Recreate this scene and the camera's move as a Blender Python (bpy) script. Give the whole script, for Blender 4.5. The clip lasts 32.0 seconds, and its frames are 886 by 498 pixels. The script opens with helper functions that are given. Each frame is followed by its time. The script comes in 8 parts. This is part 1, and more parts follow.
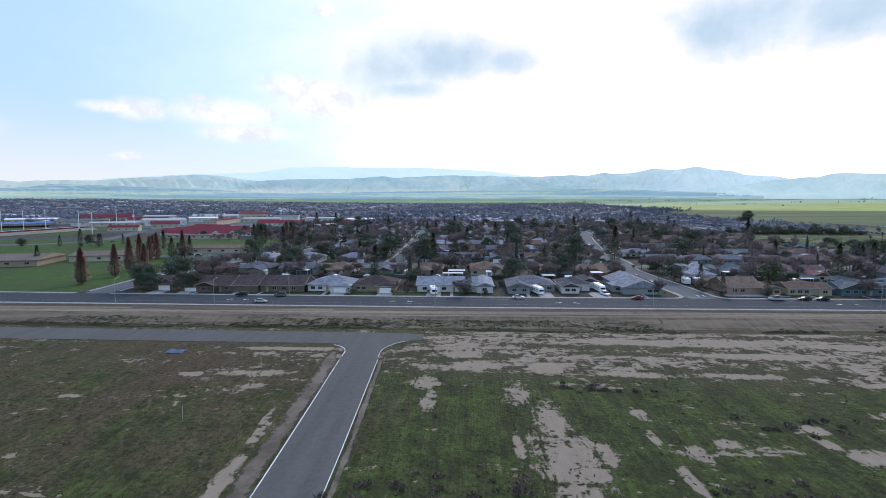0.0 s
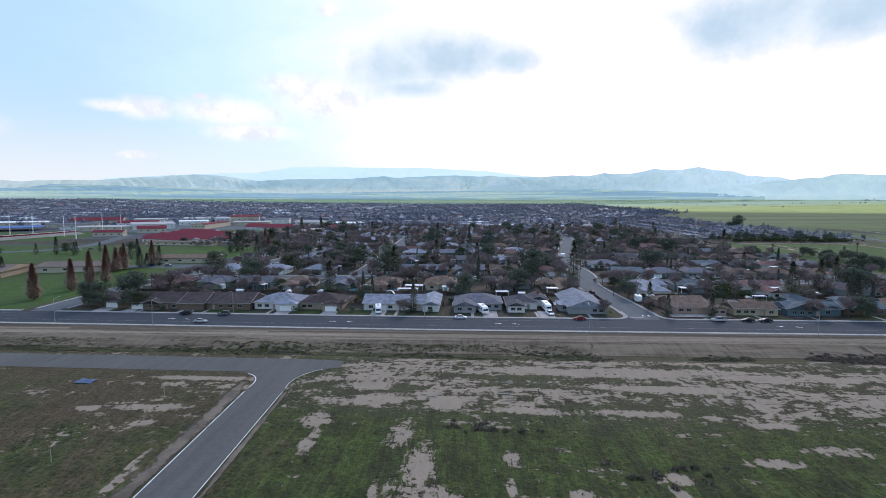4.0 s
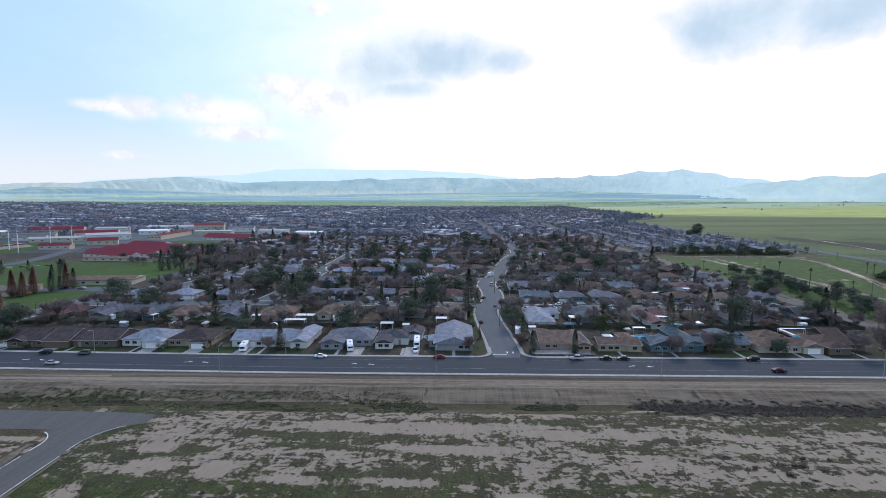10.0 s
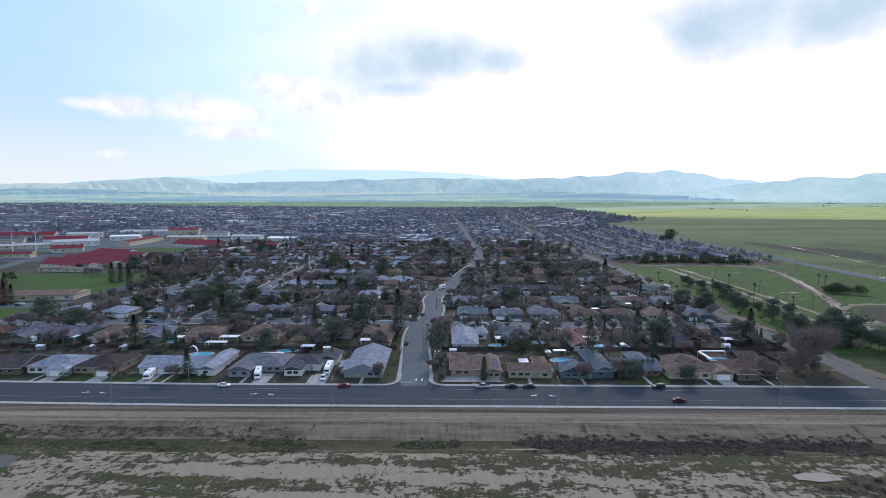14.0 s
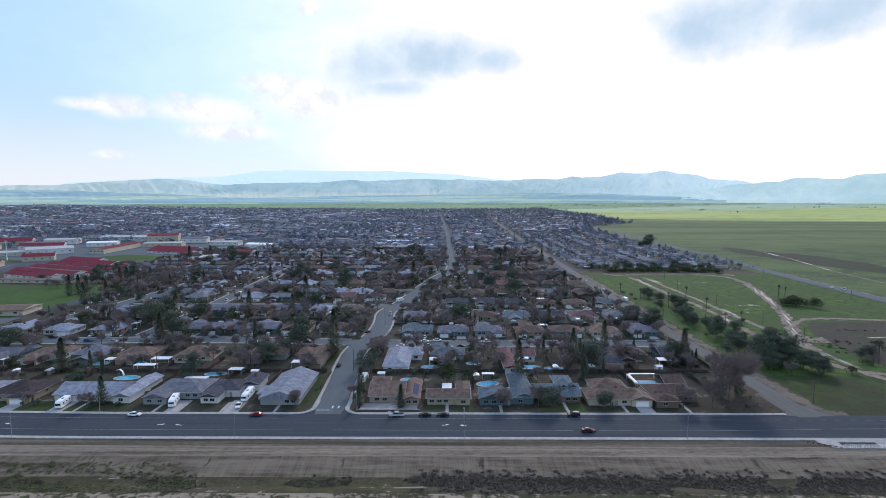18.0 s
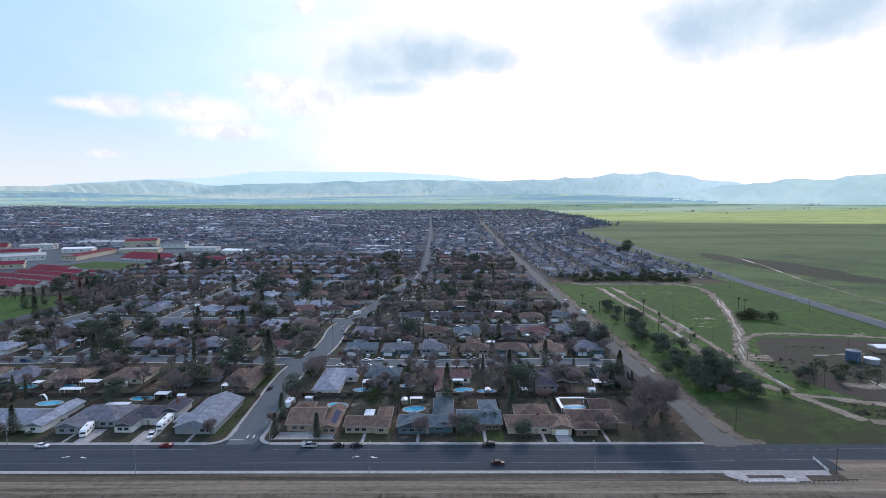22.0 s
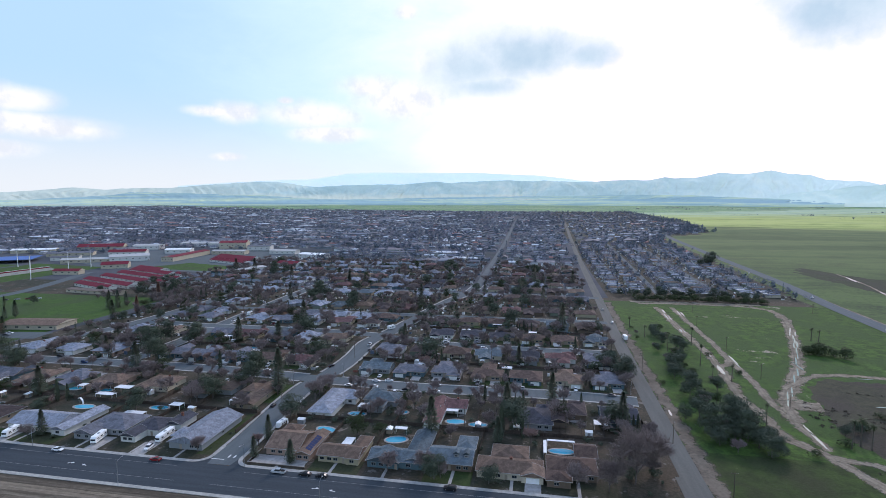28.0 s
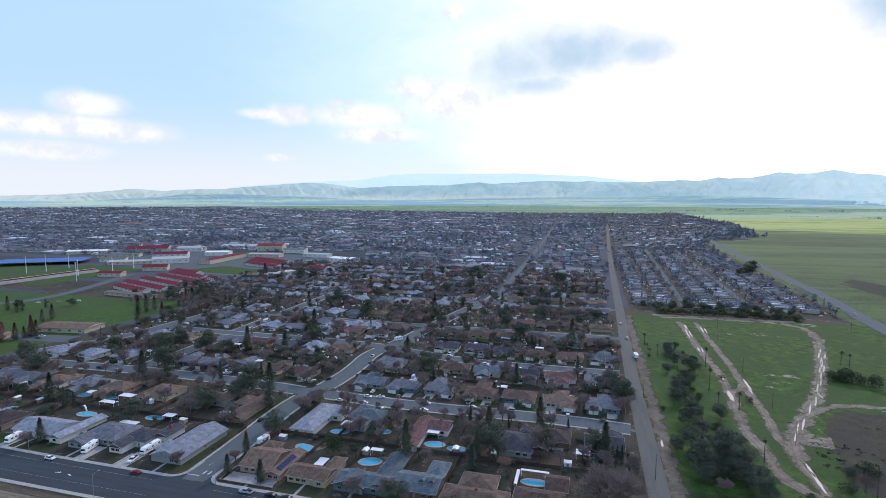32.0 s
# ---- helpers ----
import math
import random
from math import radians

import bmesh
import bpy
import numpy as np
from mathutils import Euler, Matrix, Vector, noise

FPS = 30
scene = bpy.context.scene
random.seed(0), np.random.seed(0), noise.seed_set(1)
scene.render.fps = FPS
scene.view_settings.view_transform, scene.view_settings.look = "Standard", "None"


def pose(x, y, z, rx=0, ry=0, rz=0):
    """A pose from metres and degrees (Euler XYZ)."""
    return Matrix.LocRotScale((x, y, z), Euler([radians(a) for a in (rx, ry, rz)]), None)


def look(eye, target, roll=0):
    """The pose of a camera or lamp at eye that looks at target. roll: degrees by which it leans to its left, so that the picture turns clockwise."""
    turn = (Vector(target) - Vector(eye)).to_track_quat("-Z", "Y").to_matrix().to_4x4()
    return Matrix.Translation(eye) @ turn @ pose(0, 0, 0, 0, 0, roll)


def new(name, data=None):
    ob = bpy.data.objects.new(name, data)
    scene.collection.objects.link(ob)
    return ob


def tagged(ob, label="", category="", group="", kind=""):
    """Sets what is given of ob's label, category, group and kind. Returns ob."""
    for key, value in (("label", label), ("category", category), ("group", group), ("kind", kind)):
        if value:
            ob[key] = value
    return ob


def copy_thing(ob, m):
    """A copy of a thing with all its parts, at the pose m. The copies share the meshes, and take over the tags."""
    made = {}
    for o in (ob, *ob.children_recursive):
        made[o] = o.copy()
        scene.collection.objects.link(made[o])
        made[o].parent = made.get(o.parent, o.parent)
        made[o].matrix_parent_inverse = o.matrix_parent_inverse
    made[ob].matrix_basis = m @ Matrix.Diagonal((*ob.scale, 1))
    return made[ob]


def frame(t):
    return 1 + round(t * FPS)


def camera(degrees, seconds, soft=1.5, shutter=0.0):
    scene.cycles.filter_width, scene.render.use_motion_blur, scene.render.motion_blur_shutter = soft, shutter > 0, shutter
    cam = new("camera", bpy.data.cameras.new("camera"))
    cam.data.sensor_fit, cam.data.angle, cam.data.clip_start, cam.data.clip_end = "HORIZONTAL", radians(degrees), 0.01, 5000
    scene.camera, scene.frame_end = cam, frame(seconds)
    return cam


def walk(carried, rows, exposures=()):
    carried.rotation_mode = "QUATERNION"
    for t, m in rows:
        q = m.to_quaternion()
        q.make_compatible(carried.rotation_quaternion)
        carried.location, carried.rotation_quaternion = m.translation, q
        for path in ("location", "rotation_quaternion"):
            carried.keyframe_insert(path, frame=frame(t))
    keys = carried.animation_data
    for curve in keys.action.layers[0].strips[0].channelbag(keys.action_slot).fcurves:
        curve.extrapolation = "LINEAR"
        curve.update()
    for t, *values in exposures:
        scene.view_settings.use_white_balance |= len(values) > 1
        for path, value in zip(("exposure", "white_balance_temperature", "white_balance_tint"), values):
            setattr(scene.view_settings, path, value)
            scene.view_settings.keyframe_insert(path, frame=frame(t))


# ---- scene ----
cam = camera(80.2, 32.0, soft=0.75)
METRES, EYE, TILT, LEAN, TURN = 256.0, 37.7, -5.3, 0.0, 2.0
ROWS = [
    (0.0, 0.0, 0.0, 0.0, 0.0, 0.0, -0.0),
    (0.5, 0.0092, 0.0003, 0.0034, 0.16, -0.01, -0.02),
    (1.0, 0.0191, 0.0007, 0.0069, 0.28, -0.02, -0.05),
    (1.5, 0.0297, 0.001, 0.0105, 0.35, -0.03, -0.07),
    (2.0, 0.0407, 0.0015, 0.0142, 0.39, -0.04, -0.1),
    (2.5, 0.0526, 0.0018, 0.018, 0.39, -0.06, -0.11),
    (3.0, 0.0648, 0.002, 0.0221, 0.39, -0.07, -0.12),
    (3.5, 0.0776, 0.0022, 0.0264, 0.37, -0.09, -0.12),
    (5.5, 0.1351, 0.0028, 0.044, 0.22, -0.04, -0.11),
    (6.0, 0.1503, 0.0026, 0.0489, 0.13, -0.04, -0.08),
    (6.5, 0.1664, 0.0026, 0.0537, 0.06, -0.01, -0.07),
    (7.0, 0.1828, 0.0026, 0.0584, -0.05, 0.01, -0.05),
    (7.5, 0.1996, 0.0025, 0.0632, -0.15, -0.0, 0.0),
    (8.0, 0.2169, 0.0027, 0.0681, -0.24, -0.01, -0.0),
    (8.5, 0.2342, 0.0032, 0.0726, -0.31, 0.01, -0.03),
    (9.0, 0.2521, 0.0036, 0.0775, -0.41, -0.01, 0.0),
    (9.5, 0.2696, 0.0042, 0.0824, -0.47, -0.03, 0.03),
    (10.0, 0.2871, 0.0051, 0.0872, -0.54, -0.04, 0.03),
    (10.5, 0.304, 0.0061, 0.0924, -0.63, -0.07, 0.04),
    (11.0, 0.3212, 0.0074, 0.0973, -0.71, -0.09, 0.02),
    (11.5, 0.3376, 0.0085, 0.1026, -0.79, -0.12, 0.05),
    (12.0, 0.354, 0.0096, 0.1077, -0.87, -0.11, 0.03),
    (12.5, 0.3704, 0.0108, 0.1129, -0.94, -0.11, 0.03),
    (13.0, 0.3862, 0.0113, 0.1179, -1.06, -0.12, 0.06),
    (13.5, 0.4019, 0.012, 0.123, -1.13, -0.12, 0.1),
    (14.0, 0.4175, 0.0124, 0.1277, -1.22, -0.12, 0.11),
    (14.5, 0.4331, 0.0129, 0.1328, -1.29, -0.13, 0.18),
    (16.5, 0.4948, 0.0147, 0.1518, -1.37, -0.09, 0.17),
    (17.0, 0.5098, 0.0159, 0.1571, -1.42, -0.11, 0.19),
    (17.5, 0.5244, 0.0167, 0.1618, -1.47, -0.12, 0.2),
    (18.0, 0.539, 0.0177, 0.1664, -1.52, -0.13, 0.22),
    (18.5, 0.5536, 0.0187, 0.1713, -1.6, -0.14, 0.21),
    (19.0, 0.5679, 0.02, 0.1762, -1.65, -0.14, 0.2),
    (19.5, 0.5825, 0.0208, 0.1806, -1.7, -0.15, 0.22),
    (20.0, 0.5973, 0.0218, 0.1853, -1.75, -0.14, 0.2),
    (20.5, 0.6118, 0.0227, 0.1904, -1.79, -0.16, 0.23),
    (21.0, 0.6266, 0.0237, 0.1959, -1.86, -0.16, 0.25),
    (21.5, 0.6416, 0.0243, 0.201, -1.89, -0.17, 0.26),
    (22.0, 0.6568, 0.0253, 0.2058, -1.94, -0.17, 0.27),
    (22.5, 0.6717, 0.0261, 0.2104, -1.99, -0.18, 0.31),
    (23.0, 0.6873, 0.027, 0.215, -2.02, -0.19, 0.31),
    (23.5, 0.701, 0.0277, 0.2192, -1.98, -0.2, 0.3),
    (24.0, 0.7163, 0.0288, 0.2233, -1.32, -0.22, 0.24),
    (24.5, 0.7311, 0.0301, 0.2275, -0.19, -0.25, 0.14),
    (25.0, 0.7461, 0.0318, 0.2318, 1.01, -0.27, 0.01),
    (25.5, 0.7613, 0.0337, 0.2363, 2.43, -0.29, -0.12),
    (27.5, 0.8214, 0.0466, 0.2542, 7.67, -0.29, -0.71),
    (28.0, 0.8359, 0.0499, 0.2589, 8.3, -0.28, -0.79),
    (28.5, 0.8504, 0.0536, 0.2638, 8.86, -0.29, -0.85),
    (29.0, 0.8643, 0.0572, 0.2687, 9.5, -0.28, -0.91),
    (29.5, 0.8782, 0.0613, 0.2737, 10.11, -0.31, -0.98),
    (30.0, 0.8918, 0.0654, 0.2783, 10.64, -0.33, -1.01),
    (30.5, 0.9055, 0.0696, 0.283, 11.18, -0.34, -1.07),
    (31.0, 0.9191, 0.074, 0.2875, 11.92, -0.34, -1.13),
    (31.5, 0.9328, 0.0789, 0.2924, 12.67, -0.37, -1.2),
    (32.0, 0.9466, 0.0838, 0.2973, 13.28, -0.39, -1.26),
]
walk(cam, [(t, pose(0, 0, EYE, TILT, LEAN, TURN) @ pose(METRES * x, METRES * y, METRES * z, 90 + pitch, roll, yaw)) for t, x, y, z, yaw, pitch, roll in ROWS],
     exposures=[(0.0, 0.0, 6280, 17), (32.0, 0.0, 6280, 17)])

# ---- camera, light ----

class Nodes:
    """A node tree with short calls for the usual nodes."""

    def __init__(self, tree):
        self.t, self.n, self.l = tree, tree.nodes, tree.links

    def add(self, kind):
        return self.n.new(kind)

    def put(self, socket, value):
        if isinstance(value, bpy.types.NodeSocket):
            self.l.new(value, socket)
        elif value is not None:
            socket.default_value = value

    def math(self, op, a, b=None, c=None, clamp=False):
        node = self.add("ShaderNodeMath")
        node.operation, node.use_clamp = op, clamp
        for i, v in enumerate((a, b, c)):
            self.put(node.inputs[i], v)
        return node.outputs[0]

    def vec(self, op, a, b=None):
        node = self.add("ShaderNodeVectorMath")
        node.operation = op
        self.put(node.inputs[0], a)
        self.put(node.inputs[1], b)
        return node.outputs["Value"] if op in ("LENGTH", "DOT_PRODUCT", "DISTANCE") else node.outputs[0]

    def noise(self, where, scale, detail=4, rough=0.55, distort=0.0):
        node = self.add("ShaderNodeTexNoise")
        self.put(node.inputs["Vector"], where)
        node.inputs["Scale"].default_value, node.inputs["Detail"].default_value = scale, detail
        node.inputs["Roughness"].default_value, node.inputs["Distortion"].default_value = rough, distort
        return node.outputs["Fac"]

    def step(self, value, lo, hi, a=0.0, b=1.0):
        node = self.add("ShaderNodeMapRange")
        node.interpolation_type = "SMOOTHSTEP"
        for i, v in enumerate((value, lo, hi, a, b)):
            self.put(node.inputs[i], v)
        return node.outputs[0]

    def mix(self, fac, a, b, blend="MIX"):
        node = self.add("ShaderNodeMix")
        node.data_type, node.blend_type = "RGBA", blend
        for i, v in ((0, fac), (6, a), (7, b)):
            self.put(node.inputs[i], v)
        return node.outputs[2]

    def ramp(self, fac, stops, constant=False):
        node = self.add("ShaderNodeValToRGB")
        node.color_ramp.interpolation = "CONSTANT" if constant else "LINEAR"
        while len(node.color_ramp.elements) < len(stops):
            node.color_ramp.elements.new(0.5)
        for e, (p, c) in zip(node.color_ramp.elements, stops):
            e.position, e.color = p, c
        self.put(node.inputs[0], fac)
        return node.outputs[0]


SUN_AZ, SUN_EL = 16.0, 30.0
GREY_CLOUDS = [(-1.2, 14.7, 8.4, 2.5), (-7.4, 13.4, 4.3, 2.7), (4.3, 14.1, 4.0, 1.7), (-6.3, 11.6, 4.5, 1.2), (28.2, 15.9, 8.6, 3.3), (24.3, 15.6, 3.4, 2.1), (34.2, 15.6, 8.0, 2.9)]
WHITE_CLOUDS = [(-31.2, 8.4, 2.5, 1.1), (-33.4, 8.4, 2.7, 0.55), (-24.1, 8.5, 5.4, 1.4), (-18.2, 11.4, 3.2, 1.2), (-14.3, 10.2, 6.0, 1.8), (-22.1, 6.7, 4.4, 0.85), (-12.2, 14.1, 1.1, 1.25), (-14.1, 18.7, 1.2, 0.7), (-26.6, 9.8, 0.9, 0.4), (-32.3, 4.1, 1.5, 0.4),
                (-48.6, 8.2, 2.8, 1.0), (-50.4, 6.3, 9.0, 0.9), (-45.7, 5.9, 4.2, 0.8), (-51.7, 4.1, 3.8, 0.7)]
world = bpy.data.worlds.new("world")
scene.world = world
world.use_nodes = True
W = Nodes(world.node_tree)
W.n.clear()
sky = W.add("ShaderNodeTexSky")
sky.sky_type, sky.sun_disc = "NISHITA", False
sky.sun_elevation, sky.sun_rotation = radians(SUN_EL), radians(SUN_AZ)
sky.air_density, sky.dust_density = 1.0, 1.5
way = W.add("ShaderNodeTexCoord").outputs["Generated"]
xyz = W.add("ShaderNodeSeparateXYZ")
W.put(xyz.inputs[0], way)
az = W.math("MULTIPLY", W.math("ARCTAN2", xyz.outputs[0], xyz.outputs[1]), 57.2958)
el = W.math("MULTIPLY", W.math("ARCSINE", xyz.outputs[2]), 57.2958)
# air made white by thin cloud, most so round the hidden sun
glare = W.vec("DOT_PRODUCT", way, (math.sin(radians(22)) * math.cos(radians(13)), math.cos(radians(22)) * math.cos(radians(13)), math.sin(radians(13))))
glare = W.math("MULTIPLY", W.math("ARCCOSINE", glare), 57.2958)
drift = W.noise(W.vec("MULTIPLY", way, (1.0, 1.0, 2.6)), 3.2, 7, 0.62, 0.3)
glare = W.math("ADD", glare, W.math("MULTIPLY", W.math("SUBTRACT", drift, 0.5), 26.0))
blue = W.mix(0.12, (0.54, 0.82, 1.02, 1), W.vec("MULTIPLY", sky.outputs[0], (0.1, 0.1, 0.1)))
blue = W.mix(W.step(el, -1.0, 12.0, 0.7, 0.0), blue, (0.86, 0.92, 0.92, 1))
blue = W.mix(W.step(el, 16.0, 55.0), blue, (0.47, 0.65, 1.05, 1))
pale = W.mix(W.step(glare, 34, 62), (0.75, 0.99, 1.03, 1), blue)
pale = W.mix(W.step(el, 0.5, 8.0, 0.55, 0.0), pale, (0.93, 0.95, 0.92, 1))
air = W.mix(W.step(glare, 13, 45), (1.38, 1.2, 1.36, 1), pale)
ragged = W.noise(way, 9.0, 8, 0.6)
fine = W.noise(way, 26.0, 6, 0.6)


def cloud(spots, edge=0.55, rag=2.2):
    """Cloud cover from round spots (azimuth, elevation, half width, half height, in degrees), with ragged rims."""
    near = None
    for a, e, w, h in spots:
        d = W.math("SQRT", W.math("ADD", W.math("POWER", W.math("DIVIDE", W.math("SUBTRACT", az, a), w), 2.0), W.math("POWER", W.math("DIVIDE", W.math("SUBTRACT", el, e), h), 2.0)))
        near = d if near is None else W.math("MINIMUM", near, d)
    near = W.math("ADD", near, W.math("MULTIPLY", W.math("SUBTRACT", ragged, 0.5), rag))
    near = W.math("ADD", near, W.math("MULTIPLY", W.math("SUBTRACT", fine, 0.5), rag * 0.4))
    return W.step(near, 1.0 - edge, 1.0 + edge * 0.6, 1.0, 0.0)


white = cloud(WHITE_CLOUDS, 0.75, 1.5)
air = W.mix(W.math("MULTIPLY", white, 0.97), air, W.mix(W.step(fine, 0.35, 0.6), (0.83, 0.89, 0.92, 1), (1.06, 1.06, 1.04, 1)))
rim = cloud([(a - 0.5, e + 0.5, w * 1.12, h * 1.3) for a, e, w, h in GREY_CLOUDS], 0.5, 1.6)
air = W.mix(W.math("MULTIPLY", rim, 0.75), air, (1.08, 1.14, 1.08, 1))
grey = cloud(GREY_CLOUDS, 0.9, 1.15)
air = W.mix(W.math("MULTIPLY", grey, 0.9), air, W.mix(W.step(ragged, 0.3, 0.74), (0.47, 0.66, 0.79, 1), (0.63, 0.80, 0.89, 1)))
back = W.add("ShaderNodeBackground")
W.put(back.inputs[0], air)
back.inputs[1].default_value = 1.0
W.l.new(back.outputs[0], W.add("ShaderNodeOutputWorld").inputs[0])

lamp = bpy.data.lights.new("sun", "SUN")
lamp.energy, lamp.angle, lamp.color = 1.6, radians(9), (1.0, 0.93, 0.88)
sun = new("sun", lamp)
sun.matrix_world = look((0, 0, 300), (-math.sin(radians(SUN_AZ)) * math.cos(radians(SUN_EL)), -math.cos(radians(SUN_AZ)) * math.cos(radians(SUN_EL)), 300 - math.sin(radians(SUN_EL))))

# ---- materials ----
MATS = {}


def material(name):
    m = bpy.data.materials.new(name)
    m.use_nodes = True
    MATS[name] = m
    t = Nodes(m.node_tree)
    return m, t, t.n["Principled BSDF"]


def plain(name, colour, rough=0.7, metal=0.0, vary=0.15, scale=3.0, bump=0.0, rand=0.0):
    """A painted, plastic or natural surface with grain at two scales; rand: how far objects differ in brightness."""
    if name in MATS:
        return MATS[name]
    m, t, b = material(name)
    where = t.add("ShaderNodeTexCoord").outputs["Object"]
    n = t.math("ADD", t.math("MULTIPLY", t.noise(where, scale, 5), 0.6), t.math("MULTIPLY", t.noise(where, scale * 0.13, 3), 0.4))
    k = t.step(n, 0.3, 0.7, 1 - vary, 1 + vary)
    if rand:
        k = t.math("MULTIPLY", k, t.step(t.add("ShaderNodeObjectInfo").outputs["Random"], 0, 1, 1 - rand, 1 + rand))
    t.put(b.inputs["Base Color"], t.vec("MULTIPLY", (*colour[:3],), k))
    b.inputs["Roughness"].default_value, b.inputs["Metallic"].default_value = rough, metal
    if rough > 0.65:
        b.inputs["Specular IOR Level"].default_value = 0.15
    if bump:
        node = t.add("ShaderNodeBump")
        node.inputs["Strength"].default_value, node.inputs["Distance"].default_value = bump, 0.05
        t.put(node.inputs["Height"], n)
        t.put(b.inputs["Normal"], node.outputs[0])
    return m


def roof_mat(name, colour):
    """Asphalt shingles: courses, streaks and odd tabs."""
    if name in MATS:
        return MATS[name]
    m, t, b = material(name)
    where = t.add("ShaderNodeTexCoord").outputs["Object"]
    tabs = t.add("ShaderNodeTexBrick")
    t.put(tabs.inputs["Vector"], where)
    tabs.inputs["Scale"].default_value, tabs.inputs["Mortar Size"].default_value = 2.2, 0.03
    tabs.inputs["Color1"].default_value, tabs.inputs["Color2"].default_value = (0.85, 0.85, 0.85, 1), (1.15, 1.15, 1.15, 1)
    tabs.inputs["Mortar"].default_value = (0.6, 0.6, 0.6, 1)
    k = t.math("MULTIPLY", t.step(t.noise(where, 0.5, 5, 0.6), 0.3, 0.7, 0.72, 1.25), t.step(t.add("ShaderNodeObjectInfo").outputs["Random"], 0, 1, 0.85, 1.15))
    c = t.vec("MULTIPLY", t.vec("MULTIPLY", tabs.outputs[0], (*colour[:3],)), k)
    t.put(b.inputs["Base Color"], c)
    b.inputs["Roughness"].default_value, b.inputs["Specular IOR Level"].default_value = 0.9, 0.15
    return m


def leaf_mat(name, a, c):
    m, t, b = material(name)
    r = t.add("ShaderNodeNewGeometry").outputs["Random Per Island"]
    o = t.add("ShaderNodeObjectInfo").outputs["Random"]
    k = t.math("ADD", t.math("MULTIPLY", r, 0.7), t.math("MULTIPLY", o, 0.3))
    t.put(b.inputs["Base Color"], t.mix(k, (*a, 1), (*c, 1)))
    b.inputs["Roughness"].default_value = 0.75
    b.inputs["Specular IOR Level"].default_value = 0.2
    return m


def asphalt_mat(name, grey, crack=True, cool=(1.0, 1.0, 1.0), grain=(0.03, 0.5, 1)):
    m, t, b = material(name)
    where = t.add("ShaderNodeTexCoord").outputs["Object"]
    stretch = t.vec("MULTIPLY", where, grain)
    k = t.math("ADD", t.math("MULTIPLY", t.noise(where, 1.2, 6, 0.65), 0.5), t.math("MULTIPLY", t.noise(stretch, 1.0, 4), 0.5))
    c = t.ramp(k, [(0.3, (grey * 0.68 * cool[0], grey * 0.79 * cool[1], grey * 0.82 * cool[2], 1)), (0.7, (grey * 1.1 * cool[0], grey * 1.24 * cool[1], grey * 1.3 * cool[2], 1))])
    if crack:
        v = t.add("ShaderNodeTexVoronoi")
        v.feature = "DISTANCE_TO_EDGE"
        t.put(v.inputs["Vector"], t.vec("ADD", where, t.vec("MULTIPLY", (6, 6, 0), t.noise(where, 0.25, 3))))
        v.inputs["Scale"].default_value = 0.11
        c = t.mix(t.step(v.outputs["Distance"], 0.0, 0.012, 0.55, 0.0), c, (0.02, 0.02, 0.022, 1))
    t.put(b.inputs["Base Color"], c)
    b.inputs["Roughness"].default_value, b.inputs["Specular IOR Level"].default_value = 0.9, 0.12
    return m


def soil_mat(name, sand, spots=(), streaks=0.5, greens=((0.035, 0.05, 0.018), (0.07, 0.09, 0.03)), brown=(0.075, 0.062, 0.042), pale=(0.37, 0.315, 0.25)):
    """Weedy ground: tufted grass, dry patches and bare sandy soil; spots: named bare places (x, y, half width, half depth)."""
    m, t, b = material(name)
    where = t.add("ShaderNodeTexCoord").outputs["Object"]
    big = t.noise(where, 0.022, 4, 0.6, 0.4)
    mid = t.noise(where, 0.16, 6, 0.65)
    tuft = t.noise(where, 0.9, 5, 0.7)
    c = t.mix(t.step(mid, 0.35, 0.65), (*greens[0], 1), (*greens[1], 1))
    c = t.mix(t.step(t.math("ADD", big, t.math("MULTIPLY", tuft, 0.25)), 0.56, 0.74), c, (*brown, 1))
    c = t.mix(t.step(tuft, 0.35, 0.7, 0.45, 0.0), c, (0.018, 0.024, 0.01, 1))
    lay = t.vec("MULTIPLY", where, (0.022, 0.11, 1))
    bare = t.math("ADD", t.math("MULTIPLY", t.noise(lay, 1.0, 6, 0.68, 0.3), streaks), t.math("MULTIPLY", mid, 1 - streaks))
    bare = t.math("ADD", bare, t.math("MULTIPLY", t.math("SUBTRACT", t.noise(where, 0.7, 8, 0.78), 0.5), 0.42))
    if spots:
        near = None
        for x, y, w, h in spots:
            d = t.vec("LENGTH", t.vec("MULTIPLY", t.vec("SUBTRACT", where, (x, y, 0)), (1 / w, 1 / h, 0)))
            near = d if near is None else t.math("MINIMUM", near, d)
        bare = t.math("ADD", bare, t.step(near, 0.3, 1.25, 0.15, 0.0))
    bare = t.step(bare, sand, sand + 0.05)
    dust = t.mix(t.noise(where, 0.5, 6, 0.7), (pale[0] * 0.72, pale[1] * 0.72, pale[2] * 0.72, 1), (*pale, 1))
    c = t.mix(bare, c, dust)
    t.put(b.inputs["Base Color"], c)
    b.inputs["Roughness"].default_value = 0.95
    b.inputs["Specular IOR Level"].default_value = 0.15
    node = t.add("ShaderNodeBump")
    node.inputs["Strength"].default_value, node.inputs["Distance"].default_value = 0.6, 0.35
    t.put(node.inputs["Height"], tuft)
    t.put(b.inputs["Normal"], node.outputs[0])
    return m


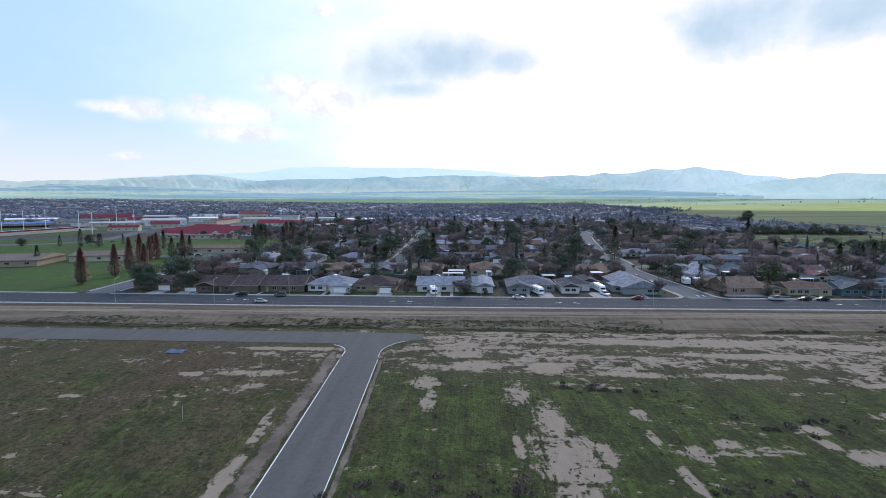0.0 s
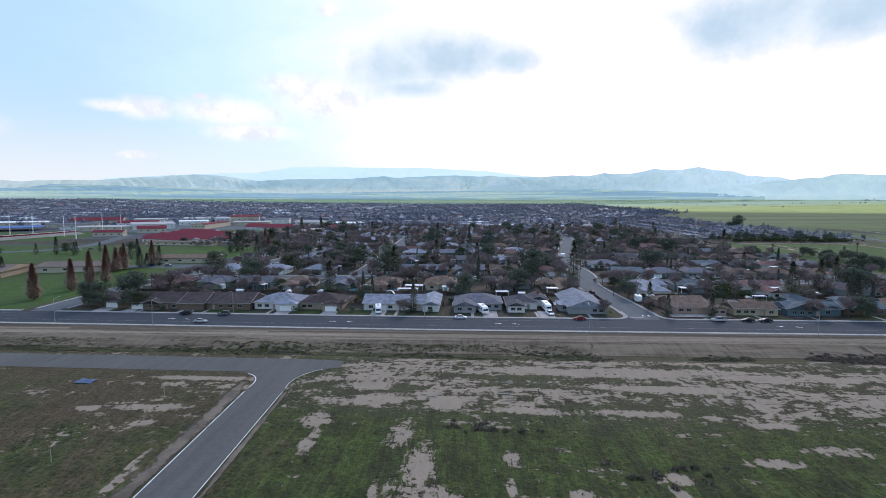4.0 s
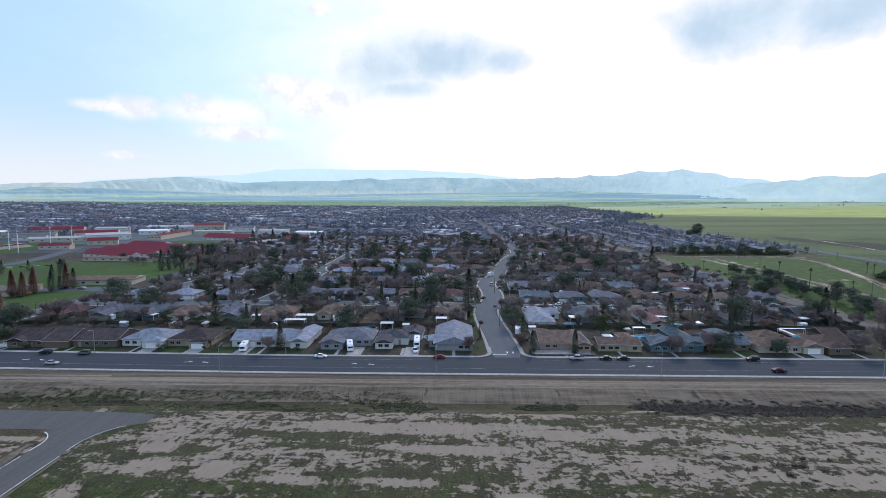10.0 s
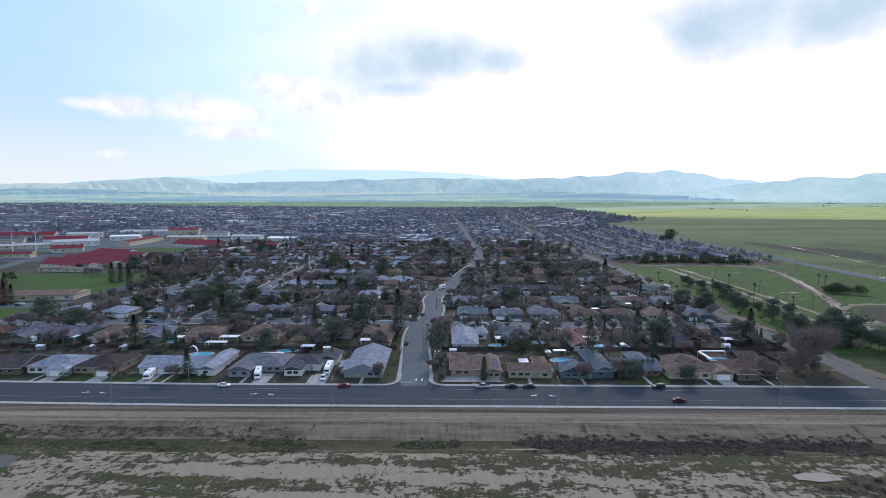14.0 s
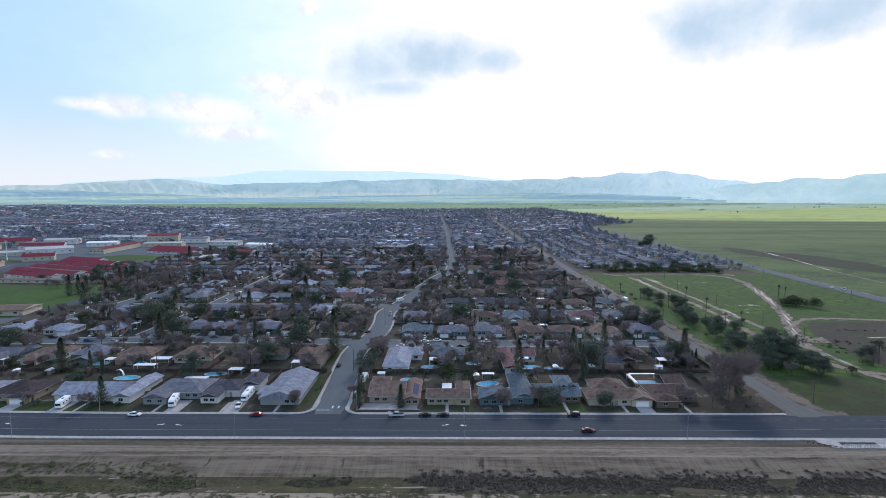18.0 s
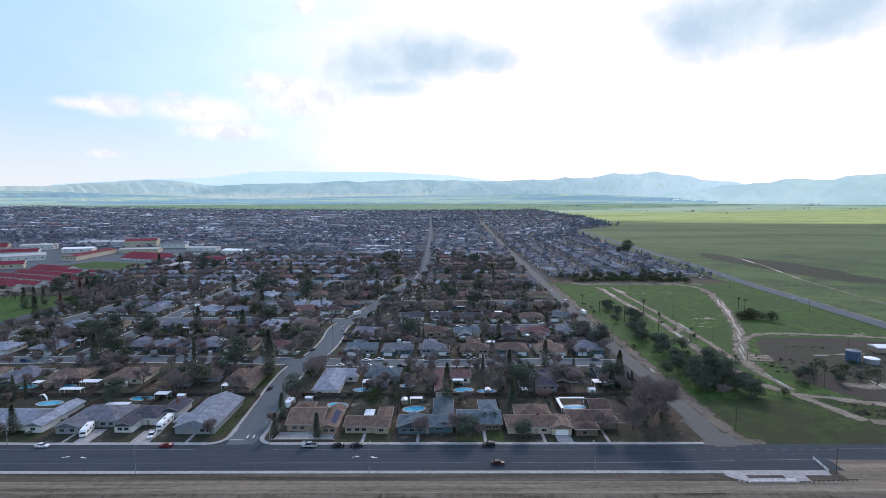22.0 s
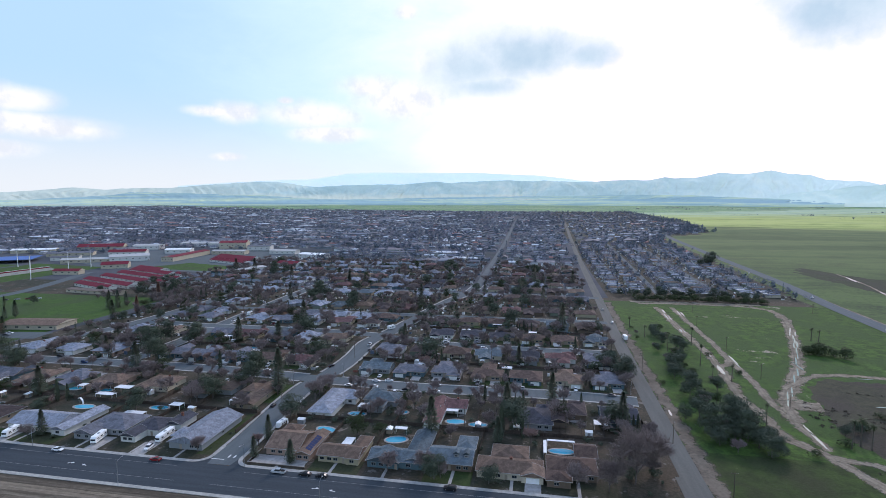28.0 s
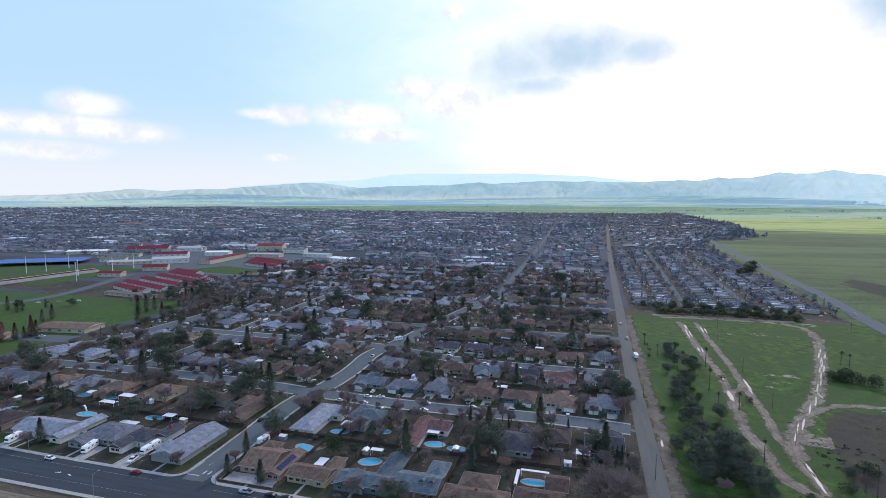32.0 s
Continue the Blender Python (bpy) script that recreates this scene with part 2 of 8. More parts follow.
def far_field_mat(name, stops, bands=(), near=None):
    """Open farmland: long soft strips of crops and pasture; bands: (distance north, stops) of sunlight, then haze,
    painted into the colour farther off.
    """
    m, t, b = material(name)
    where = t.add("ShaderNodeTexCoord").outputs["Object"]
    sep = t.add("ShaderNodeSeparateXYZ")
    t.put(sep.inputs[0], where)
    k = t.math("ADD", t.math("MULTIPLY", t.noise(t.vec("MULTIPLY", where, (0.0009, 0.006, 1)), 1.0, 7, 0.62, 0.5), 0.75), t.math("MULTIPLY", t.noise(where, 0.014, 6, 0.65), 0.25))
    c = t.ramp(k, stops)
    if near:
        mott = t.math("ADD", t.math("MULTIPLY", t.noise(t.vec("MULTIPLY", where, (0.6, 1.0, 1)), 0.02, 8, 0.7, 0.5), 0.6), t.math("MULTIPLY", t.noise(where, 0.25, 6, 0.7), 0.4))
        gap = t.vec("LENGTH", t.vec("SUBTRACT", where, (300, 200, 0)))
        c = t.mix(t.step(t.math("ADD", gap, t.math("MULTIPLY", mott, 600)), 700, 1500), t.ramp(mott, near), c)
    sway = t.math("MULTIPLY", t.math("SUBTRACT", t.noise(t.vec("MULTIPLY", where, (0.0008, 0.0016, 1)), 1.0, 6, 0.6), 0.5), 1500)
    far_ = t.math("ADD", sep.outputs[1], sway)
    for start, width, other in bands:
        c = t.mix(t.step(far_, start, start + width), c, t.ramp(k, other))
    t.put(b.inputs["Base Color"], c)
    b.inputs["Roughness"].default_value = 0.95
    b.inputs["Specular IOR Level"].default_value = 0.1
    return m


def rill_mat(name, pale, dark):
    """A raw earth slope cut by fine rills that run down it, with dry stems along its foot."""
    m, t, b = material(name)
    where = t.add("ShaderNodeTexCoord").outputs["Object"]
    rills = t.noise(t.vec("MULTIPLY", where, (0.75, 0.045, 0.1)), 1.0, 6, 0.68, 0.5)
    broad = t.noise(t.vec("MULTIPLY", where, (0.05, 0.35, 0.5)), 1.0, 5, 0.65)
    k = t.math("ADD", t.math("MULTIPLY", rills, 0.33), t.math("MULTIPLY", broad, 0.67))
    c = t.ramp(k, [(0.36, (*dark, 1)), (0.47, tuple(0.55 * a + 0.45 * d for a, d in zip(pale, dark)) + (1,)), (0.58, (*pale, 1))])
    # gullies: shade of their notches painted dark on a slope left uncut
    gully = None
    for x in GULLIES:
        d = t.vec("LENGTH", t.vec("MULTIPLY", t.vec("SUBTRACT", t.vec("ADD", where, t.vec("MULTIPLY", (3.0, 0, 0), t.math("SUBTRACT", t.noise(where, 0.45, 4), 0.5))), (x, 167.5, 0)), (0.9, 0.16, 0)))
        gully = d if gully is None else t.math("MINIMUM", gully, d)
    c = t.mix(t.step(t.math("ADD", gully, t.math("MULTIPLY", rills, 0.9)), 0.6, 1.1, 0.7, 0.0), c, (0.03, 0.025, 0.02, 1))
    t.put(b.inputs["Base Color"], c)
    b.inputs["Roughness"].default_value, b.inputs["Specular IOR Level"].default_value = 0.95, 0.1
    node = t.add("ShaderNodeBump")
    node.inputs["Strength"].default_value, node.inputs["Distance"].default_value = 0.8, 0.5
    t.put(node.inputs["Height"], rills)
    t.put(b.inputs["Normal"], node.outputs[0])
    return m


def band_mat(name, dark, mid, pale):
    """Trodden roadside earth in long uneven bands, with dry tufts."""
    m, t, b = material(name)
    where = t.add("ShaderNodeTexCoord").outputs["Object"]
    bands = t.noise(t.vec("MULTIPLY", where, (0.012, 0.42, 1)), 1.0, 6, 0.6, 0.4)
    grit = t.noise(t.vec("MULTIPLY", where, (0.35, 1.1, 1)), 1.0, 8, 0.75)
    k = t.math("ADD", t.math("MULTIPLY", bands, 0.6), t.math("MULTIPLY", grit, 0.4))
    c = t.ramp(k, [(0.38, (*dark, 1)), (0.5, (*mid, 1)), (0.62, (*pale, 1))])
    t.put(b.inputs["Base Color"], c)
    b.inputs["Roughness"].default_value, b.inputs["Specular IOR Level"].default_value = 0.95, 0.1
    node = t.add("ShaderNodeBump")
    node.inputs["Strength"].default_value, node.inputs["Distance"].default_value = 0.7, 0.25
    t.put(node.inputs["Height"], grit)
    t.put(b.inputs["Normal"], node.outputs[0])
    return m


GULLIES = (-58, 28, 64, 105.5, 148, 232)
asphalt = asphalt_mat("asphalt", 0.056, False, cool=(0.96, 1.0, 1.1))
edge_asphalt = asphalt_mat("edge_asphalt", 0.125, False, cool=(1.16, 1.0, 0.86), grain=(0.45, 0.03, 1))
street_asphalt = asphalt_mat("street_asphalt", 0.12, False, grain=(0.4, 0.05, 1))
lane_asphalt = asphalt_mat("lane_asphalt", 0.105, False, cool=(1.14, 1.0, 0.88), grain=(0.45, 0.025, 1))
concrete = plain("concrete", (0.34, 0.33, 0.3), 0.85, vary=0.25, scale=0.8)
drive_concrete = plain("drive_concrete", (0.33, 0.31, 0.29), 0.85, vary=0.25, scale=0.6)
road_paint = plain("road_paint", (0.62, 0.62, 0.60), 0.6, vary=0.25, scale=2.0)
worn_paint = plain("worn_paint", (0.3, 0.3, 0.29), 0.7, vary=0.35, scale=0.6)
lane_paint = plain("lane_paint", (0.72, 0.72, 0.70), 0.6, vary=0.15, scale=2.0)
lawn = soil_mat("lawn", 0.72, greens=((0.034, 0.055, 0.016), (0.05, 0.08, 0.022)), brown=(0.055, 0.058, 0.032), streaks=0.0)
dry_yard = soil_mat("dry_yard", 0.60, greens=((0.04, 0.043, 0.026), (0.06, 0.055, 0.038)), brown=(0.074, 0.06, 0.048), pale=(0.15, 0.137, 0.12), streaks=0.0)
FIELD_SPOTS = [(15.5, 88, 3, 9), (16, 78, 5, 9), (16, 69, 5, 7), (22, 76.5, 1.5, 4), (9, 79, 1, 5), (32, 92.5, 1.6, 3), (31, 83, 1, 3), (36, 77, 1.6, 3), (42, 80.7, 2, 1.6), (31.6, 69.7, 1, 4), (59, 86.4, 2, 2.4), (41.4, 96.2, 1.8, 1.6), (61, 76.5, 4, 3), (57.5, 81, 1.6, 3), (11, 101, 3, 6), (39, 113, 8, 2), (-34, 88, 1, 4), (-33, 82, 1.2, 6), (-32.5, 68, 1.4, 8), (-59, 111, 3, 1.5), (-43, 104, 3, 1.5), (-84, 105, 4, 1.2), (-76, 97, 3, 1.2), (-45, 112, 8, 2), (-44, 131, 18, 1.5),
               (65, 139.5, 24, 3.6), (76, 127.5, 13, 2.4), (40, 141, 9, 3), (108, 137, 22, 2.4), (-7, 107, 3, 4), (-6, 97, 2, 6), (4, 119, 5, 3), (19.5, 117, 4, 4), (0, 128, 4, 3), (60, 113, 10, 2), (86, 108, 6, 1.6), (78, 92, 5, 2), (92, 97, 6, 2)]


def field_mat(name):
    """The open field: ploughed green weeds, brown and dry to the west, breaking into bare sand towards the drain."""
    m, t, b = material(name)
    where = t.add("ShaderNodeTexCoord").outputs["Object"]
    sep = t.add("ShaderNodeSeparateXYZ")
    t.put(sep.inputs[0], where)
    big, mid, tuft = t.noise(where, 0.022, 5, 0.6, 0.4), t.noise(where, 0.16, 7, 0.68), t.noise(where, 1.1, 6, 0.72)
    plough = t.noise(t.vec("MULTIPLY", where, (0.75, 0.045, 1)), 1.0, 4, 0.6, 0.2)
    west = t.step(t.math("ADD", sep.outputs[0], t.math("MULTIPLY", mid, 14)), 2, -30)
    c = t.mix(t.step(t.math("ADD", t.math("MULTIPLY", mid, 0.6), t.math("MULTIPLY", plough, 0.4)), 0.38, 0.62), (0.052, 0.058, 0.027, 1), (0.098, 0.138, 0.035, 1))
    dry = t.math("ADD", t.math("ADD", t.math("ADD", t.math("MULTIPLY", big, 0.6), t.math("MULTIPLY", t.noise(t.vec("MULTIPLY", where, (1.0, 0.45, 1)), 0.07, 6, 0.65, 0.8), 0.4)), t.math("MULTIPLY", west, 0.14)), t.math("MULTIPLY", t.math("ADD", tuft, mid), 0.2))
    c = t.mix(t.step(dry, 0.73, 0.9), c, t.mix(mid, (0.085, 0.062, 0.038, 1), (0.175, 0.128, 0.076, 1)))
    straw = t.noise(t.vec("ADD", t.vec("MULTIPLY", where, (0.5, 0.12, 1)), t.vec("MULTIPLY", (0.2, 0, 0), sep.outputs[1])), 1.0, 7, 0.7, 0.4)
    c = t.mix(t.math("MULTIPLY", t.step(straw, 0.55, 0.68), t.step(west, 0.0, 1.0, 0.15, 0.75)), c, (0.19, 0.15, 0.098, 1))
    ridges = t.noise(t.vec("MULTIPLY", where, (1.7, 0.16, 1)), 1.0, 6, 0.7, 0.25)
    c = t.mix(t.step(ridges, 0.4, 0.55, 0.4, 0.0), c, (0.042, 0.04, 0.02, 1))
    c = t.mix(t.step(tuft, 0.36, 0.58, 0.62, 0.0), c, (0.022, 0.023, 0.012, 1))
    c = t.mix(t.step(t.noise(where, 0.3, 6, 0.75), 0.56, 0.68, 0.0, 0.55), c, (0.035, 0.036, 0.018, 1))
    lay = t.vec("MULTIPLY", where, (0.024, 0.13, 1))
    grain = t.math("SUBTRACT", t.noise(t.vec("MULTIPLY", where, (0.5, 1.0, 1)), 0.8, 8, 0.78), 0.5)
    bare = t.math("ADD", t.math("MULTIPLY", t.noise(lay, 1.0, 8, 0.66, 0.35), 0.6), t.math("MULTIPLY", mid, 0.4))
    bare = t.math("ADD", bare, t.math("MULTIPLY", grain, 0.5))
    edge_ = t.math("ADD", sep.outputs[1], t.math("MULTIPLY", t.math("SUBTRACT", big, 0.5), 30))
    edge_ = t.math("ADD", edge_, t.math("MULTIPLY", sep.outputs[0], 0.03))
    band = t.math("MULTIPLY", t.step(edge_, 98, 124), t.step(sep.outputs[0], -30, 4, 0.35, 1.0))
    bare = t.math("ADD", bare, t.math("MULTIPLY", band, 0.13))
    c = t.mix(t.math("MULTIPLY", band, 0.6), c, t.mix(mid, (0.07, 0.06, 0.04, 1), (0.11, 0.095, 0.06, 1)))
    near = None
    for x, y, w, h_ in FIELD_SPOTS:
        d = t.vec("LENGTH", t.vec("MULTIPLY", t.vec("SUBTRACT", where, (x, y, 0)), (1 / w, 1 / h_, 0)))
        near = d if near is None else t.math("MINIMUM", near, d)
    near = t.math("ADD", near, t.math("MULTIPLY", t.math("SUBTRACT", t.noise(t.vec("MULTIPLY", where, (0.75, 0.2, 1)), 1.0, 10, 0.8, 0.3), 0.5), 3.4))
    near = t.math("ADD", near, t.math("MULTIPLY", t.math("SUBTRACT", t.noise(where, 1.4, 6, 0.75), 0.5), 0.8))
    bare = t.math("ADD", bare, t.step(near, 0.55, 1.3, 0.2, 0.0))
    dabs = t.noise(t.vec("MULTIPLY", where, (1.0, 0.55, 1)), 0.75, 4, 0.6, 0.6)
    bare = t.math("ADD", bare, t.math("MULTIPLY", t.math("SUBTRACT", dabs, 0.5), 0.34))
    bare = t.step(bare, 0.605, 0.635)
    dust = t.mix(t.noise(t.vec("MULTIPLY", where, (1.0, 0.3, 1)), 0.6, 9, 0.8), (0.17, 0.138, 0.098, 1), (0.375, 0.308, 0.232, 1))
    t.put(b.inputs["Base Color"], t.mix(bare, c, dust))
    b.inputs["Roughness"].default_value, b.inputs["Specular IOR Level"].default_value = 0.95, 0.1
    node = t.add("ShaderNodeBump")
    node.inputs["Strength"].default_value, node.inputs["Distance"].default_value = 1.0, 0.5
    t.put(node.inputs["Height"], t.math("MULTIPLY", t.math("ADD", tuft, t.math("MULTIPLY", ridges, 0.5)), t.math("SUBTRACT", 1.2, bare)))
    t.put(b.inputs["Normal"], node.outputs[0])
    return m


field = field_mat("weedy_field")
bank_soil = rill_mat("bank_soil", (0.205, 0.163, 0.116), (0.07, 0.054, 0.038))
verge = band_mat("verge", (0.05, 0.041, 0.031), (0.092, 0.075, 0.056), (0.16, 0.132, 0.1))
shelf_soil = band_mat("shelf_soil", (0.1, 0.08, 0.058), (0.2, 0.163, 0.12), (0.3, 0.245, 0.18))
ditch_soil = soil_mat("ditch_soil", 0.60, streaks=0.6, greens=((0.052, 0.047, 0.024), (0.088, 0.078, 0.04)), brown=(0.09, 0.072, 0.048))
town_soil = soil_mat("town_soil", 0.60, greens=((0.045, 0.045, 0.033), (0.068, 0.062, 0.049)), brown=(0.104, 0.077, 0.057), pale=(0.2, 0.173, 0.147), streaks=0.0)
pasture = soil_mat("pasture", 0.655, ((378, 514, 12, 7), (356, 510, 6, 5), (394, 513, 6, 4), (352, 404, 8, 7), (367, 402, 8, 8), (358, 388, 9, 5), (348, 381, 5, 4), (347, 312, 9, 12), (431, 560, 12, 8), (440, 356, 22, 6)),
                   greens=((0.045, 0.078, 0.02), (0.086, 0.162, 0.03)), brown=(0.06, 0.105, 0.03), streaks=0.35)
near_pasture = soil_mat("near_pasture", 0.68, greens=((0.036, 0.053, 0.018), (0.06, 0.094, 0.023)), brown=(0.048, 0.055, 0.025), streaks=0.35)
school_grass = soil_mat("school_grass", 0.80, greens=((0.052, 0.1, 0.02), (0.073, 0.14, 0.026)), brown=(0.066, 0.1, 0.034), streaks=0.0)


def track_mat(name, pale, dark, ruts=0.5):
    """A trodden dirt track: pale crown, darker wheel ruts, and ragged edges that break into the ground under it."""
    m, t, b = material(name)
    where = t.add("ShaderNodeTexCoord").outputs["Object"]
    across = t.add("ShaderNodeSeparateXYZ")
    t.put(across.inputs[0], t.add("ShaderNodeTexCoord").outputs["UV"])
    u = t.math("ABSOLUTE", t.math("ADD", t.math("MULTIPLY", t.math("SUBTRACT", across.outputs[0], 0.5), 2.0), t.math("MULTIPLY", t.math("SUBTRACT", t.noise(where, 0.03, 1), 0.5), 0.35)))
    grit = t.math("ADD", t.math("MULTIPLY", t.noise(where, 0.12, 5, 0.6), 0.6), t.math("MULTIPLY", t.noise(where, 0.7, 5, 0.7), 0.4))
    c = t.mix(t.step(grit, 0.38, 0.62), (*dark, 1), (*pale, 1))
    groove = t.step(t.math("ABSOLUTE", t.math("SUBTRACT", u, 0.26)), 0.03, 0.13, ruts, 0.0)
    c = t.mix(groove, c, tuple(0.5 * v for v in dark) + (1,))
    t.put(b.inputs["Base Color"], c)
    b.inputs["Roughness"].default_value, b.inputs["Specular IOR Level"].default_value = 0.95, 0.1
    edge_ = t.math("ADD", u, t.math("MULTIPLY", t.math("SUBTRACT", t.math("ADD", t.math("MULTIPLY", t.noise(where, 0.14, 4, 0.6), 0.7), t.math("MULTIPLY", t.noise(where, 0.9, 3, 0.6), 0.3)), 0.5), 2.4))
    t.put(b.inputs["Alpha"], t.step(edge_, 0.35, 0.85, 1.0, 0.0))
    return m


dirt_track = track_mat("dirt_track", (0.3, 0.25, 0.188), (0.17, 0.14, 0.102), 0.3)
shoulder_dirt = track_mat("shoulder_dirt", (0.19, 0.158, 0.122), (0.1, 0.083, 0.065), 0.0)
brush_soil = soil_mat("brush_soil", 0.66, greens=((0.06, 0.055, 0.04), (0.085, 0.08, 0.05)), brown=(0.075, 0.06, 0.052), streaks=0.3)
walk_concrete = plain("walk_concrete", (0.33, 0.32, 0.3), 0.9, vary=0.25, scale=0.8)
# sunlit stretch from 1750 on, then bluish haze, both put into the field colours
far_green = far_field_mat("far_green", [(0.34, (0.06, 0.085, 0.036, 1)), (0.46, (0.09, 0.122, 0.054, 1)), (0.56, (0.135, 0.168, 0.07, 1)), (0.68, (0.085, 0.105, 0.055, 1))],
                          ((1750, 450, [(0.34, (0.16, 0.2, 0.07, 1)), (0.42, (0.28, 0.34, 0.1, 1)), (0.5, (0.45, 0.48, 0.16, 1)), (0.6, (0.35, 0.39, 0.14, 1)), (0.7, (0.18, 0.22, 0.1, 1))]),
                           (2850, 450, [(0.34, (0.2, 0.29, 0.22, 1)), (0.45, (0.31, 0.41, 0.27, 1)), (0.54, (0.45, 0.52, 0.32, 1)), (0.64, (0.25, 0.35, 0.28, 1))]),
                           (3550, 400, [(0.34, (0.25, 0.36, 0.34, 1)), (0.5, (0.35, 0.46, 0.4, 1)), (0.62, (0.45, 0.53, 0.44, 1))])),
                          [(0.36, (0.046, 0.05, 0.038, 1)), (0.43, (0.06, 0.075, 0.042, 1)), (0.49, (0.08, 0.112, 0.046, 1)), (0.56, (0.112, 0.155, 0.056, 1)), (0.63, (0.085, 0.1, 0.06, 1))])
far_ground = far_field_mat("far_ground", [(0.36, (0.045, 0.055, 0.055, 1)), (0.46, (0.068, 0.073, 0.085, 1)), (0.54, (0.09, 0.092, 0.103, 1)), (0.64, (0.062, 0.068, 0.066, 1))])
# bright strips are painted sunlight, the blue-green cast is painted distance haze
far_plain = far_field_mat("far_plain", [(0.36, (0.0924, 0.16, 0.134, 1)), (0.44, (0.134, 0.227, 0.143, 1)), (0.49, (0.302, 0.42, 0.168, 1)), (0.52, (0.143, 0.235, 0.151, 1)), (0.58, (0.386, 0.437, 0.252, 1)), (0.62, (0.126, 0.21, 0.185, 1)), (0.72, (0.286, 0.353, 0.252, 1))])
bark = plain("bark", (0.15, 0.125, 0.115), 0.95, vary=0.3, scale=4)
palm_bark = plain("palm_bark", (0.12, 0.1, 0.08), 0.95, vary=0.3, scale=6)
twigs = leaf_mat("twigs", (0.165, 0.13, 0.122), (0.33, 0.262, 0.24))
red_twigs = leaf_mat("red_twigs", (0.2, 0.135, 0.12), (0.36, 0.24, 0.205))
leaves_dark = leaf_mat("leaves_dark", (0.047, 0.06, 0.045), (0.112, 0.13, 0.082))
leaves_olive = leaf_mat("leaves_olive", (0.03, 0.042, 0.018), (0.07, 0.085, 0.035))
leaves_rust = leaf_mat("leaves_rust", (0.27, 0.165, 0.135), (0.45, 0.28, 0.23))
weed_leaf = leaf_mat("weed_leaf", (0.055, 0.06, 0.024), (0.13, 0.135, 0.05))
dry_brush = leaf_mat("dry_brush", (0.07, 0.055, 0.041), (0.19, 0.15, 0.112))
glass, _t, _b = material("glass")
_b.inputs["Base Color"].default_value, _b.inputs["Roughness"].default_value = (0.02, 0.025, 0.03, 1), 0.08
car_glass = plain("car_glass", (0.012, 0.014, 0.017), 0.35, vary=0.05)
tree_twigs = leaf_mat("dense_twigs", (0.15, 0.115, 0.1), (0.28, 0.215, 0.19))
white_paint = plain("white_paint", (0.82, 0.82, 0.81), 0.5, vary=0.06, scale=1.0)
wood_fence = plain("wood_fence", (0.085, 0.065, 0.052), 0.9, vary=0.3, scale=1.5, rand=0.3)
block_wall = plain("block_wall", (0.26, 0.235, 0.21), 0.9, vary=0.2, scale=1.5, rand=0.2)
galvanised = plain("galvanised", (0.36, 0.37, 0.38), 0.5, 0.6, vary=0.1, scale=2)
tyre_rubber = plain("tyre_rubber", (0.02, 0.02, 0.02), 0.8, vary=0.1)
rim_metal = plain("rim_metal", (0.4, 0.4, 0.42), 0.35, 0.8, vary=0.05)
lamp_red = plain("lamp_red", (0.35, 0.02, 0.02), 0.3, vary=0.05)
lamp_clear = plain("lamp_clear", (0.35, 0.35, 0.36), 0.6, vary=0.05)
brick_red = plain("brick_red", (0.2, 0.09, 0.065), 0.9, vary=0.25, scale=5)
pole_wood = plain("pole_wood", (0.11, 0.085, 0.065), 0.9, vary=0.25, scale=3)
red_metal = plain("red_metal", (0.17, 0.02, 0.034), 0.8, vary=0.18, scale=0.6)
blue_metal = plain("blue_metal", (0.08, 0.15, 0.36), 0.7, vary=0.15, scale=0.6)
tank_blue = plain("tank_blue", (0.06, 0.10, 0.17), 0.5, vary=0.25, scale=0.8)
pool_water, _t, _b = material("pool_water")
_c = _t.add("ShaderNodeTexCoord").outputs["Object"]
_t.put(_b.inputs["Base Color"], _t.mix(_t.noise(_c, 0.6, 3), (0.03, 0.27, 0.42, 1), (0.07, 0.42, 0.56, 1)))
_b.inputs["Roughness"].default_value, _b.inputs["Specular IOR Level"].default_value = 0.15, 0.15
puddle_water, _t, _b = material("puddle_water")
_c = _t.add("ShaderNodeTexCoord").outputs["Object"]
_t.put(_b.inputs["Base Color"], _t.mix(_t.noise(_c, 0.8, 4), (0.05, 0.045, 0.035, 1), (0.16, 0.14, 0.11, 1)))
_b.inputs["Roughness"].default_value, _b.inputs["IOR"].default_value = 0.06, 4.6
_b.inputs["Specular Tint"].default_value = (0.9, 1.0, 0.92, 1)
solar_blue = plain("solar_blue", (0.018, 0.03, 0.085), 0.7, vary=0.15, scale=1.0)
trim_paint = plain("trim_paint", (0.33, 0.32, 0.31), 0.6, vary=0.1, scale=1.0)
patio_white = plain("patio_white", (0.7, 0.71, 0.72), 0.6, vary=0.12, scale=0.8)
fallow_soil = soil_mat("fallow_soil", 0.72, greens=((0.045, 0.05, 0.032), (0.06, 0.072, 0.038)), brown=(0.06, 0.058, 0.045), streaks=0.3)
field_water, _t, _b = material("field_water")
_c = _t.add("ShaderNodeTexCoord").outputs["Object"]
_t.put(_b.inputs["Base Color"], _t.mix(_t.noise(_c, 0.5, 5, 0.7), (0.13, 0.11, 0.085, 1), (0.22, 0.19, 0.15, 1)))
_b.inputs["Roughness"].default_value, _b.inputs["IOR"].default_value = 0.08, 1.5
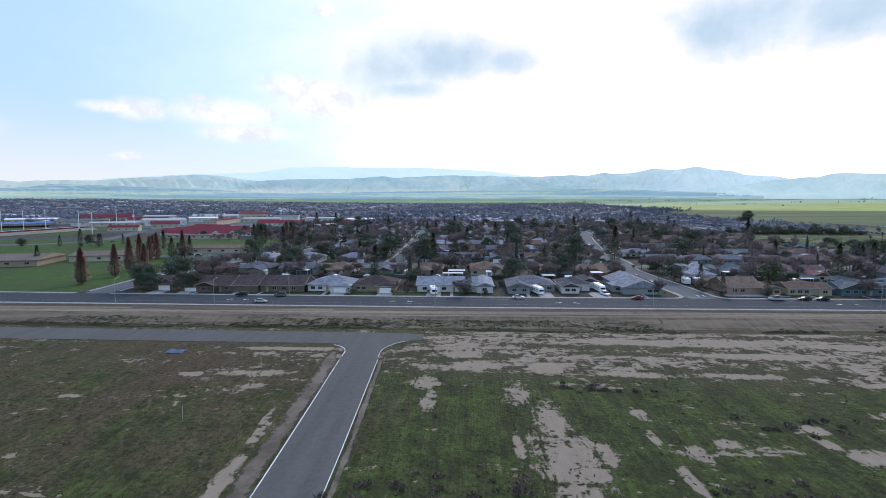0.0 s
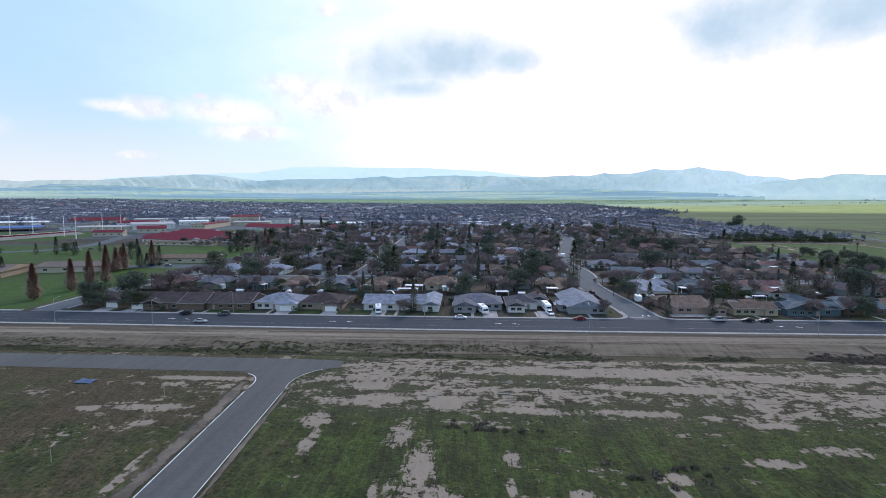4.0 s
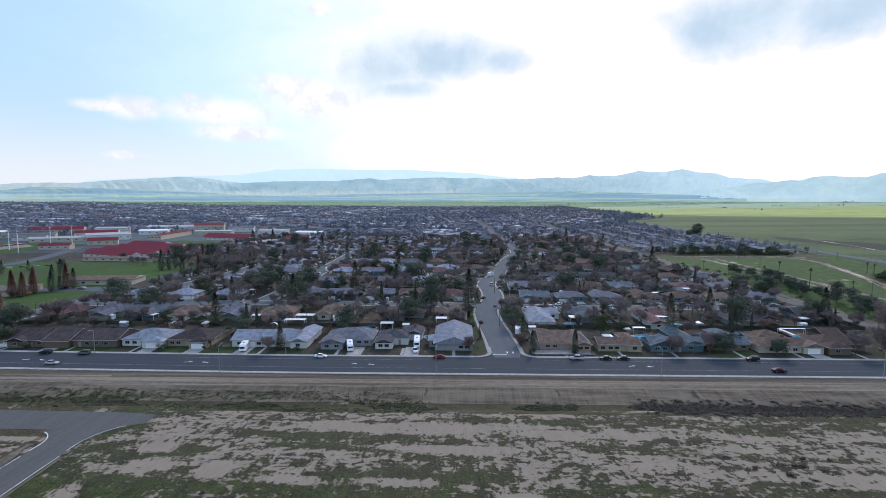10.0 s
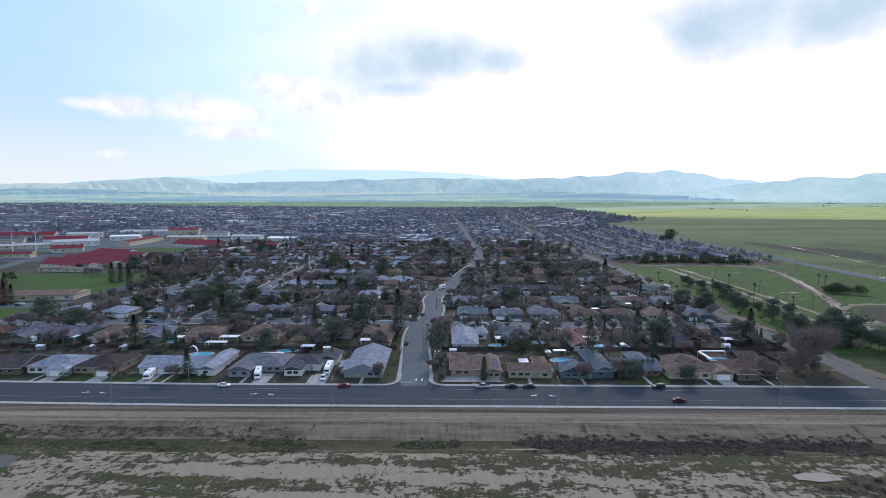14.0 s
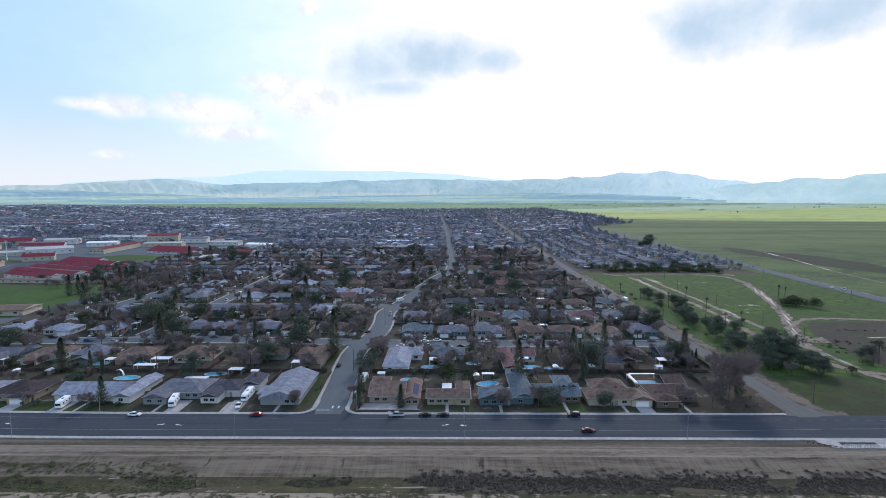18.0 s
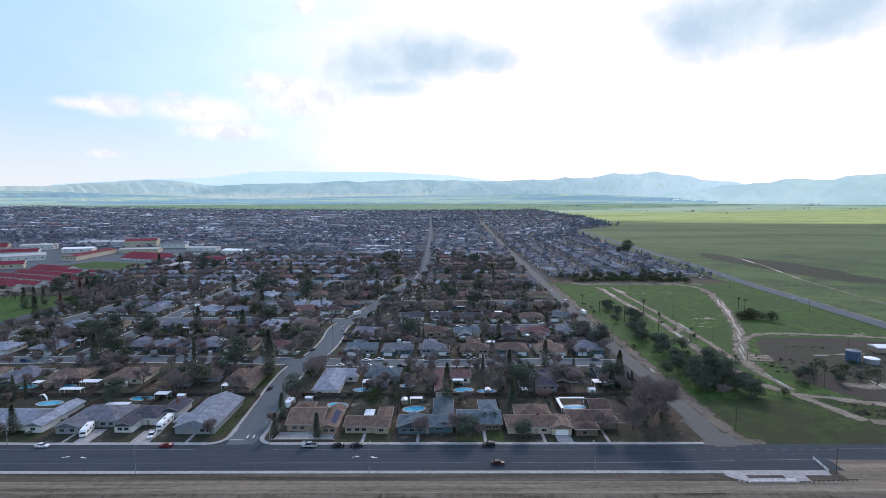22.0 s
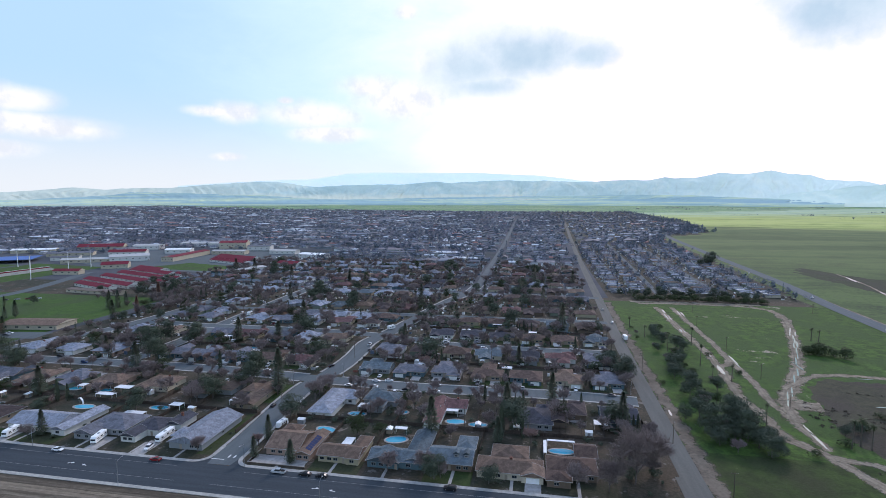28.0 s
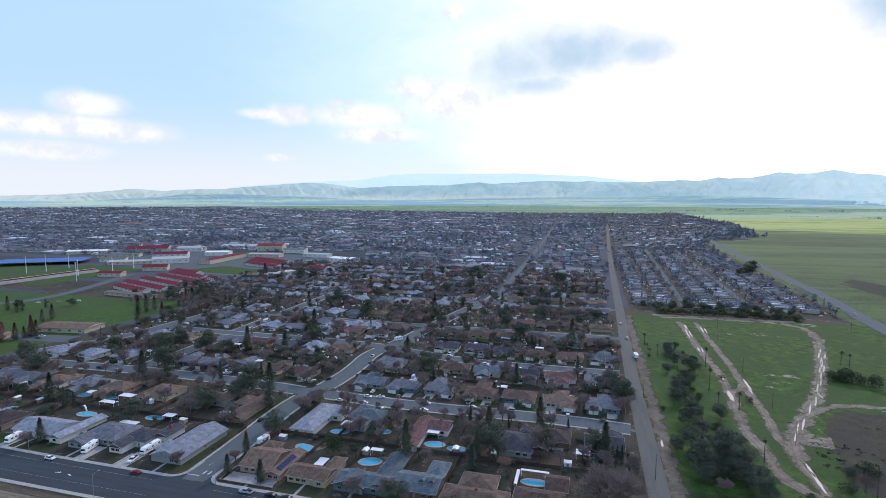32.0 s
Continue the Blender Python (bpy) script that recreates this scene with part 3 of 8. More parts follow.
ROOFS = {n: roof_mat("shingles_" + n, c) for n, c in {
    "brown": (0.121, 0.0829, 0.0683), "tan": (0.17, 0.118, 0.09), "dark_brown": (0.0728, 0.056, 0.0549), "grey": (0.15, 0.153, 0.177), "light_grey": (0.263, 0.282, 0.327),
    "charcoal": (0.0638, 0.0638, 0.0762), "blue_grey": (0.112, 0.141, 0.16), "red_brown": (0.148, 0.0818, 0.0784)}.items()}
WALLS = {n: plain("stucco_" + n, c, 0.9, vary=0.08, scale=1.2) for n, c in {
    "cream": (0.5, 0.44, 0.34), "tan": (0.33, 0.26, 0.19), "pink": (0.36, 0.25, 0.2), "white": (0.62, 0.61, 0.58), "blue": (0.1, 0.155, 0.18), "grey": (0.26, 0.27, 0.28),
    "green": (0.2, 0.23, 0.18), "brown": (0.16, 0.12, 0.09), "yellow": (0.37, 0.32, 0.22)}.items()}


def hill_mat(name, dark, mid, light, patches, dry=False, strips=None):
    """Hills seen through miles of lit air: its haze is painted in as pale colour and emission, with their own slopes
    and pale slides faint in it; dry: bare tan lower slopes with sunlight painted in, and a paler eastern end.
    """
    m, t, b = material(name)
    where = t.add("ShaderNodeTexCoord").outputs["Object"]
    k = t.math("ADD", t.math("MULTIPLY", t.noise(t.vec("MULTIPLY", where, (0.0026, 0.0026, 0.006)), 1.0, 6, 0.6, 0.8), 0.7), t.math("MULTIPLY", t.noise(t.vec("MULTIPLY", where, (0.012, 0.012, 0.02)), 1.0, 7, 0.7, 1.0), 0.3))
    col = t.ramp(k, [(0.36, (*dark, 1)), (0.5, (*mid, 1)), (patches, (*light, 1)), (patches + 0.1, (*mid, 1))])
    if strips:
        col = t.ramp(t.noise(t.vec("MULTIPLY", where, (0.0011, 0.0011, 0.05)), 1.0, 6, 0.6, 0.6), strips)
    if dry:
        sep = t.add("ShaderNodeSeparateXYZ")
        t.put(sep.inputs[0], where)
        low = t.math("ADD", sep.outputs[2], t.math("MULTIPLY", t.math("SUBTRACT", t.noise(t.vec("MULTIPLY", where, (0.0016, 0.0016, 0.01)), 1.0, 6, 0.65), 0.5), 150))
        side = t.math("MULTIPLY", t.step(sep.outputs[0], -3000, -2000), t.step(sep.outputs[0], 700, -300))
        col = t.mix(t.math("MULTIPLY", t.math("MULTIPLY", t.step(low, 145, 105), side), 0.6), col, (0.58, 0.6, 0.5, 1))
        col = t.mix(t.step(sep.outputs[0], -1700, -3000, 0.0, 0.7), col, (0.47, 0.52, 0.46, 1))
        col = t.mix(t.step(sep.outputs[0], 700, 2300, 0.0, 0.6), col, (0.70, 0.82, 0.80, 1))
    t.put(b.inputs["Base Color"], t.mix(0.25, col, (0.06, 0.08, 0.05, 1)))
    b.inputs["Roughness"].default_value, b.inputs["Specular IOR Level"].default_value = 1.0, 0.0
    # the air's glow is given to the hills themselves as emission
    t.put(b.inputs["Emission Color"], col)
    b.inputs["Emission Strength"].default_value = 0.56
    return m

# ---- mesh helpers ----
class Shape:
    """Vertices and faces gathered into one mesh."""

    def __init__(self):
        self.v, self.f, self.m = [], [], []

    def face(self, pts, slot=0):
        n = len(self.v)
        self.v += [tuple(p) for p in pts]
        self.f.append(tuple(range(n, n + len(pts))))
        self.m.append(slot)
        return self

    def solid(self, pts, faces, slot=0):
        n = len(self.v)
        self.v += [tuple(p) for p in pts]
        for f in faces:
            self.f.append(tuple(n + i for i in f))
            self.m.append(slot)
        return self

    def box(self, x0, x1, y0, y1, z0, z1, slot=0):
        return self.solid([(x0, y0, z0), (x1, y0, z0), (x1, y1, z0), (x0, y1, z0), (x0, y0, z1), (x1, y0, z1), (x1, y1, z1), (x0, y1, z1)],
                          [(3, 2, 1, 0), (4, 5, 6, 7), (0, 1, 5, 4), (1, 2, 6, 5), (2, 3, 7, 6), (3, 0, 4, 7)], slot)

    def tube(self, a, b, r0, r1, n=6, slot=0, caps=True):
        a, b = Vector(a), Vector(b)
        q = (b - a).to_track_quat("Z", "Y") if (b - a).length > 1e-6 else Euler().to_quaternion()
        ring = [Vector((math.cos(6.28319 * i / n), math.sin(6.28319 * i / n), 0)) for i in range(n)]
        pts = [a + q @ (p * r0) for p in ring] + [b + q @ (p * r1) for p in ring]
        faces = [(i, (i + 1) % n, n + (i + 1) % n, n + i) for i in range(n)]
        if caps:
            faces += [tuple(range(n, 2 * n)), tuple(range(n - 1, -1, -1))]
        return self.solid(pts, faces, slot)

    def mesh(self, name, mats, smooth=False):
        me = bpy.data.meshes.new(name)
        me.from_pydata(self.v, [], self.f)
        for m in (mats if isinstance(mats, (list, tuple)) else [mats]):
            me.materials.append(m)
        me.polygons.foreach_set("material_index", self.m)
        if smooth:
            me.polygons.foreach_set("use_smooth", [True] * len(self.f))
        me.update()
        return me


def thing(name, label, category, at=(0, 0, 0), turn=0.0, group="", kind=""):
    ob = new(name)
    ob.matrix_world = pose(*at, 0, 0, turn)
    ob.empty_display_size = 0.3
    return tagged(ob, label, category, group, kind)


def part(name, shape, mats, parent=None, label="", smooth=False, at=None, turn=0.0):
    """Links a shape (or a ready mesh) as one mesh object under its thing."""
    me = shape if isinstance(shape, bpy.types.Mesh) else shape.mesh(name, mats, smooth)
    ob = new(name, me)
    if parent:
        ob.parent = parent
    if at is not None:
        ob.matrix_local = pose(*at, 0, 0, turn)
    if label:
        tagged(ob, label)
    return ob


def setting(name, shape, mats, label, category, smooth=False):
    return tagged(part(name, shape, mats, None, "", smooth), label, category, "", "structure")


# ---- the plan: x along the main road, y away from the first viewpoint ----
def bend(x):
    """The main road swings a little away from the viewer to the west."""
    return max(0.0, 10 - x) * 0.022


STREETS = {
    "street_west": ([(-148, 206), (-151, 280), (-142, 328), (-118, 358), (-108, 440), (-106, 560)], 11.0),
    "street_middle": ([(-41, 306), (-38, 360), (-41, 460), (-43, 620)], 10.5),
    "street_corner": ([(93, 202), (92, 232), (89.5, 262), (89, 290), (95, 312), (97, 345), (93, 380), (103, 408), (113, 470), (127, 545), (141, 590), (144, 640)], 11.0),
    "street_near": ([(92, 300), (150, 296), (230, 300), (264, 297)], 10.5),
    "street_near_west": ([(90, 300), (50, 304), (-10, 306), (-70, 304), (-146, 300)], 10.5),
    "street_second": ([(97, 398), (132, 388), (170, 379), (264, 381)], 10.0),
    "street_second_west": ([(97, 398), (40, 404), (-40, 402), (-108, 404)], 10.0),
    "street_east": ([(270, 200), (270.2, 300), (270.8, 400), (272.4, 480), (275, 600), (280, 900), (290, 1300), (306, 1800), (322, 2400)], 8.2),
    "street_axis": ([(144, 640), (142, 800), (138, 1200), (125, 1750), (112, 2350), (98, 3000)], 7.6),
    "street_third": ([(270, 470), (130, 468), (-40, 470), (-108, 472)], 9.5),
    "street_fourth": ([(275, 580), (140, 585), (-40, 580), (-200, 580)], 9.5),
    "park_lane": ([(340, 612), (352, 900), (364, 1250)], 6.0),
    "park_lane_east": ([(404, 622), (414, 900), (424, 1250)], 6.0),
}
HIGHWAY = ([(468, 120), (476, 330), (481, 450), (487, 580), (497, 650), (506, 753), (516, 952), (531, 1200), (549, 1486), (570, 1640)], 14.0)


def dense(line, gap=12.0):
    """A polyline cut into short steps, with its corners rounded off."""
    for _ in range(2):
        out = [line[0]]
        for (ax, ay), (bx, by) in zip(line, line[1:]):
            out += [(ax * 0.75 + bx * 0.25, ay * 0.75 + by * 0.25), (ax * 0.25 + bx * 0.75, ay * 0.25 + by * 0.75)]
        line = out + [line[-1]]
    res = [line[0]]
    for (ax, ay), (bx, by) in zip(line, line[1:]):
        n = max(1, int(math.hypot(bx - ax, by - ay) / gap))
        res += [(ax + (bx - ax) * i / n, ay + (by - ay) * i / n) for i in range(1, n + 1)]
    return res


def sides(line, offset):
    """The line shifted sideways (to its right where offset is positive)."""
    out = []
    for i, (x, y) in enumerate(line):
        ax, ay = line[max(0, i - 1)]
        bx, by = line[min(len(line) - 1, i + 1)]
        d = math.hypot(bx - ax, by - ay) or 1
        out.append((x + (by - ay) / d * offset, y - (bx - ax) / d * offset))
    return out


def ribbon(shape, line, left, right, z, thick=0.0, slot=0):
    """A flat strip from offset left to offset right along a line; with a thickness it has edges."""
    a, b = sides(line, left), sides(line, right)
    for i in range(len(line) - 1):
        p = [(*a[i], z), (*b[i], z), (*b[i + 1], z), (*a[i + 1], z)]
        shape.face(p, slot)
        if thick:
            shape.face([(*a[i], z - thick), (*a[i], z), (*a[i + 1], z), (*a[i + 1], z - thick)], slot)
            shape.face([(*b[i + 1], z - thick), (*b[i + 1], z), (*b[i], z), (*b[i], z - thick)], slot)
    return shape


LINES = {k: (dense(l), w) for k, (l, w) in STREETS.items()}
SEGMENTS = []
for _l, _w in LINES.values():
    SEGMENTS += [(a[0], a[1], b[0], b[1], _w / 2) for a, b in zip(_l, _l[1:])]
HWAY = dense(HIGHWAY[0], 30)
SEG = np.array(SEGMENTS)


def road_gap(x, y):
    """Metres from the nearest street's edge (negative on it)."""
    dx, dy = SEG[:, 2] - SEG[:, 0], SEG[:, 3] - SEG[:, 1]
    u = np.clip(((x - SEG[:, 0]) * dx + (y - SEG[:, 1]) * dy) / np.maximum(dx * dx + dy * dy, 1e-6), 0, 1)
    return float((np.hypot(x - SEG[:, 0] - u * dx, y - SEG[:, 1] - u * dy) - SEG[:, 4]).min())


def town_east(y):
    """The eastern edge of the built-up land."""
    if y < 575:
        return 266.0
    return float(np.interp(y, [575, 900, 1250, 1500, 1700, 2000, 2600, 3400], [462, 480, 505, 530, 690, 770, 840, 760]))


def town_west(y):
    return float(np.interp(y, [203, 330, 480, 560, 900, 1500, 3300], [-143, -135, -120, -900, -1400, -2200, -4300]))


def height(x, y):
    """The lie of the land: flat, with a drain along the road and a slow rise far off."""
    z = 0.0
    base = y - bend(x)
    if base < 182:
        prof = np.interp(base, [-700, 120, 147, 151.5, 156, 161, 171.5, 174, 181], [-0.32, -0.32, -0.32, -0.5, -1.9, -2.0, -0.15, -0.02, 0.0])
        z += prof
        if base < 150:
            calm = min(1.0, max(0.0, abs(x + 23.4) - 9) / 8) if y < 128 else (0.0 if x < 0 else min(1.0, x / 10))
            z += calm * (0.25 * noise.noise((x * 0.05, y * 0.05, 0)) + 0.10 * noise.noise((x * 0.3, y * 0.3, 3)))
        elif base < 173:
            z += 0.22 * noise.noise((x * 0.22, y * 0.1, 5))
    far = math.hypot(x - 120, y)
    if far > 2600:
        z += 62 * min(1.0, (far - 2600) / 2100) ** 1.6
    return z


def steps(*spans):
    out = []
    for a, b, d in spans:
        n = max(1, round((b - a) / d))
        out += [a + (b - a) * i / n for i in range(n)]
    return out + [spans[-1][1]]


XS = steps((-4700, -1500, 200), (-1500, -320, 60), (-320, -200, 12), (-200, 330, 3), (330, 520, 8), (520, 1500, 50), (1500, 4700, 200))
YS = steps((-700, -40, 60), (-40, 50, 10), (50, 112, 3), (112, 188, 1.6), (188, 204, 4), (204, 640, 14), (640, 1600, 40), (1600, 4700, 100))
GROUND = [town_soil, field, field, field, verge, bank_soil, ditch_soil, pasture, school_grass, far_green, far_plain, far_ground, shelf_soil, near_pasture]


def land(x, y):
    """Which of the ground's materials lies at a place."""
    base = y - bend(x)
    if x > 297 and 176 < base < 191:
        return 12
    if base < 183:
        if base > 176.5:
            return 4
        if base > 170:
            return 12
        if base > 161:
            return 5
        if base > 150.5:
            return 6
        return 1
    if x < -157 and y < 500 and x > -420:
        return 8
    if y < 575 and 271 < x < 478:
        return 13 if y < 253 else 7
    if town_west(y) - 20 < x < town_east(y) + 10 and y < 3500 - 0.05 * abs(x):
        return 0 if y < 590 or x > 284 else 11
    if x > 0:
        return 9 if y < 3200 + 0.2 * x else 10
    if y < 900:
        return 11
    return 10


g = Shape()
zs = [[height(x, y) for x in XS] for y in YS]
g.v = [(x, y, zs[j][i]) for j, y in enumerate(YS) for i, x in enumerate(XS)]
nx = len(XS)
for j in range(len(YS) - 1):
    for i in range(nx - 1):
        g.f.append((j * nx + i, j * nx + i + 1, (j + 1) * nx + i + 1, (j + 1) * nx + i))
        g.m.append(land((XS[i] + XS[i + 1]) / 2, (YS[j] + YS[j + 1]) / 2))
setting("ground", g, GROUND, "weedy green and sandy ground running flat to the hills", "ground", True)

# hills on the horizon, far behind everything
def ridge(name, crest, near, depth, foot, mat, label, rough=0.05, spurs=0.5, seed=7, base=75.0):
    """A chain of hills: a crest (azimuth, elevation in degrees) with spurs and gullies that run down to the plain."""
    h = Shape()
    a0, a1 = crest[0][0], crest[-1][0]
    cols, rows_up = int((a1 - a0) * 7), 20
    for i in range(cols + 1):
        a = a0 + (a1 - a0) * i / cols
        top = float(np.interp(a, [c[0] for c in crest], [c[1] for c in crest])) + rough * noise.fractal((a * 0.9, 0, seed), 0.9, 2.0, 5)
        top = base + (near + depth) * math.tan(radians(top))
        for j in range(rows_up + 1):
            u = j / rows_up
            bow = a + 1.3 * noise.noise((a * 0.25, u * 1.6, seed + 4))
            cut = abs(noise.fractal((bow * 0.55, u * 0.5, seed + 9), 0.8, 2.1, 5))
            fine_ = abs(noise.fractal((bow * 1.9, u * 1.1, seed + 20), 0.8, 2.1, 4))
            rise = u ** 0.85 + 4 * u * (1 - u) * spurs * (0.32 - 0.75 * cut - 0.3 * fine_) * 0.5
            z = foot + (top - foot) * min(1.0, rise)
            far = near + depth * (u + 0.35 * u * (1 - u) * (cut + 0.5 * fine_) * 2)
            h.v.append((119 + far * math.sin(radians(a)), 20 + far * math.cos(radians(a)), z if j else foot - 30))
    n = rows_up + 1
    for i in range(cols):
        for j in range(rows_up):
            k = i * n + j
            h.f.append((k, k + n, k + n + 1, k + 1))
            h.m.append(0)
    setting(name, h, mat, label, "hills", True)


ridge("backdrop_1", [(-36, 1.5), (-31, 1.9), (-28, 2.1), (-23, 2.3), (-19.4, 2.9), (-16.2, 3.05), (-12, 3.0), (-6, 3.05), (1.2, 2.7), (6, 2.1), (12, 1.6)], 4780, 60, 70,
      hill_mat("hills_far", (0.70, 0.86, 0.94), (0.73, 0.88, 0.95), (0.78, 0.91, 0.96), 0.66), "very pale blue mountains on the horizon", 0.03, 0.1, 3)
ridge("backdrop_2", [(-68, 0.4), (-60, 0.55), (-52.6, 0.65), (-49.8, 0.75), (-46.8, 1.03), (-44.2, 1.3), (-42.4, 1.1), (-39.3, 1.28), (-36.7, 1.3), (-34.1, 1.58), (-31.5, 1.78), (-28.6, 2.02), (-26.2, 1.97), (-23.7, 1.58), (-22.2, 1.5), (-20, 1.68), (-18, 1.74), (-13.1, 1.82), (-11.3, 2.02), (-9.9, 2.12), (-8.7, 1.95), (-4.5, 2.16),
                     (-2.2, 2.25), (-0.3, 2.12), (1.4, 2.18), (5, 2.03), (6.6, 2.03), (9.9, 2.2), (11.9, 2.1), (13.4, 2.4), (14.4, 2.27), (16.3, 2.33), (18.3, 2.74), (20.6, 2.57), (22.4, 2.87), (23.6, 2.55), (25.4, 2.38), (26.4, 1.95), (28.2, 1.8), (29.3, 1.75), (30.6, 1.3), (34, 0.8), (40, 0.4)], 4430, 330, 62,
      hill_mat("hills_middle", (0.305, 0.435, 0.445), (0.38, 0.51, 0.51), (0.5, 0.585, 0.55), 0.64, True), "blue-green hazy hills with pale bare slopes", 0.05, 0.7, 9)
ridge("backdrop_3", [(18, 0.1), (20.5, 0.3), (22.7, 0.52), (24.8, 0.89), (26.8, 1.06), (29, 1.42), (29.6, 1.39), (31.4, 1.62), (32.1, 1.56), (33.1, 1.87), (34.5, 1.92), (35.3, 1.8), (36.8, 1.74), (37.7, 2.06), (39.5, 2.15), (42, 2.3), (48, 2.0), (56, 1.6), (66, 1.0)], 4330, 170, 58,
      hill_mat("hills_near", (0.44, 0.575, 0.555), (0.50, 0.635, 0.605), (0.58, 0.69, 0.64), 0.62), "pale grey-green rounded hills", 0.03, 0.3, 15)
# cloud shade and blue haze are put into the colour of these foothills
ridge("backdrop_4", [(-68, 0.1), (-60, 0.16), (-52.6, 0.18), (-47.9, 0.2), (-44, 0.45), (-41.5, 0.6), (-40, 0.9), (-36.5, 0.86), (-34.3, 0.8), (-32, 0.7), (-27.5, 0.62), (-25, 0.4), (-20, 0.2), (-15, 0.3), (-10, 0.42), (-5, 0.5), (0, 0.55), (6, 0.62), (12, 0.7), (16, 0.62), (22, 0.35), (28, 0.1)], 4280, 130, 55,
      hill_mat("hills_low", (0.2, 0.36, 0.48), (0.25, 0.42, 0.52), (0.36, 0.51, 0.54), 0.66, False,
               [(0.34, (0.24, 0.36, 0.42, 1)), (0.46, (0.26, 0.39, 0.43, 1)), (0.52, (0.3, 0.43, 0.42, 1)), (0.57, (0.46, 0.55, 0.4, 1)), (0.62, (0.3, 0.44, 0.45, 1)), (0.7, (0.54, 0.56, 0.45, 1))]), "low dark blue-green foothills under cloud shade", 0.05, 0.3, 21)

# ---- roads ----
main_line = [(x, 192.4 + bend(x)) for x in range(-1500, 1600, 20)]
tarmac = ribbon(Shape(), [p for p in main_line if p[0] <= 300], -9.3, 9.3, 0.06)
ribbon(tarmac, [p for p in main_line if p[0] >= 300], -9.3, 2.2, 0.06)
setting("road", tarmac, asphalt, "wide grey asphalt main road with a turning lane", "road")
mouth = Shape().face([(262.8, 200.9, 0.09), (280.5, 200.9, 0.09), (276.8, 206, 0.09), (273.5, 214, 0.09), (272, 224, 0.09), (264.2, 224, 0.09), (264.2, 205, 0.09)])
setting("road_mouth", mouth, edge_asphalt, "worn pale mouth of the side road", "road")
setting("kerb_east", ribbon(Shape(), [(x, 192.4) for x in range(258, 296, 4)], 9.35, 9.75, 0.21, 0.3), concrete, "pale kerb line towards the culvert", "kerb")
setting("road_shoulder_walk", ribbon(Shape(), [p for p in main_line if p[0] < 262], 9.3, 11.0, 0.2, 0.4), concrete, "pale concrete walk along the drain side of the road", "pavement")
for _name, (_l, _w) in LINES.items():
    setting("road_" + _name, ribbon(Shape(), _l, -_w / 2, _w / 2, 0.05 + 0.004 * list(LINES).index(_name)), edge_asphalt if _name == "street_east" else street_asphalt, "grey asphalt residential street", "road")
setting("road_highway", ribbon(Shape(), HWAY, -HIGHWAY[1] / 2, HIGHWAY[1] / 2, 0.25), street_asphalt, "grey two-lane highway past green fields", "road")
# pavements with kerbs along both sides, broken where streets meet
walks = {"pavement": Shape(), "corner": Shape()}
flare = Shape()
for _name, (_l, _w) in LINES.items():
    if _name.startswith("park") or _name == "street_axis":
        continue
    _walk = walks["corner"] if _name == "street_corner" else walks["pavement"]
    for s in (-1, 1):
        if _name == "street_east":
            continue
        mid = sides(_l, s * (_w / 2 + 0.9))
        run = []
        for p in mid + [None]:
            if p is not None and road_gap(*p) > 0.6 and p[1] > 206.5 + bend(p[0]):
                run.append(p)
            else:
                if len(run) > 1:
                    ribbon(_walk, run, -0.65, 0.65, 0.17, 0.2)
                run = []
for x0, x1 in ((-142, 80.6), (105.2, 263)):
    ribbon(walks["pavement"], [(x, 202.6 + bend(x)) for x in np.linspace(x0, x1, 24)], -0.9, 0.9, 0.2, 0.3)
ribbon(walks["pavement"], [(x, 203 + bend(x)) for x in np.linspace(-420, -157, 14)], -0.9, 0.9, 0.2, 0.3)
for s, cx, cy in ((1, 80.6, 208.6), (-1, 105.2, 208.6)):
    arc = [(cx + s * 6.0 * math.sin(a), cy - 6.0 * math.cos(a)) for a in np.linspace(0, 1.57, 10)]
    arc += [(cx + s * 6.0, 216.0)]
    ribbon(walks["corner"], arc[::s], -0.8, 0.8, 0.175, 0.2)
    flare.face([(cx + s * 6.6 * math.sin(a), cy - 6.6 * math.cos(a), 0.066) for a in np.linspace(0, 1.57, 10)][::s] + [(cx + s * 7.6, 201.4, 0.066)])
setting("road_flare", flare, asphalt, "rounded kerb corners of the side street", "road")
setting("pavement_corner", walks["corner"], walk_concrete, "pale wide concrete pavement beside the corner street", "pavement")
setting("pavement", walks["pavement"], walk_concrete, "pale concrete pavement with a kerb", "pavement")
# road paint
paint = Shape()


def arrow(x, y, s, k=0.62):
    paint.face([(x - s * 2.0 * k, y - 0.4, 0.085), (x + s * 0.2, y + 0.05, 0.085), (x + s * 0.2, y + 0.4, 0.085), (x - s * 2.3 * k, y - 0.05, 0.085)][::s])
    paint.face([(x + s * 0.1, y - 0.3, 0.09), (x + s * 2.1 * k, y + 0.45, 0.09), (x + s * 0.1, y + 0.85, 0.09)][::s])


for x in (-88, -25.6, 36, 137):
    arrow(x, 192.6 + bend(x), 1)
    arrow(x + 6.2, 192.2 + bend(x), -1)
lines_ = Shape()
for x in np.arange(250, 310, 5.5):
    ribbon(lines_, [(x, 197.5), (x + 2.2, 197.5)], -0.06, 0.06, 0.084)
for runs, y in (([(-420, 84), (98, 181), (190, 228)], 188.5), ([(-420, -150), (-30, 78), (106, 240), (310, 560)], 198.2)):
    for x0, x1 in runs:
        ribbon(lines_, [(x, y + bend(x)) for x in np.linspace(x0, x1, 24)], -0.05, 0.05, 0.084)
ribbon(lines_, [(228, 188.5), (264, 189.7), (267, 189.8)], -0.06, 0.06, 0.084)
ribbon(lines_, [(271, 190.0), (294, 190.6), (560, 190.8)], -0.06, 0.06, 0.084)
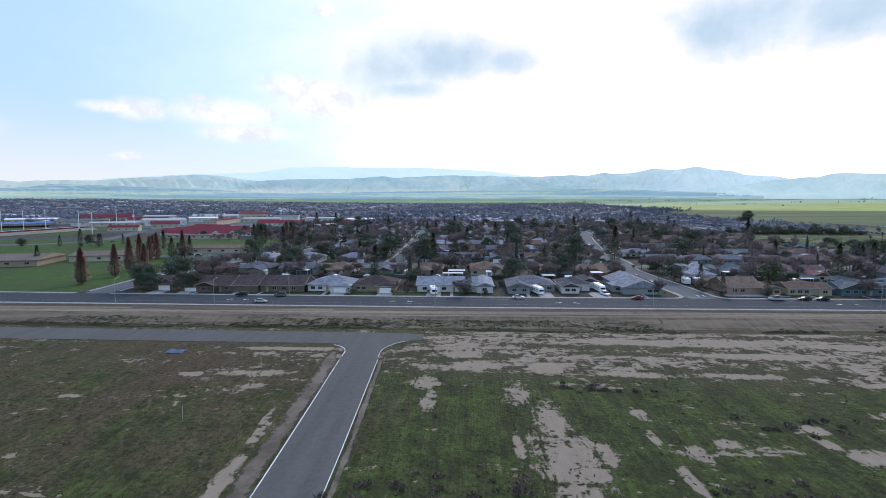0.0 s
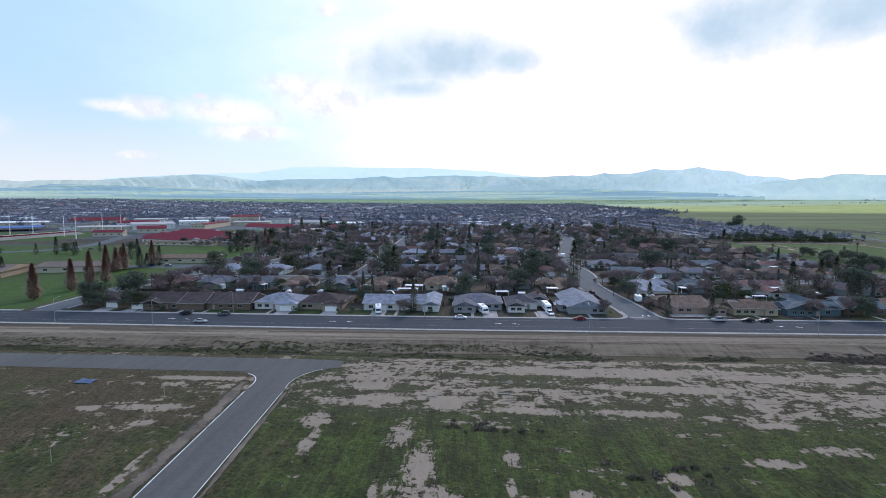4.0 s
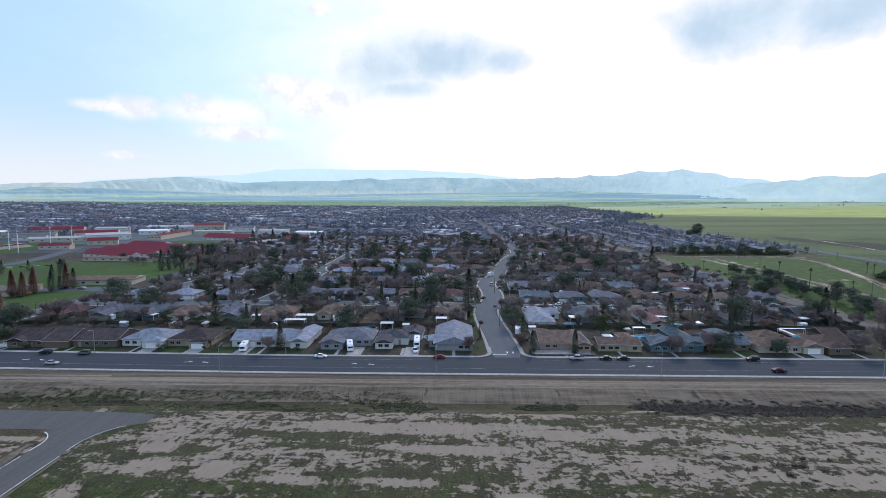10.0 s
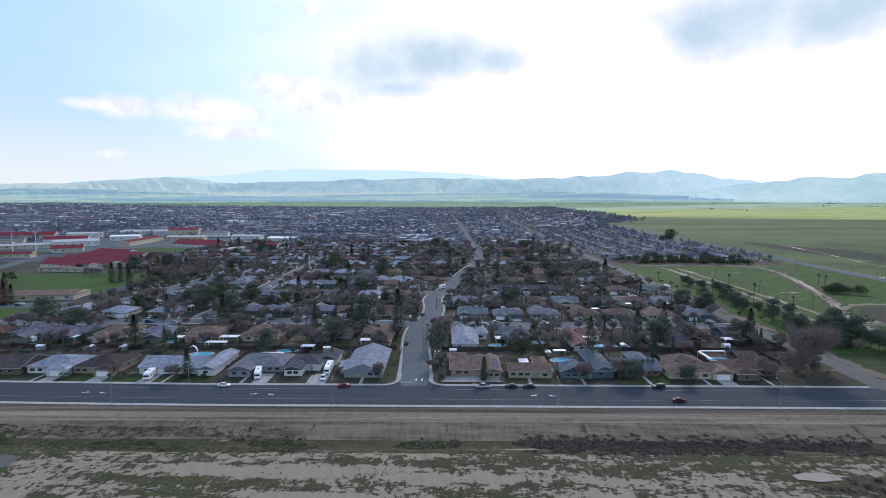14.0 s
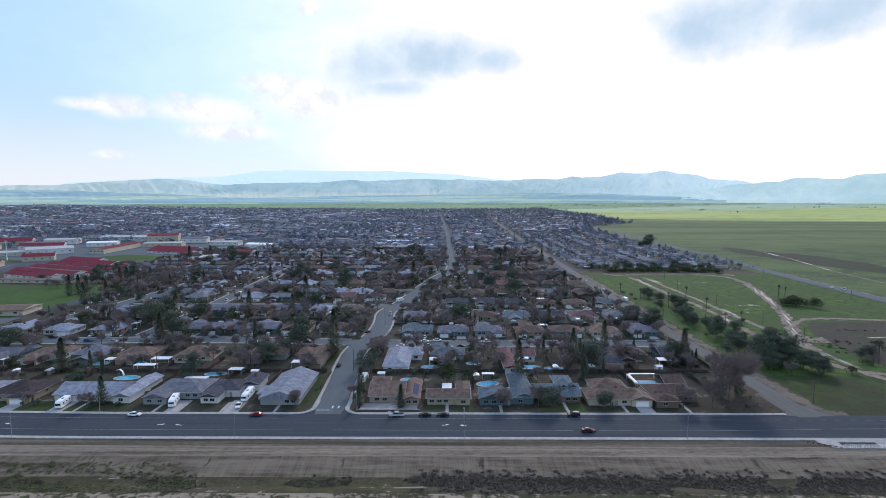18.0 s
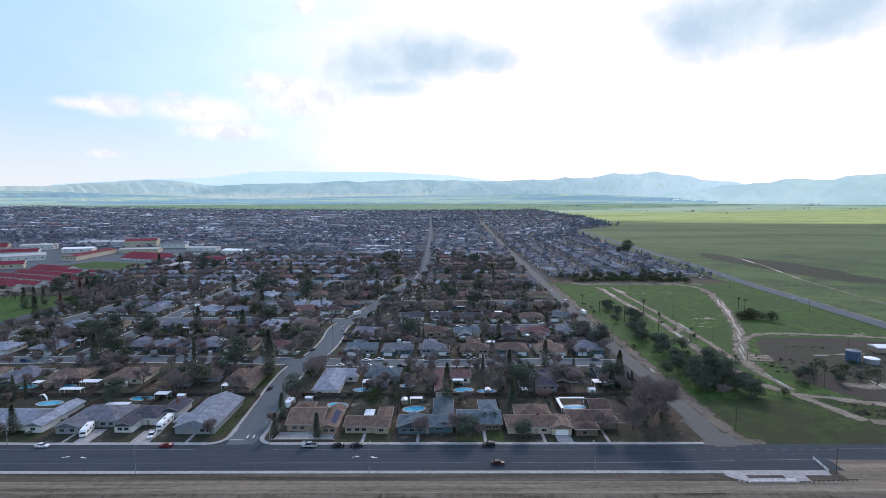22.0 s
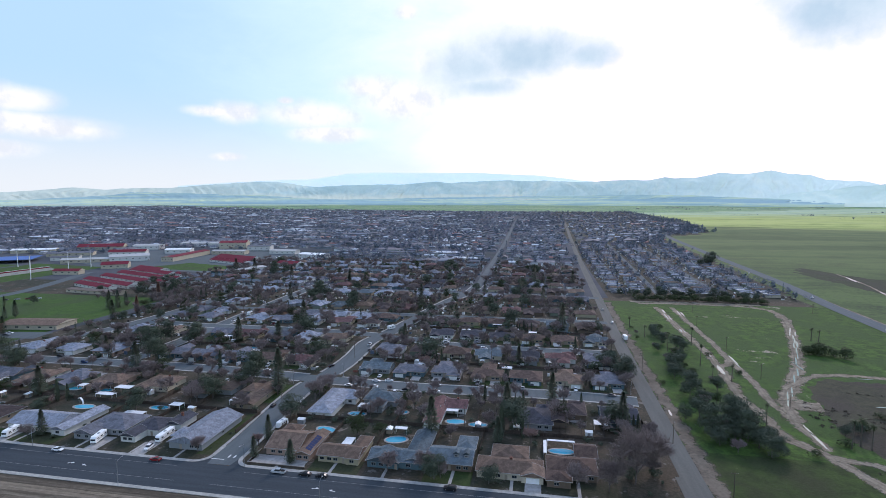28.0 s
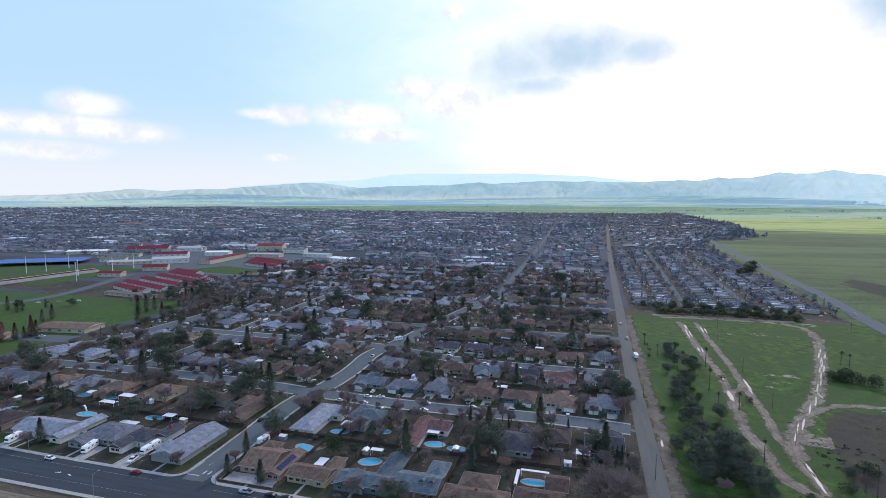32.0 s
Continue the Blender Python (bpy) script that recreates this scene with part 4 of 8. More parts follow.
setting("road_marking_lines", lines_, worn_paint, "thin worn white lane lines and dashes", "road marking")
for x0, y0 in ((95.6, 207.5),):
    for i in (0, 2):
        paint.box(x0 + i * 1.15 - 2.4, x0 + i * 1.15 - 2.4 + 0.55, y0, y0 + 2.4, 0.07, 0.078)
paint.box(87.5, 93.0, 205.6, 206.0, 0.07, 0.078)
setting("road_marking", paint, road_paint, "worn white arrows and lane dashes", "road marking")

# access lane on the near side
lane = Shape()
stem = dense([(-21.8, 20), (-22.2, 62), (-23.6, 100), (-24.6, 126), (-24.8, 141)], 6)
ribbon(lane, stem, -4.6, 4.6, -0.25)
setting("road_lane", lane, lane_asphalt, "dark grey access lane across the weedy field", "road")
cross = Shape()
ribbon(cross, [(x, 141.3 + bend(x)) for x in range(-420, -19, 10)], -6.0, 6.0, -0.27)
setting("road_lane_cross", cross, lane_asphalt, "grey access lane beside the drain", "road")
fill = Shape()
bow_w = [(-29.1 - 7.0 * (1 - math.cos(a)), 127.4 + 8.0 * math.sin(a)) for a in np.linspace(0, 1.57, 9)]
bow_e = [(-20.3 + 10.3 * (1 - math.cos(a)), 127.4 + 13.1 * math.sin(a)) for a in np.linspace(0, 1.5, 12)]
fill.face([(*p, -0.262) for p in [(-28.0, 136.5)] + bow_w])
fill.face([(*p, -0.258) for p in [(-24.0, 134.0)] + bow_e + [(-10.4, 146.4), (-15.0, 147.4), (-24.0, 147.9)]])
setting("road_lane_corner", fill, lane_asphalt, "flared corner of the access lane", "road")
edge = Shape()
kerb_run = [p for p in stem if p[1] < 126]
ribbon(edge, kerb_run, -4.68, -4.5, -0.22, 0.05)
ribbon(edge, kerb_run, 4.5, 4.63, -0.22, 0.05)
ribbon(edge, [(-29.1, 124.6)] + bow_w[:-2], -0.1, 0.1, -0.22, 0.05)
ribbon(edge, [(-20.1, 124.6)] + bow_e[:-3], -0.06, 0.06, -0.22, 0.05)
setting("lane_edging", edge, lane_paint, "white painted edging of the access lane", "kerb")



# ---- houses ----
def add_roof(s, x0, x1, y0, y1, z, kind, axis, over=0.55, pitch=0.36, slot=0, end=None):
    """A solid hip or gable roof over a rectangle, with eaves 0.2 m thick."""
    x0, x1, y0, y1 = x0 - over, x1 + over, y0 - over, y1 + over
    if axis == "y":
        half, length = (x1 - x0) / 2, y1 - y0
    else:
        half, length = (y1 - y0) / 2, x1 - x0
    rise, cx, cy = half * pitch, (x0 + x1) / 2, (y0 + y1) / 2
    inset = min(half, length / 2 - 0.05) if kind == "hip" else 0.0
    low = [(x0, y0, z), (x1, y0, z), (x1, y1, z), (x0, y1, z)]
    top = [(x, y, z + 0.2) for x, y, _ in low]
    if axis == "y":
        ridge = [(cx, y0 + inset, z + 0.2 + rise), (cx, y1 - inset, z + 0.2 + rise)]
        ends, faces = [(4, 5, 8), (6, 7, 9)], [(5, 6, 9, 8), (7, 4, 8, 9)]
    else:
        ridge = [(x0 + inset, cy, z + 0.2 + rise), (x1 - inset, cy, z + 0.2 + rise)]
        ends, faces = [(7, 4, 8), (5, 6, 9)], [(4, 5, 9, 8), (6, 7, 8, 9)]
    if end is None or kind == "hip":
        faces = ends + faces
    else:
        s.solid(low + top + ridge, ends, end)
    s.solid(low + top + ridge, faces + [(3, 2, 1, 0), (0, 1, 5, 4), (1, 2, 6, 5), (2, 3, 7, 6), (3, 0, 4, 7)], slot)
    return rise


MESHES = {}


def kept(key, make):
    if key not in MESHES:
        MESHES[key] = make()
    return MESHES[key]


def window_unit(parent, x, y, z, w, h, turn):
    """A window: white frame with a dark pane behind its bars."""
    def fr():
        s = Shape()
        for a, b, c, d in ((-w / 2, w / 2, -h / 2, -h / 2 + 0.09), (-w / 2, w / 2, h / 2 - 0.09, h / 2), (-w / 2, -w / 2 + 0.09, -h / 2, h / 2), (w / 2 - 0.09, w / 2, -h / 2, h / 2), (-0.04, 0.04, -h / 2, h / 2)):
            s.box(a, b, -0.08, 0.02, c, d)
        return s.mesh("window", trim_paint)

    def pn():
        return Shape().box(-w / 2 + 0.05, w / 2 - 0.05, -0.04, 0.0, -h / 2 + 0.05, h / 2 - 0.05).mesh("pane", glass)
    ob = part("window", kept(("win", w, h), fr), None, parent, "", at=(x, y, z), turn=turn)
    part("pane", kept(("pane", w, h), pn), None, ob)


ROW = "houses facing the main road"


def house(at, turn, wings, roof, wall, label, garage=None, door=0.0, windows=(), chimney=None, dormers=(), simple=False, group="houses of the neighbourhood"):
    """A one-storey ranch house. wings: (x0, x1, y0, y1, roof kind, ridge axis), the first one the main body; the front faces -y."""
    ob = thing("house", label, "house", at, turn, group)
    eave = 2.75
    s, r = Shape(), Shape()
    for i, (x0, x1, y0, y1, kind, axis) in enumerate(wings):
        top = eave - 0.01 * i
        pts = [(x0, y0, 0), (x1, y0, 0), (x1, y1, 0), (x0, y1, 0), (x0, y0, top), (x1, y0, top), (x1, y1, top), (x0, y1, top)]
        faces = [(0, 1, 5, 4), (1, 2, 6, 5), (2, 3, 7, 6), (3, 0, 4, 7)]
        if kind == "gable":
            up = top + 0.17 + ((x1 - x0) if axis == "y" else (y1 - y0)) / 2 * 0.36
            if axis == "y":
                pts += [((x0 + x1) / 2, y0, up), ((x0 + x1) / 2, y1, up)]
                faces += [(4, 5, 8), (6, 7, 9)]
            else:
                pts += [(x0, (y0 + y1) / 2, up), (x1, (y0 + y1) / 2, up)]
                faces += [(7, 4, 8), (5, 6, 9)]
        s.solid(pts, faces)
        add_roof(r, x0, x1, y0, y1, eave - 0.012 * i, kind, axis)
        if group == ROW:
            part("wall", s, WALLS[wall], ob)
            part("roof", r, ROOFS[roof], ob)
            s, r = Shape(), Shape()
    if group != ROW:
        part("wall", s, WALLS[wall], ob)
        part("roof", r, ROOFS[roof], ob)
    if not simple:
        trim_ = trim_paint if group == ROW or roof in ("charcoal", "light_grey", "blue_grey", "red_brown") else WALLS["tan"]
        for i, (x0, x1, y0, y1, kind, axis) in enumerate(wings):
            f, z, o = Shape(), eave - 0.012 * i + 0.02, 0.6
            a, b, c, d = x0 - o, x1 + o, y0 - o, y1 + o
            loop = [(a, c, z), (b, c, z), (b, d, z), (a, d, z)]
            if kind == "gable" and axis == "y":
                up = z + (b - a) / 2 * 0.36
                loop = [(a, c, z), ((a + b) / 2, c, up), (b, c, z), (b, d, z), ((a + b) / 2, d, up), (a, d, z)]
            elif kind == "gable":
                up = z + (d - c) / 2 * 0.36
                loop = [(a, c, z), (b, c, z), (b, (c + d) / 2, up), (b, d, z), (a, d, z), (a, (c + d) / 2, up)]
            mx, my, n = (a + b) / 2, (c + d) / 2, len(loop)
            pts = []
            for x, y, h_ in loop:
                ox, oy = 0.04 * ((x > mx + 0.1) - (x < mx - 0.1)), 0.04 * ((y > my + 0.1) - (y < my - 0.1))
                pts += [(x - ox, y - oy, h_), (x + ox, y + oy, h_), (x + ox, y + oy, h_ + 0.2), (x - ox, y - oy, h_ + 0.2)]
            f.solid(pts, [(4 * k + q, 4 * ((k + 1) % n) + q, 4 * ((k + 1) % n) + (q + 1) % 4, 4 * k + (q + 1) % 4) for k in range(n) for q in range(4)])
            part("fascia", f, trim_, ob)
    x0, x1, y0, y1 = wings[0][:4]

    def front(x):
        return min(w[2] for w in wings if w[0] - 0.01 <= x <= w[1] + 0.01)
    if garage is not None:
        def gd():
            q = Shape()
            for k in range(4):
                q.box(-2.4, 2.4, -0.09, 0.02, 0.02 + k * 0.54, 0.53 + k * 0.54)
            return q.mesh("garage_door", white_paint)
        part("garage_door", kept("garage", gd), None, ob, "white panelled garage door", at=(garage, front(garage), 0))
    if door is not None:
        part("door", kept("door", lambda: Shape().box(-0.5, 0.5, -0.08, 0.02, 0.02, 2.1).mesh("door", MATS.get("door_paint") or plain("door_paint", (0.3, 0.25, 0.2), 0.5))), None, ob, at=(door, front(door), 0))
    for x in windows:
        window_unit(ob, x, front(x), 1.55, 1.8, 1.2, 0)
    if not simple:
        window_unit(ob, x1, (y0 + y1) / 2, 1.6, 1.2, 1.0, 90)
        window_unit(ob, x0, (y0 + y1) / 2, 1.6, 1.2, 1.0, -90)
        window_unit(ob, (x0 * 2 + x1) / 3, y1, 1.5, 1.8, 1.2, 180)
        window_unit(ob, (x0 + x1 * 2) / 3, y1, 1.2, 2.4, 1.2, 180)
        part("vent", kept("vent", lambda: Shape().tube((0, 0, 0), (0, 0, 0.6), 0.12, 0.12, 6).box(-0.2, 0.2, -0.2, 0.2, 0.55, 0.66).mesh("vent", galvanised)), None, ob, at=((x0 + x1) / 2 + 1.3, (y0 + y1) / 2 + 1.0, eave + 1.3))
    if chimney:
        part("chimney", kept("chimney", lambda: Shape().box(-0.5, 0.5, -0.35, 0.35, 0, 2.6).box(-0.58, 0.58, -0.43, 0.43, 2.6, 2.75).box(-0.2, 0.2, -0.2, 0.2, 2.75, 3.0).mesh("chimney", brick_red)), None, ob, at=(*chimney, 2.9))
    for x, y, z in dormers:
        d = Shape().box(-0.9, 0.9, -0.1, 2.0, -0.6, 1.1)
        add_roof(d, -0.9, 0.9, -0.1, 3.0, 1.1, "gable", "y", 0.25, 0.8, 1)
        dm = part("dormer", d, [WALLS["grey"], ROOFS[roof]], ob, "small gabled roof dormer", at=(x, y, z))
        window_unit(dm, 0, -0.1, 0.4, 1.0, 0.8, 0)
    return ob


BUILT = []  # footprints: x0, x1, y0, y1


def taken(x, y, pad=0.5):
    return any(a - pad < x < b + pad and c - pad < y < d + pad for a, b, c, d in BUILT)


def claim(x0, x1, y0, y1):
    BUILT.append((x0, x1, y0, y1))


# front row, west of the corner street (all face the main road)
house((-130, 222, 0), 0, [(-10, 9, -4, 7, "hip", "x"), (2, 9, -8, -4, "hip", "y")], "dark_brown", "brown", "dark brown hip-roofed ranch house behind big shrubs", 5.5, 0, (-7, -3), group=ROW)
house((-104.5, 221.5, 0), 0, [(-11.3, 10.2, -10, 6, "gable", "x"), (-4, 3, -11.5, -9, "gable", "y")], "dark_brown", "brown", "dark brown low ranch house with white gable trim", -7.5, 5, (-1, 8), group=ROW)
house((-80, 223, 0), 0, [(-3, 15.2, -11, 5, "gable", "x"), (-13.4, -3.4, -13, 4, "gable", "x")], "dark_brown", "brown", "long brown ranch house with stepped roofs and white trim", None, 0, (3, 7, 11), group=ROW)
house((-54.5, 221, 0), 0, [(-9.2, 9.2, -7, 8, "hip", "x"), (1, 9.2, -10.2, -6, "hip", "y")], "light_grey", "white", "white ranch house with a pale grey roof", 5, -1, (-7, -4), group=ROW)
house((-35.8, 223, 0), 0, [(-9, 8.5, -9, 7, "hip", "x"), (1.5, 8.5, -12.5, -8, "hip", "y")], "dark_brown", "tan", "brown hip-roofed ranch house with a clipped hedge", 5, -1, (-7, -4.5), group=ROW)
house((-6, 226, 0), 0, [(-12, 12.5, -12.2, 2, "gable", "x"), (12.4, 19, -14, 10, "gable", "y")], "light_grey", "white", "long white ranch house with pale grey gabled roofs", -5, 3, (-9, -1, 7, 15.5), group=ROW)
house((24.5, 223, 0), 0, [(-5, 14.2, -6.2, 9, "hip", "x"), (-5.4, 3.4, -12.2, -5, "gable", "y")], "grey", "grey", "grey-roofed ranch house with a low front wing", None, 5, (-3, 1, 9, 12), group=ROW)
house((48.5, 224, 0), 0, [(-7.5, 5, -5, 7, "hip", "x"), (-7.6, -0.8, -12, -4.5, "gable", "y"), (3, 10.3, 2, 13, "gable", "y")], "charcoal", "white", "dark-roofed house with a small white gabled front wing", None, 1.5, (-5.5, -3), (7, 8), group=ROW)
house((72.3, 225.6, 0), 0, [(-7.4, 7.6, -15, 14.4, "gable", "y"), (-10, -3, -10, -2, "hip", "x")], "light_grey", "grey", "corner house with a long pale grey roof", None, -2, (-8, 3, 5.5), group=ROW)
for r in ((-141, -120, 212, 230), (-116, -94, 211, 229), (-94, -64, 210, 229), (-64, -45, 211, 230), (-45, -27, 210, 231), (-19, 14, 212, 237), (18, 40, 210, 233), (40, 60, 211, 238), (61, 81, 210, 241)):
    claim(*r)
# front row, east of it
house((116.5, 224, 0), 0, [(-9.5, 4, -11, 5.5, "gable", "x"), (4.4, 10, -13.5, 6.5, "gable", "y"), (-10.5, -3.5, 4, 11, "hip", "y")], "tan", "pink", "pinkish stucco corner house with tan shingle roofs", None, -1, (-6.5, -3.5, 6, 8.5), group=ROW)
house((138, 220, 0), 0, [(-8.2, 8, -8.8, 0.6, "gable", "x"), (3.4, 8.4, -9.4, 9.5, "hip", "y")], "tan", "yellow", "yellow stucco house with a low brown roof", None, 2.2, (-6.5, -3.5, -1, 5.8), group=ROW)
house((163, 223, 0), 0, [(-12.5, 8, -11.4, -1.5, "gable", "x"), (-12.9, -0.8, -12.4, -4, "gable", "y"), (0.8, 8.3, -10.5, 15.5, "gable", "y")], "blue_grey", "blue", "slate-blue gabled house with a blue-grey roof", None, -1.6, (-10.4, -7.4, -4.4, 3), group=ROW)
house((181.5, 220, 0), 0, [(-8.2, 8.2, -6.5, 6.5, "gable", "x"), (1.2, 8.0, 6.4, 17, "hip", "y")], "blue_grey", "brown", "dark brown house with two dormers on a grey-blue roof", None, 0, (-5, 3.5, 6.2), dormers=((2.2, -3.6, 4.3), (6.1, -3.6, 4.3)), group=ROW)
house((204, 216, 0), 0, [(-11.8, 12, -5.4, 5.6, "hip", "x"), (4.6, 12.4, -6.4, 0, "gable", "y"), (-7, 6.5, 5.4, 16.2, "hip", "y")], "tan", "cream", "cream house with a broad tan-brown roof and a carport", 8.6, -1, (-7, -4, 2), (0.5, 1), group=ROW)
house((227, 218, 0), 0, [(-9, 8.6, -3.5, 8.5, "hip", "x"), (-9.4, -1, -9.5, -3, "hip", "y"), (1.8, 9.6, 9.6, 20.3, "gable", "x")], "brown", "brown", "brown house half hidden behind a great bare tree", None, 1, (-6, 4, 6.5), group=ROW)
for r in ((106, 127, 210, 236), (129, 147, 210, 230), (150, 172, 210, 239), (173, 190, 213, 238), (192, 217, 209, 233), (217, 237, 208, 239)):
    claim(*r)

# kinds of house that recur over the rest of the neighbourhood
KINDS = []
_rng = random.Random(5)
for i in range(20):
    roof = ["brown", "dark_brown", "grey", "charcoal", "tan", "brown", "light_grey", "blue_grey", "red_brown", "dark_brown"][i % 10]
    wall = ["tan", "cream", "grey", "white", "brown", "yellow", "blue", "green", "pink", "white"][(i * 3 + i // 10) % 10]
    w, d = _rng.uniform(15.5, 18.5), _rng.uniform(11, 13)
    side = _rng.choice((-1, 1))
    kind = _rng.choice(("hip", "hip", "gable"))
    wing = (-w / 2, -w / 2 + 7, -d / 2 - 3.5, -d / 2 + 2) if side < 0 else (w / 2 - 7, w / 2, -d / 2 - 3.5, -d / 2 + 2)
    rear = _rng.uniform(-w / 2 + 1, w / 2 - 8)
    KINDS.append(dict(wings=[(-w / 2, w / 2, -d / 2, d / 2, kind, "x"), (*wing, kind, "y")] + ([(rear, rear + 7.6, d / 2 - 2, d / 2 + _rng.uniform(5, 10), _rng.choice(("hip", "gable")), "y")] if i % 5 else []), roof=roof, wall=wall,
                      label=f"{wall} stucco ranch house with a {roof.replace('_', ' ')} shingle roof", garage=(wing[0] + wing[1]) / 2, door=-side * 0.8, windows=(-side * 3.4, -side * 5.8)))
SAMPLE = {}


def place_house(k, x, y, turn, simple):
    key = (k, simple, x < 60)
    if key not in SAMPLE:
        c = dict(KINDS[k])
        if simple:
            c["windows"] = c["windows"][:1]
        # distant western houses take paler roofs, imitating the lightening of haze
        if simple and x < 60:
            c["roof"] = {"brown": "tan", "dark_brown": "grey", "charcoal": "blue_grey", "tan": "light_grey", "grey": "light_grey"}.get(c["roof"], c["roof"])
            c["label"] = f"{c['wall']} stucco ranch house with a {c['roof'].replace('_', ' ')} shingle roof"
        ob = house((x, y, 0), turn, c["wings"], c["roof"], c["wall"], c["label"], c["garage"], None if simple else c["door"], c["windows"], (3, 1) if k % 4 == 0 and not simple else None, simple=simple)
        SAMPLE[key] = ob
    else:
        ob = copy_thing(SAMPLE[key], pose(x, y, 0, 0, 0, turn))
    return ob


LOTS = []  # centre and facing of each further near house


def row(y, x0, x1, turn, gap=20.6, jitter=1.2):
    n = max(1, int((x1 - x0) / gap))
    for i in range(n):
        x = x0 + (x1 - x0) * (i + 0.5) / n + _rng.uniform(-jitter, jitter)
        yy = y + _rng.uniform(-1, 1)
        if road_gap(x, yy) > 9.0 and not taken(x, yy, 6):
            LOTS.append((x, yy, turn))
            claim(x - 9, x + 9, yy - 8, yy + 8)


# houses of the second row whose shape stands out
house((74, 267, 0), 0, [(-4.5, 4, -14.5, 14, "gable", "y"), (-11, -4.4, 2, 13, "hip", "x")], "tan", "tan", "long tan house beside the corner street", None, 2, (-2, -8))
house((113, 265, 0), 0, [(-5, 6.5, -15.5, 15.3, "hip", "y"), (6.2, 12, 3, 14.5, "hip", "x")], "light_grey", "white", "long white house with a pale grey hipped roof", None, 3, (-2, 9))
house((171, 264, 0), 0, [(-7, 0, -16, 13, "gable", "y"), (-0.4, 9.5, 2, 13, "gable", "x")], "red_brown", "white", "white house with an angled red-brown roof", None, 4, (-3.5, 7), (5, 8))
house((12, 274, 0), 0, [(-8.5, 8.5, -8, 8, "hip", "x"), (-8.4, -2, -11, -7, "hip", "y")], "tan", "cream", "cream house under a broad tan hipped roof", None, 2, (-5, 5), (3, 2))
house((212, 264, 0), 0, [(-8.5, 8.5, -9, 9, "hip", "x"), (2, 8.6, 8, 13, "hip", "y")], "charcoal", "grey", "grey house under a dark hipped roof", None, -2, (-6, 3, 6))
for r in ((63, 79, 252, 281), (107, 125, 249, 281), (163, 181, 247, 278), (3, 21, 262, 283), (203, 221, 254, 278)):
    claim(*r)
row(273, -140, 80, 180)
row(274, 103, 262, 180)
row(323, -134, -52, 0)
row(326, -28, 80, 0)
row(320, 108, 262, 0)
row(359, 106, 262, 180)
row(378, -100, -52, 180)
row(380, -28, 82, 180)
row(404, 135, 264, 0)
row(427, -100, -50, 0)
row(428, -30, 92, 0)
row(447, 125, 264, 180)
row(449, -98, 100, 180)
NEAR = len(LOTS)
for _y in (493, 558, 603, 640, 680, 718, 760, 800):
    row(_y, -110 if _y < 560 else -230, 128, 0 if _rng.random() < 0.5 else 180)
    row(_y, 158, 264, 0 if _rng.random() < 0.5 else 180)
# looks of single houses that stand out
TASTE = [(118, 268, "light_grey", "white"), (72, 324, "red_brown", "cream"), (77, 266, "tan", "tan"), (7, 273, "tan", "cream"), (-25, 270, "tan", "pink"), (139, 270, "blue_grey", "grey"), (169, 268, "red_brown", "white"), (149, 319, "grey", "blue"), (171, 317, "grey", "grey"), (213, 266, "charcoal", "green"), (248, 270, "charcoal", "blue"),
         (251, 321, "grey", "blue"), (250, 362, "grey", "white"), (228, 323, "tan", "cream"), (231, 357, "red_brown", "white"), (188, 320, "brown", "tan"), (204, 356, "charcoal", "grey"), (-85, 322, "light_grey", "white"), (-20, 328, "grey", "blue"), (49, 325, "brown", "cream"), (70, 372, "tan", "cream"), (126, 362, "grey", "white"), (41, 452, "light_grey", "white"), (-60, 380, "tan", "cream")]
order = list(range(20))
for i, (x, y, turn) in enumerate(LOTS):
    if i % 20 == 0:
        _rng.shuffle(order)
    spin = turn + _rng.uniform(-1.5, 1.5)
    own = [q for q in TASTE if math.hypot(q[0] - x, q[1] - y) < 10.5]
    if own:
        c = KINDS[order[i % 20]]
        house((x, y, 0), spin, c["wings"], own[0][2], own[0][3], f"{own[0][3]} house under a {own[0][2].replace('_', ' ')} shingle roof", c["garage"], c["door"], c["windows"])
    else:
        k = order[i % 20]
        warm = ("tan", "light_grey", "red_brown", "tan", "grey") if x < 75 else ("charcoal", "dark_brown", "brown", "blue_grey", "brown", "dark_brown")
        while i < NEAR and KINDS[k]["roof"] not in warm:
            k = (k + 1) % 20
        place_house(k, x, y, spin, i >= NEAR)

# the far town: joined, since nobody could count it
# roof tones carry the blue cast of distance haze in their base colour
hazed_roof, _t, _b = material("hazed_roofs")
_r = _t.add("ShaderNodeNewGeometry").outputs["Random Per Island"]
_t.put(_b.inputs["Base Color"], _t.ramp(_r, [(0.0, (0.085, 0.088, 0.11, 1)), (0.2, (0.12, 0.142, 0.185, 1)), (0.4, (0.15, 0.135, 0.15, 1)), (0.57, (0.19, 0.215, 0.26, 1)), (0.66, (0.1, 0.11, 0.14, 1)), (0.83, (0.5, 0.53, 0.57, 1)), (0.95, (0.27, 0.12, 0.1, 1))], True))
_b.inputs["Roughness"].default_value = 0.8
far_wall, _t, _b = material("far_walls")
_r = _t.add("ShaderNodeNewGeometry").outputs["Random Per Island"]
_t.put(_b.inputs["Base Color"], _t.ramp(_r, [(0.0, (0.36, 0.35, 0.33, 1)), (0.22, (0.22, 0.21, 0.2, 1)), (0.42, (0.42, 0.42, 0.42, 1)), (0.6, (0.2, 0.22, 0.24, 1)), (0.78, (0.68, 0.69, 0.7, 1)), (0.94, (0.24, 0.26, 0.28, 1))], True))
far = Shape()
FAR_SPOTS, GROVES = [], []
_rng = random.Random(11)
y = 600.0
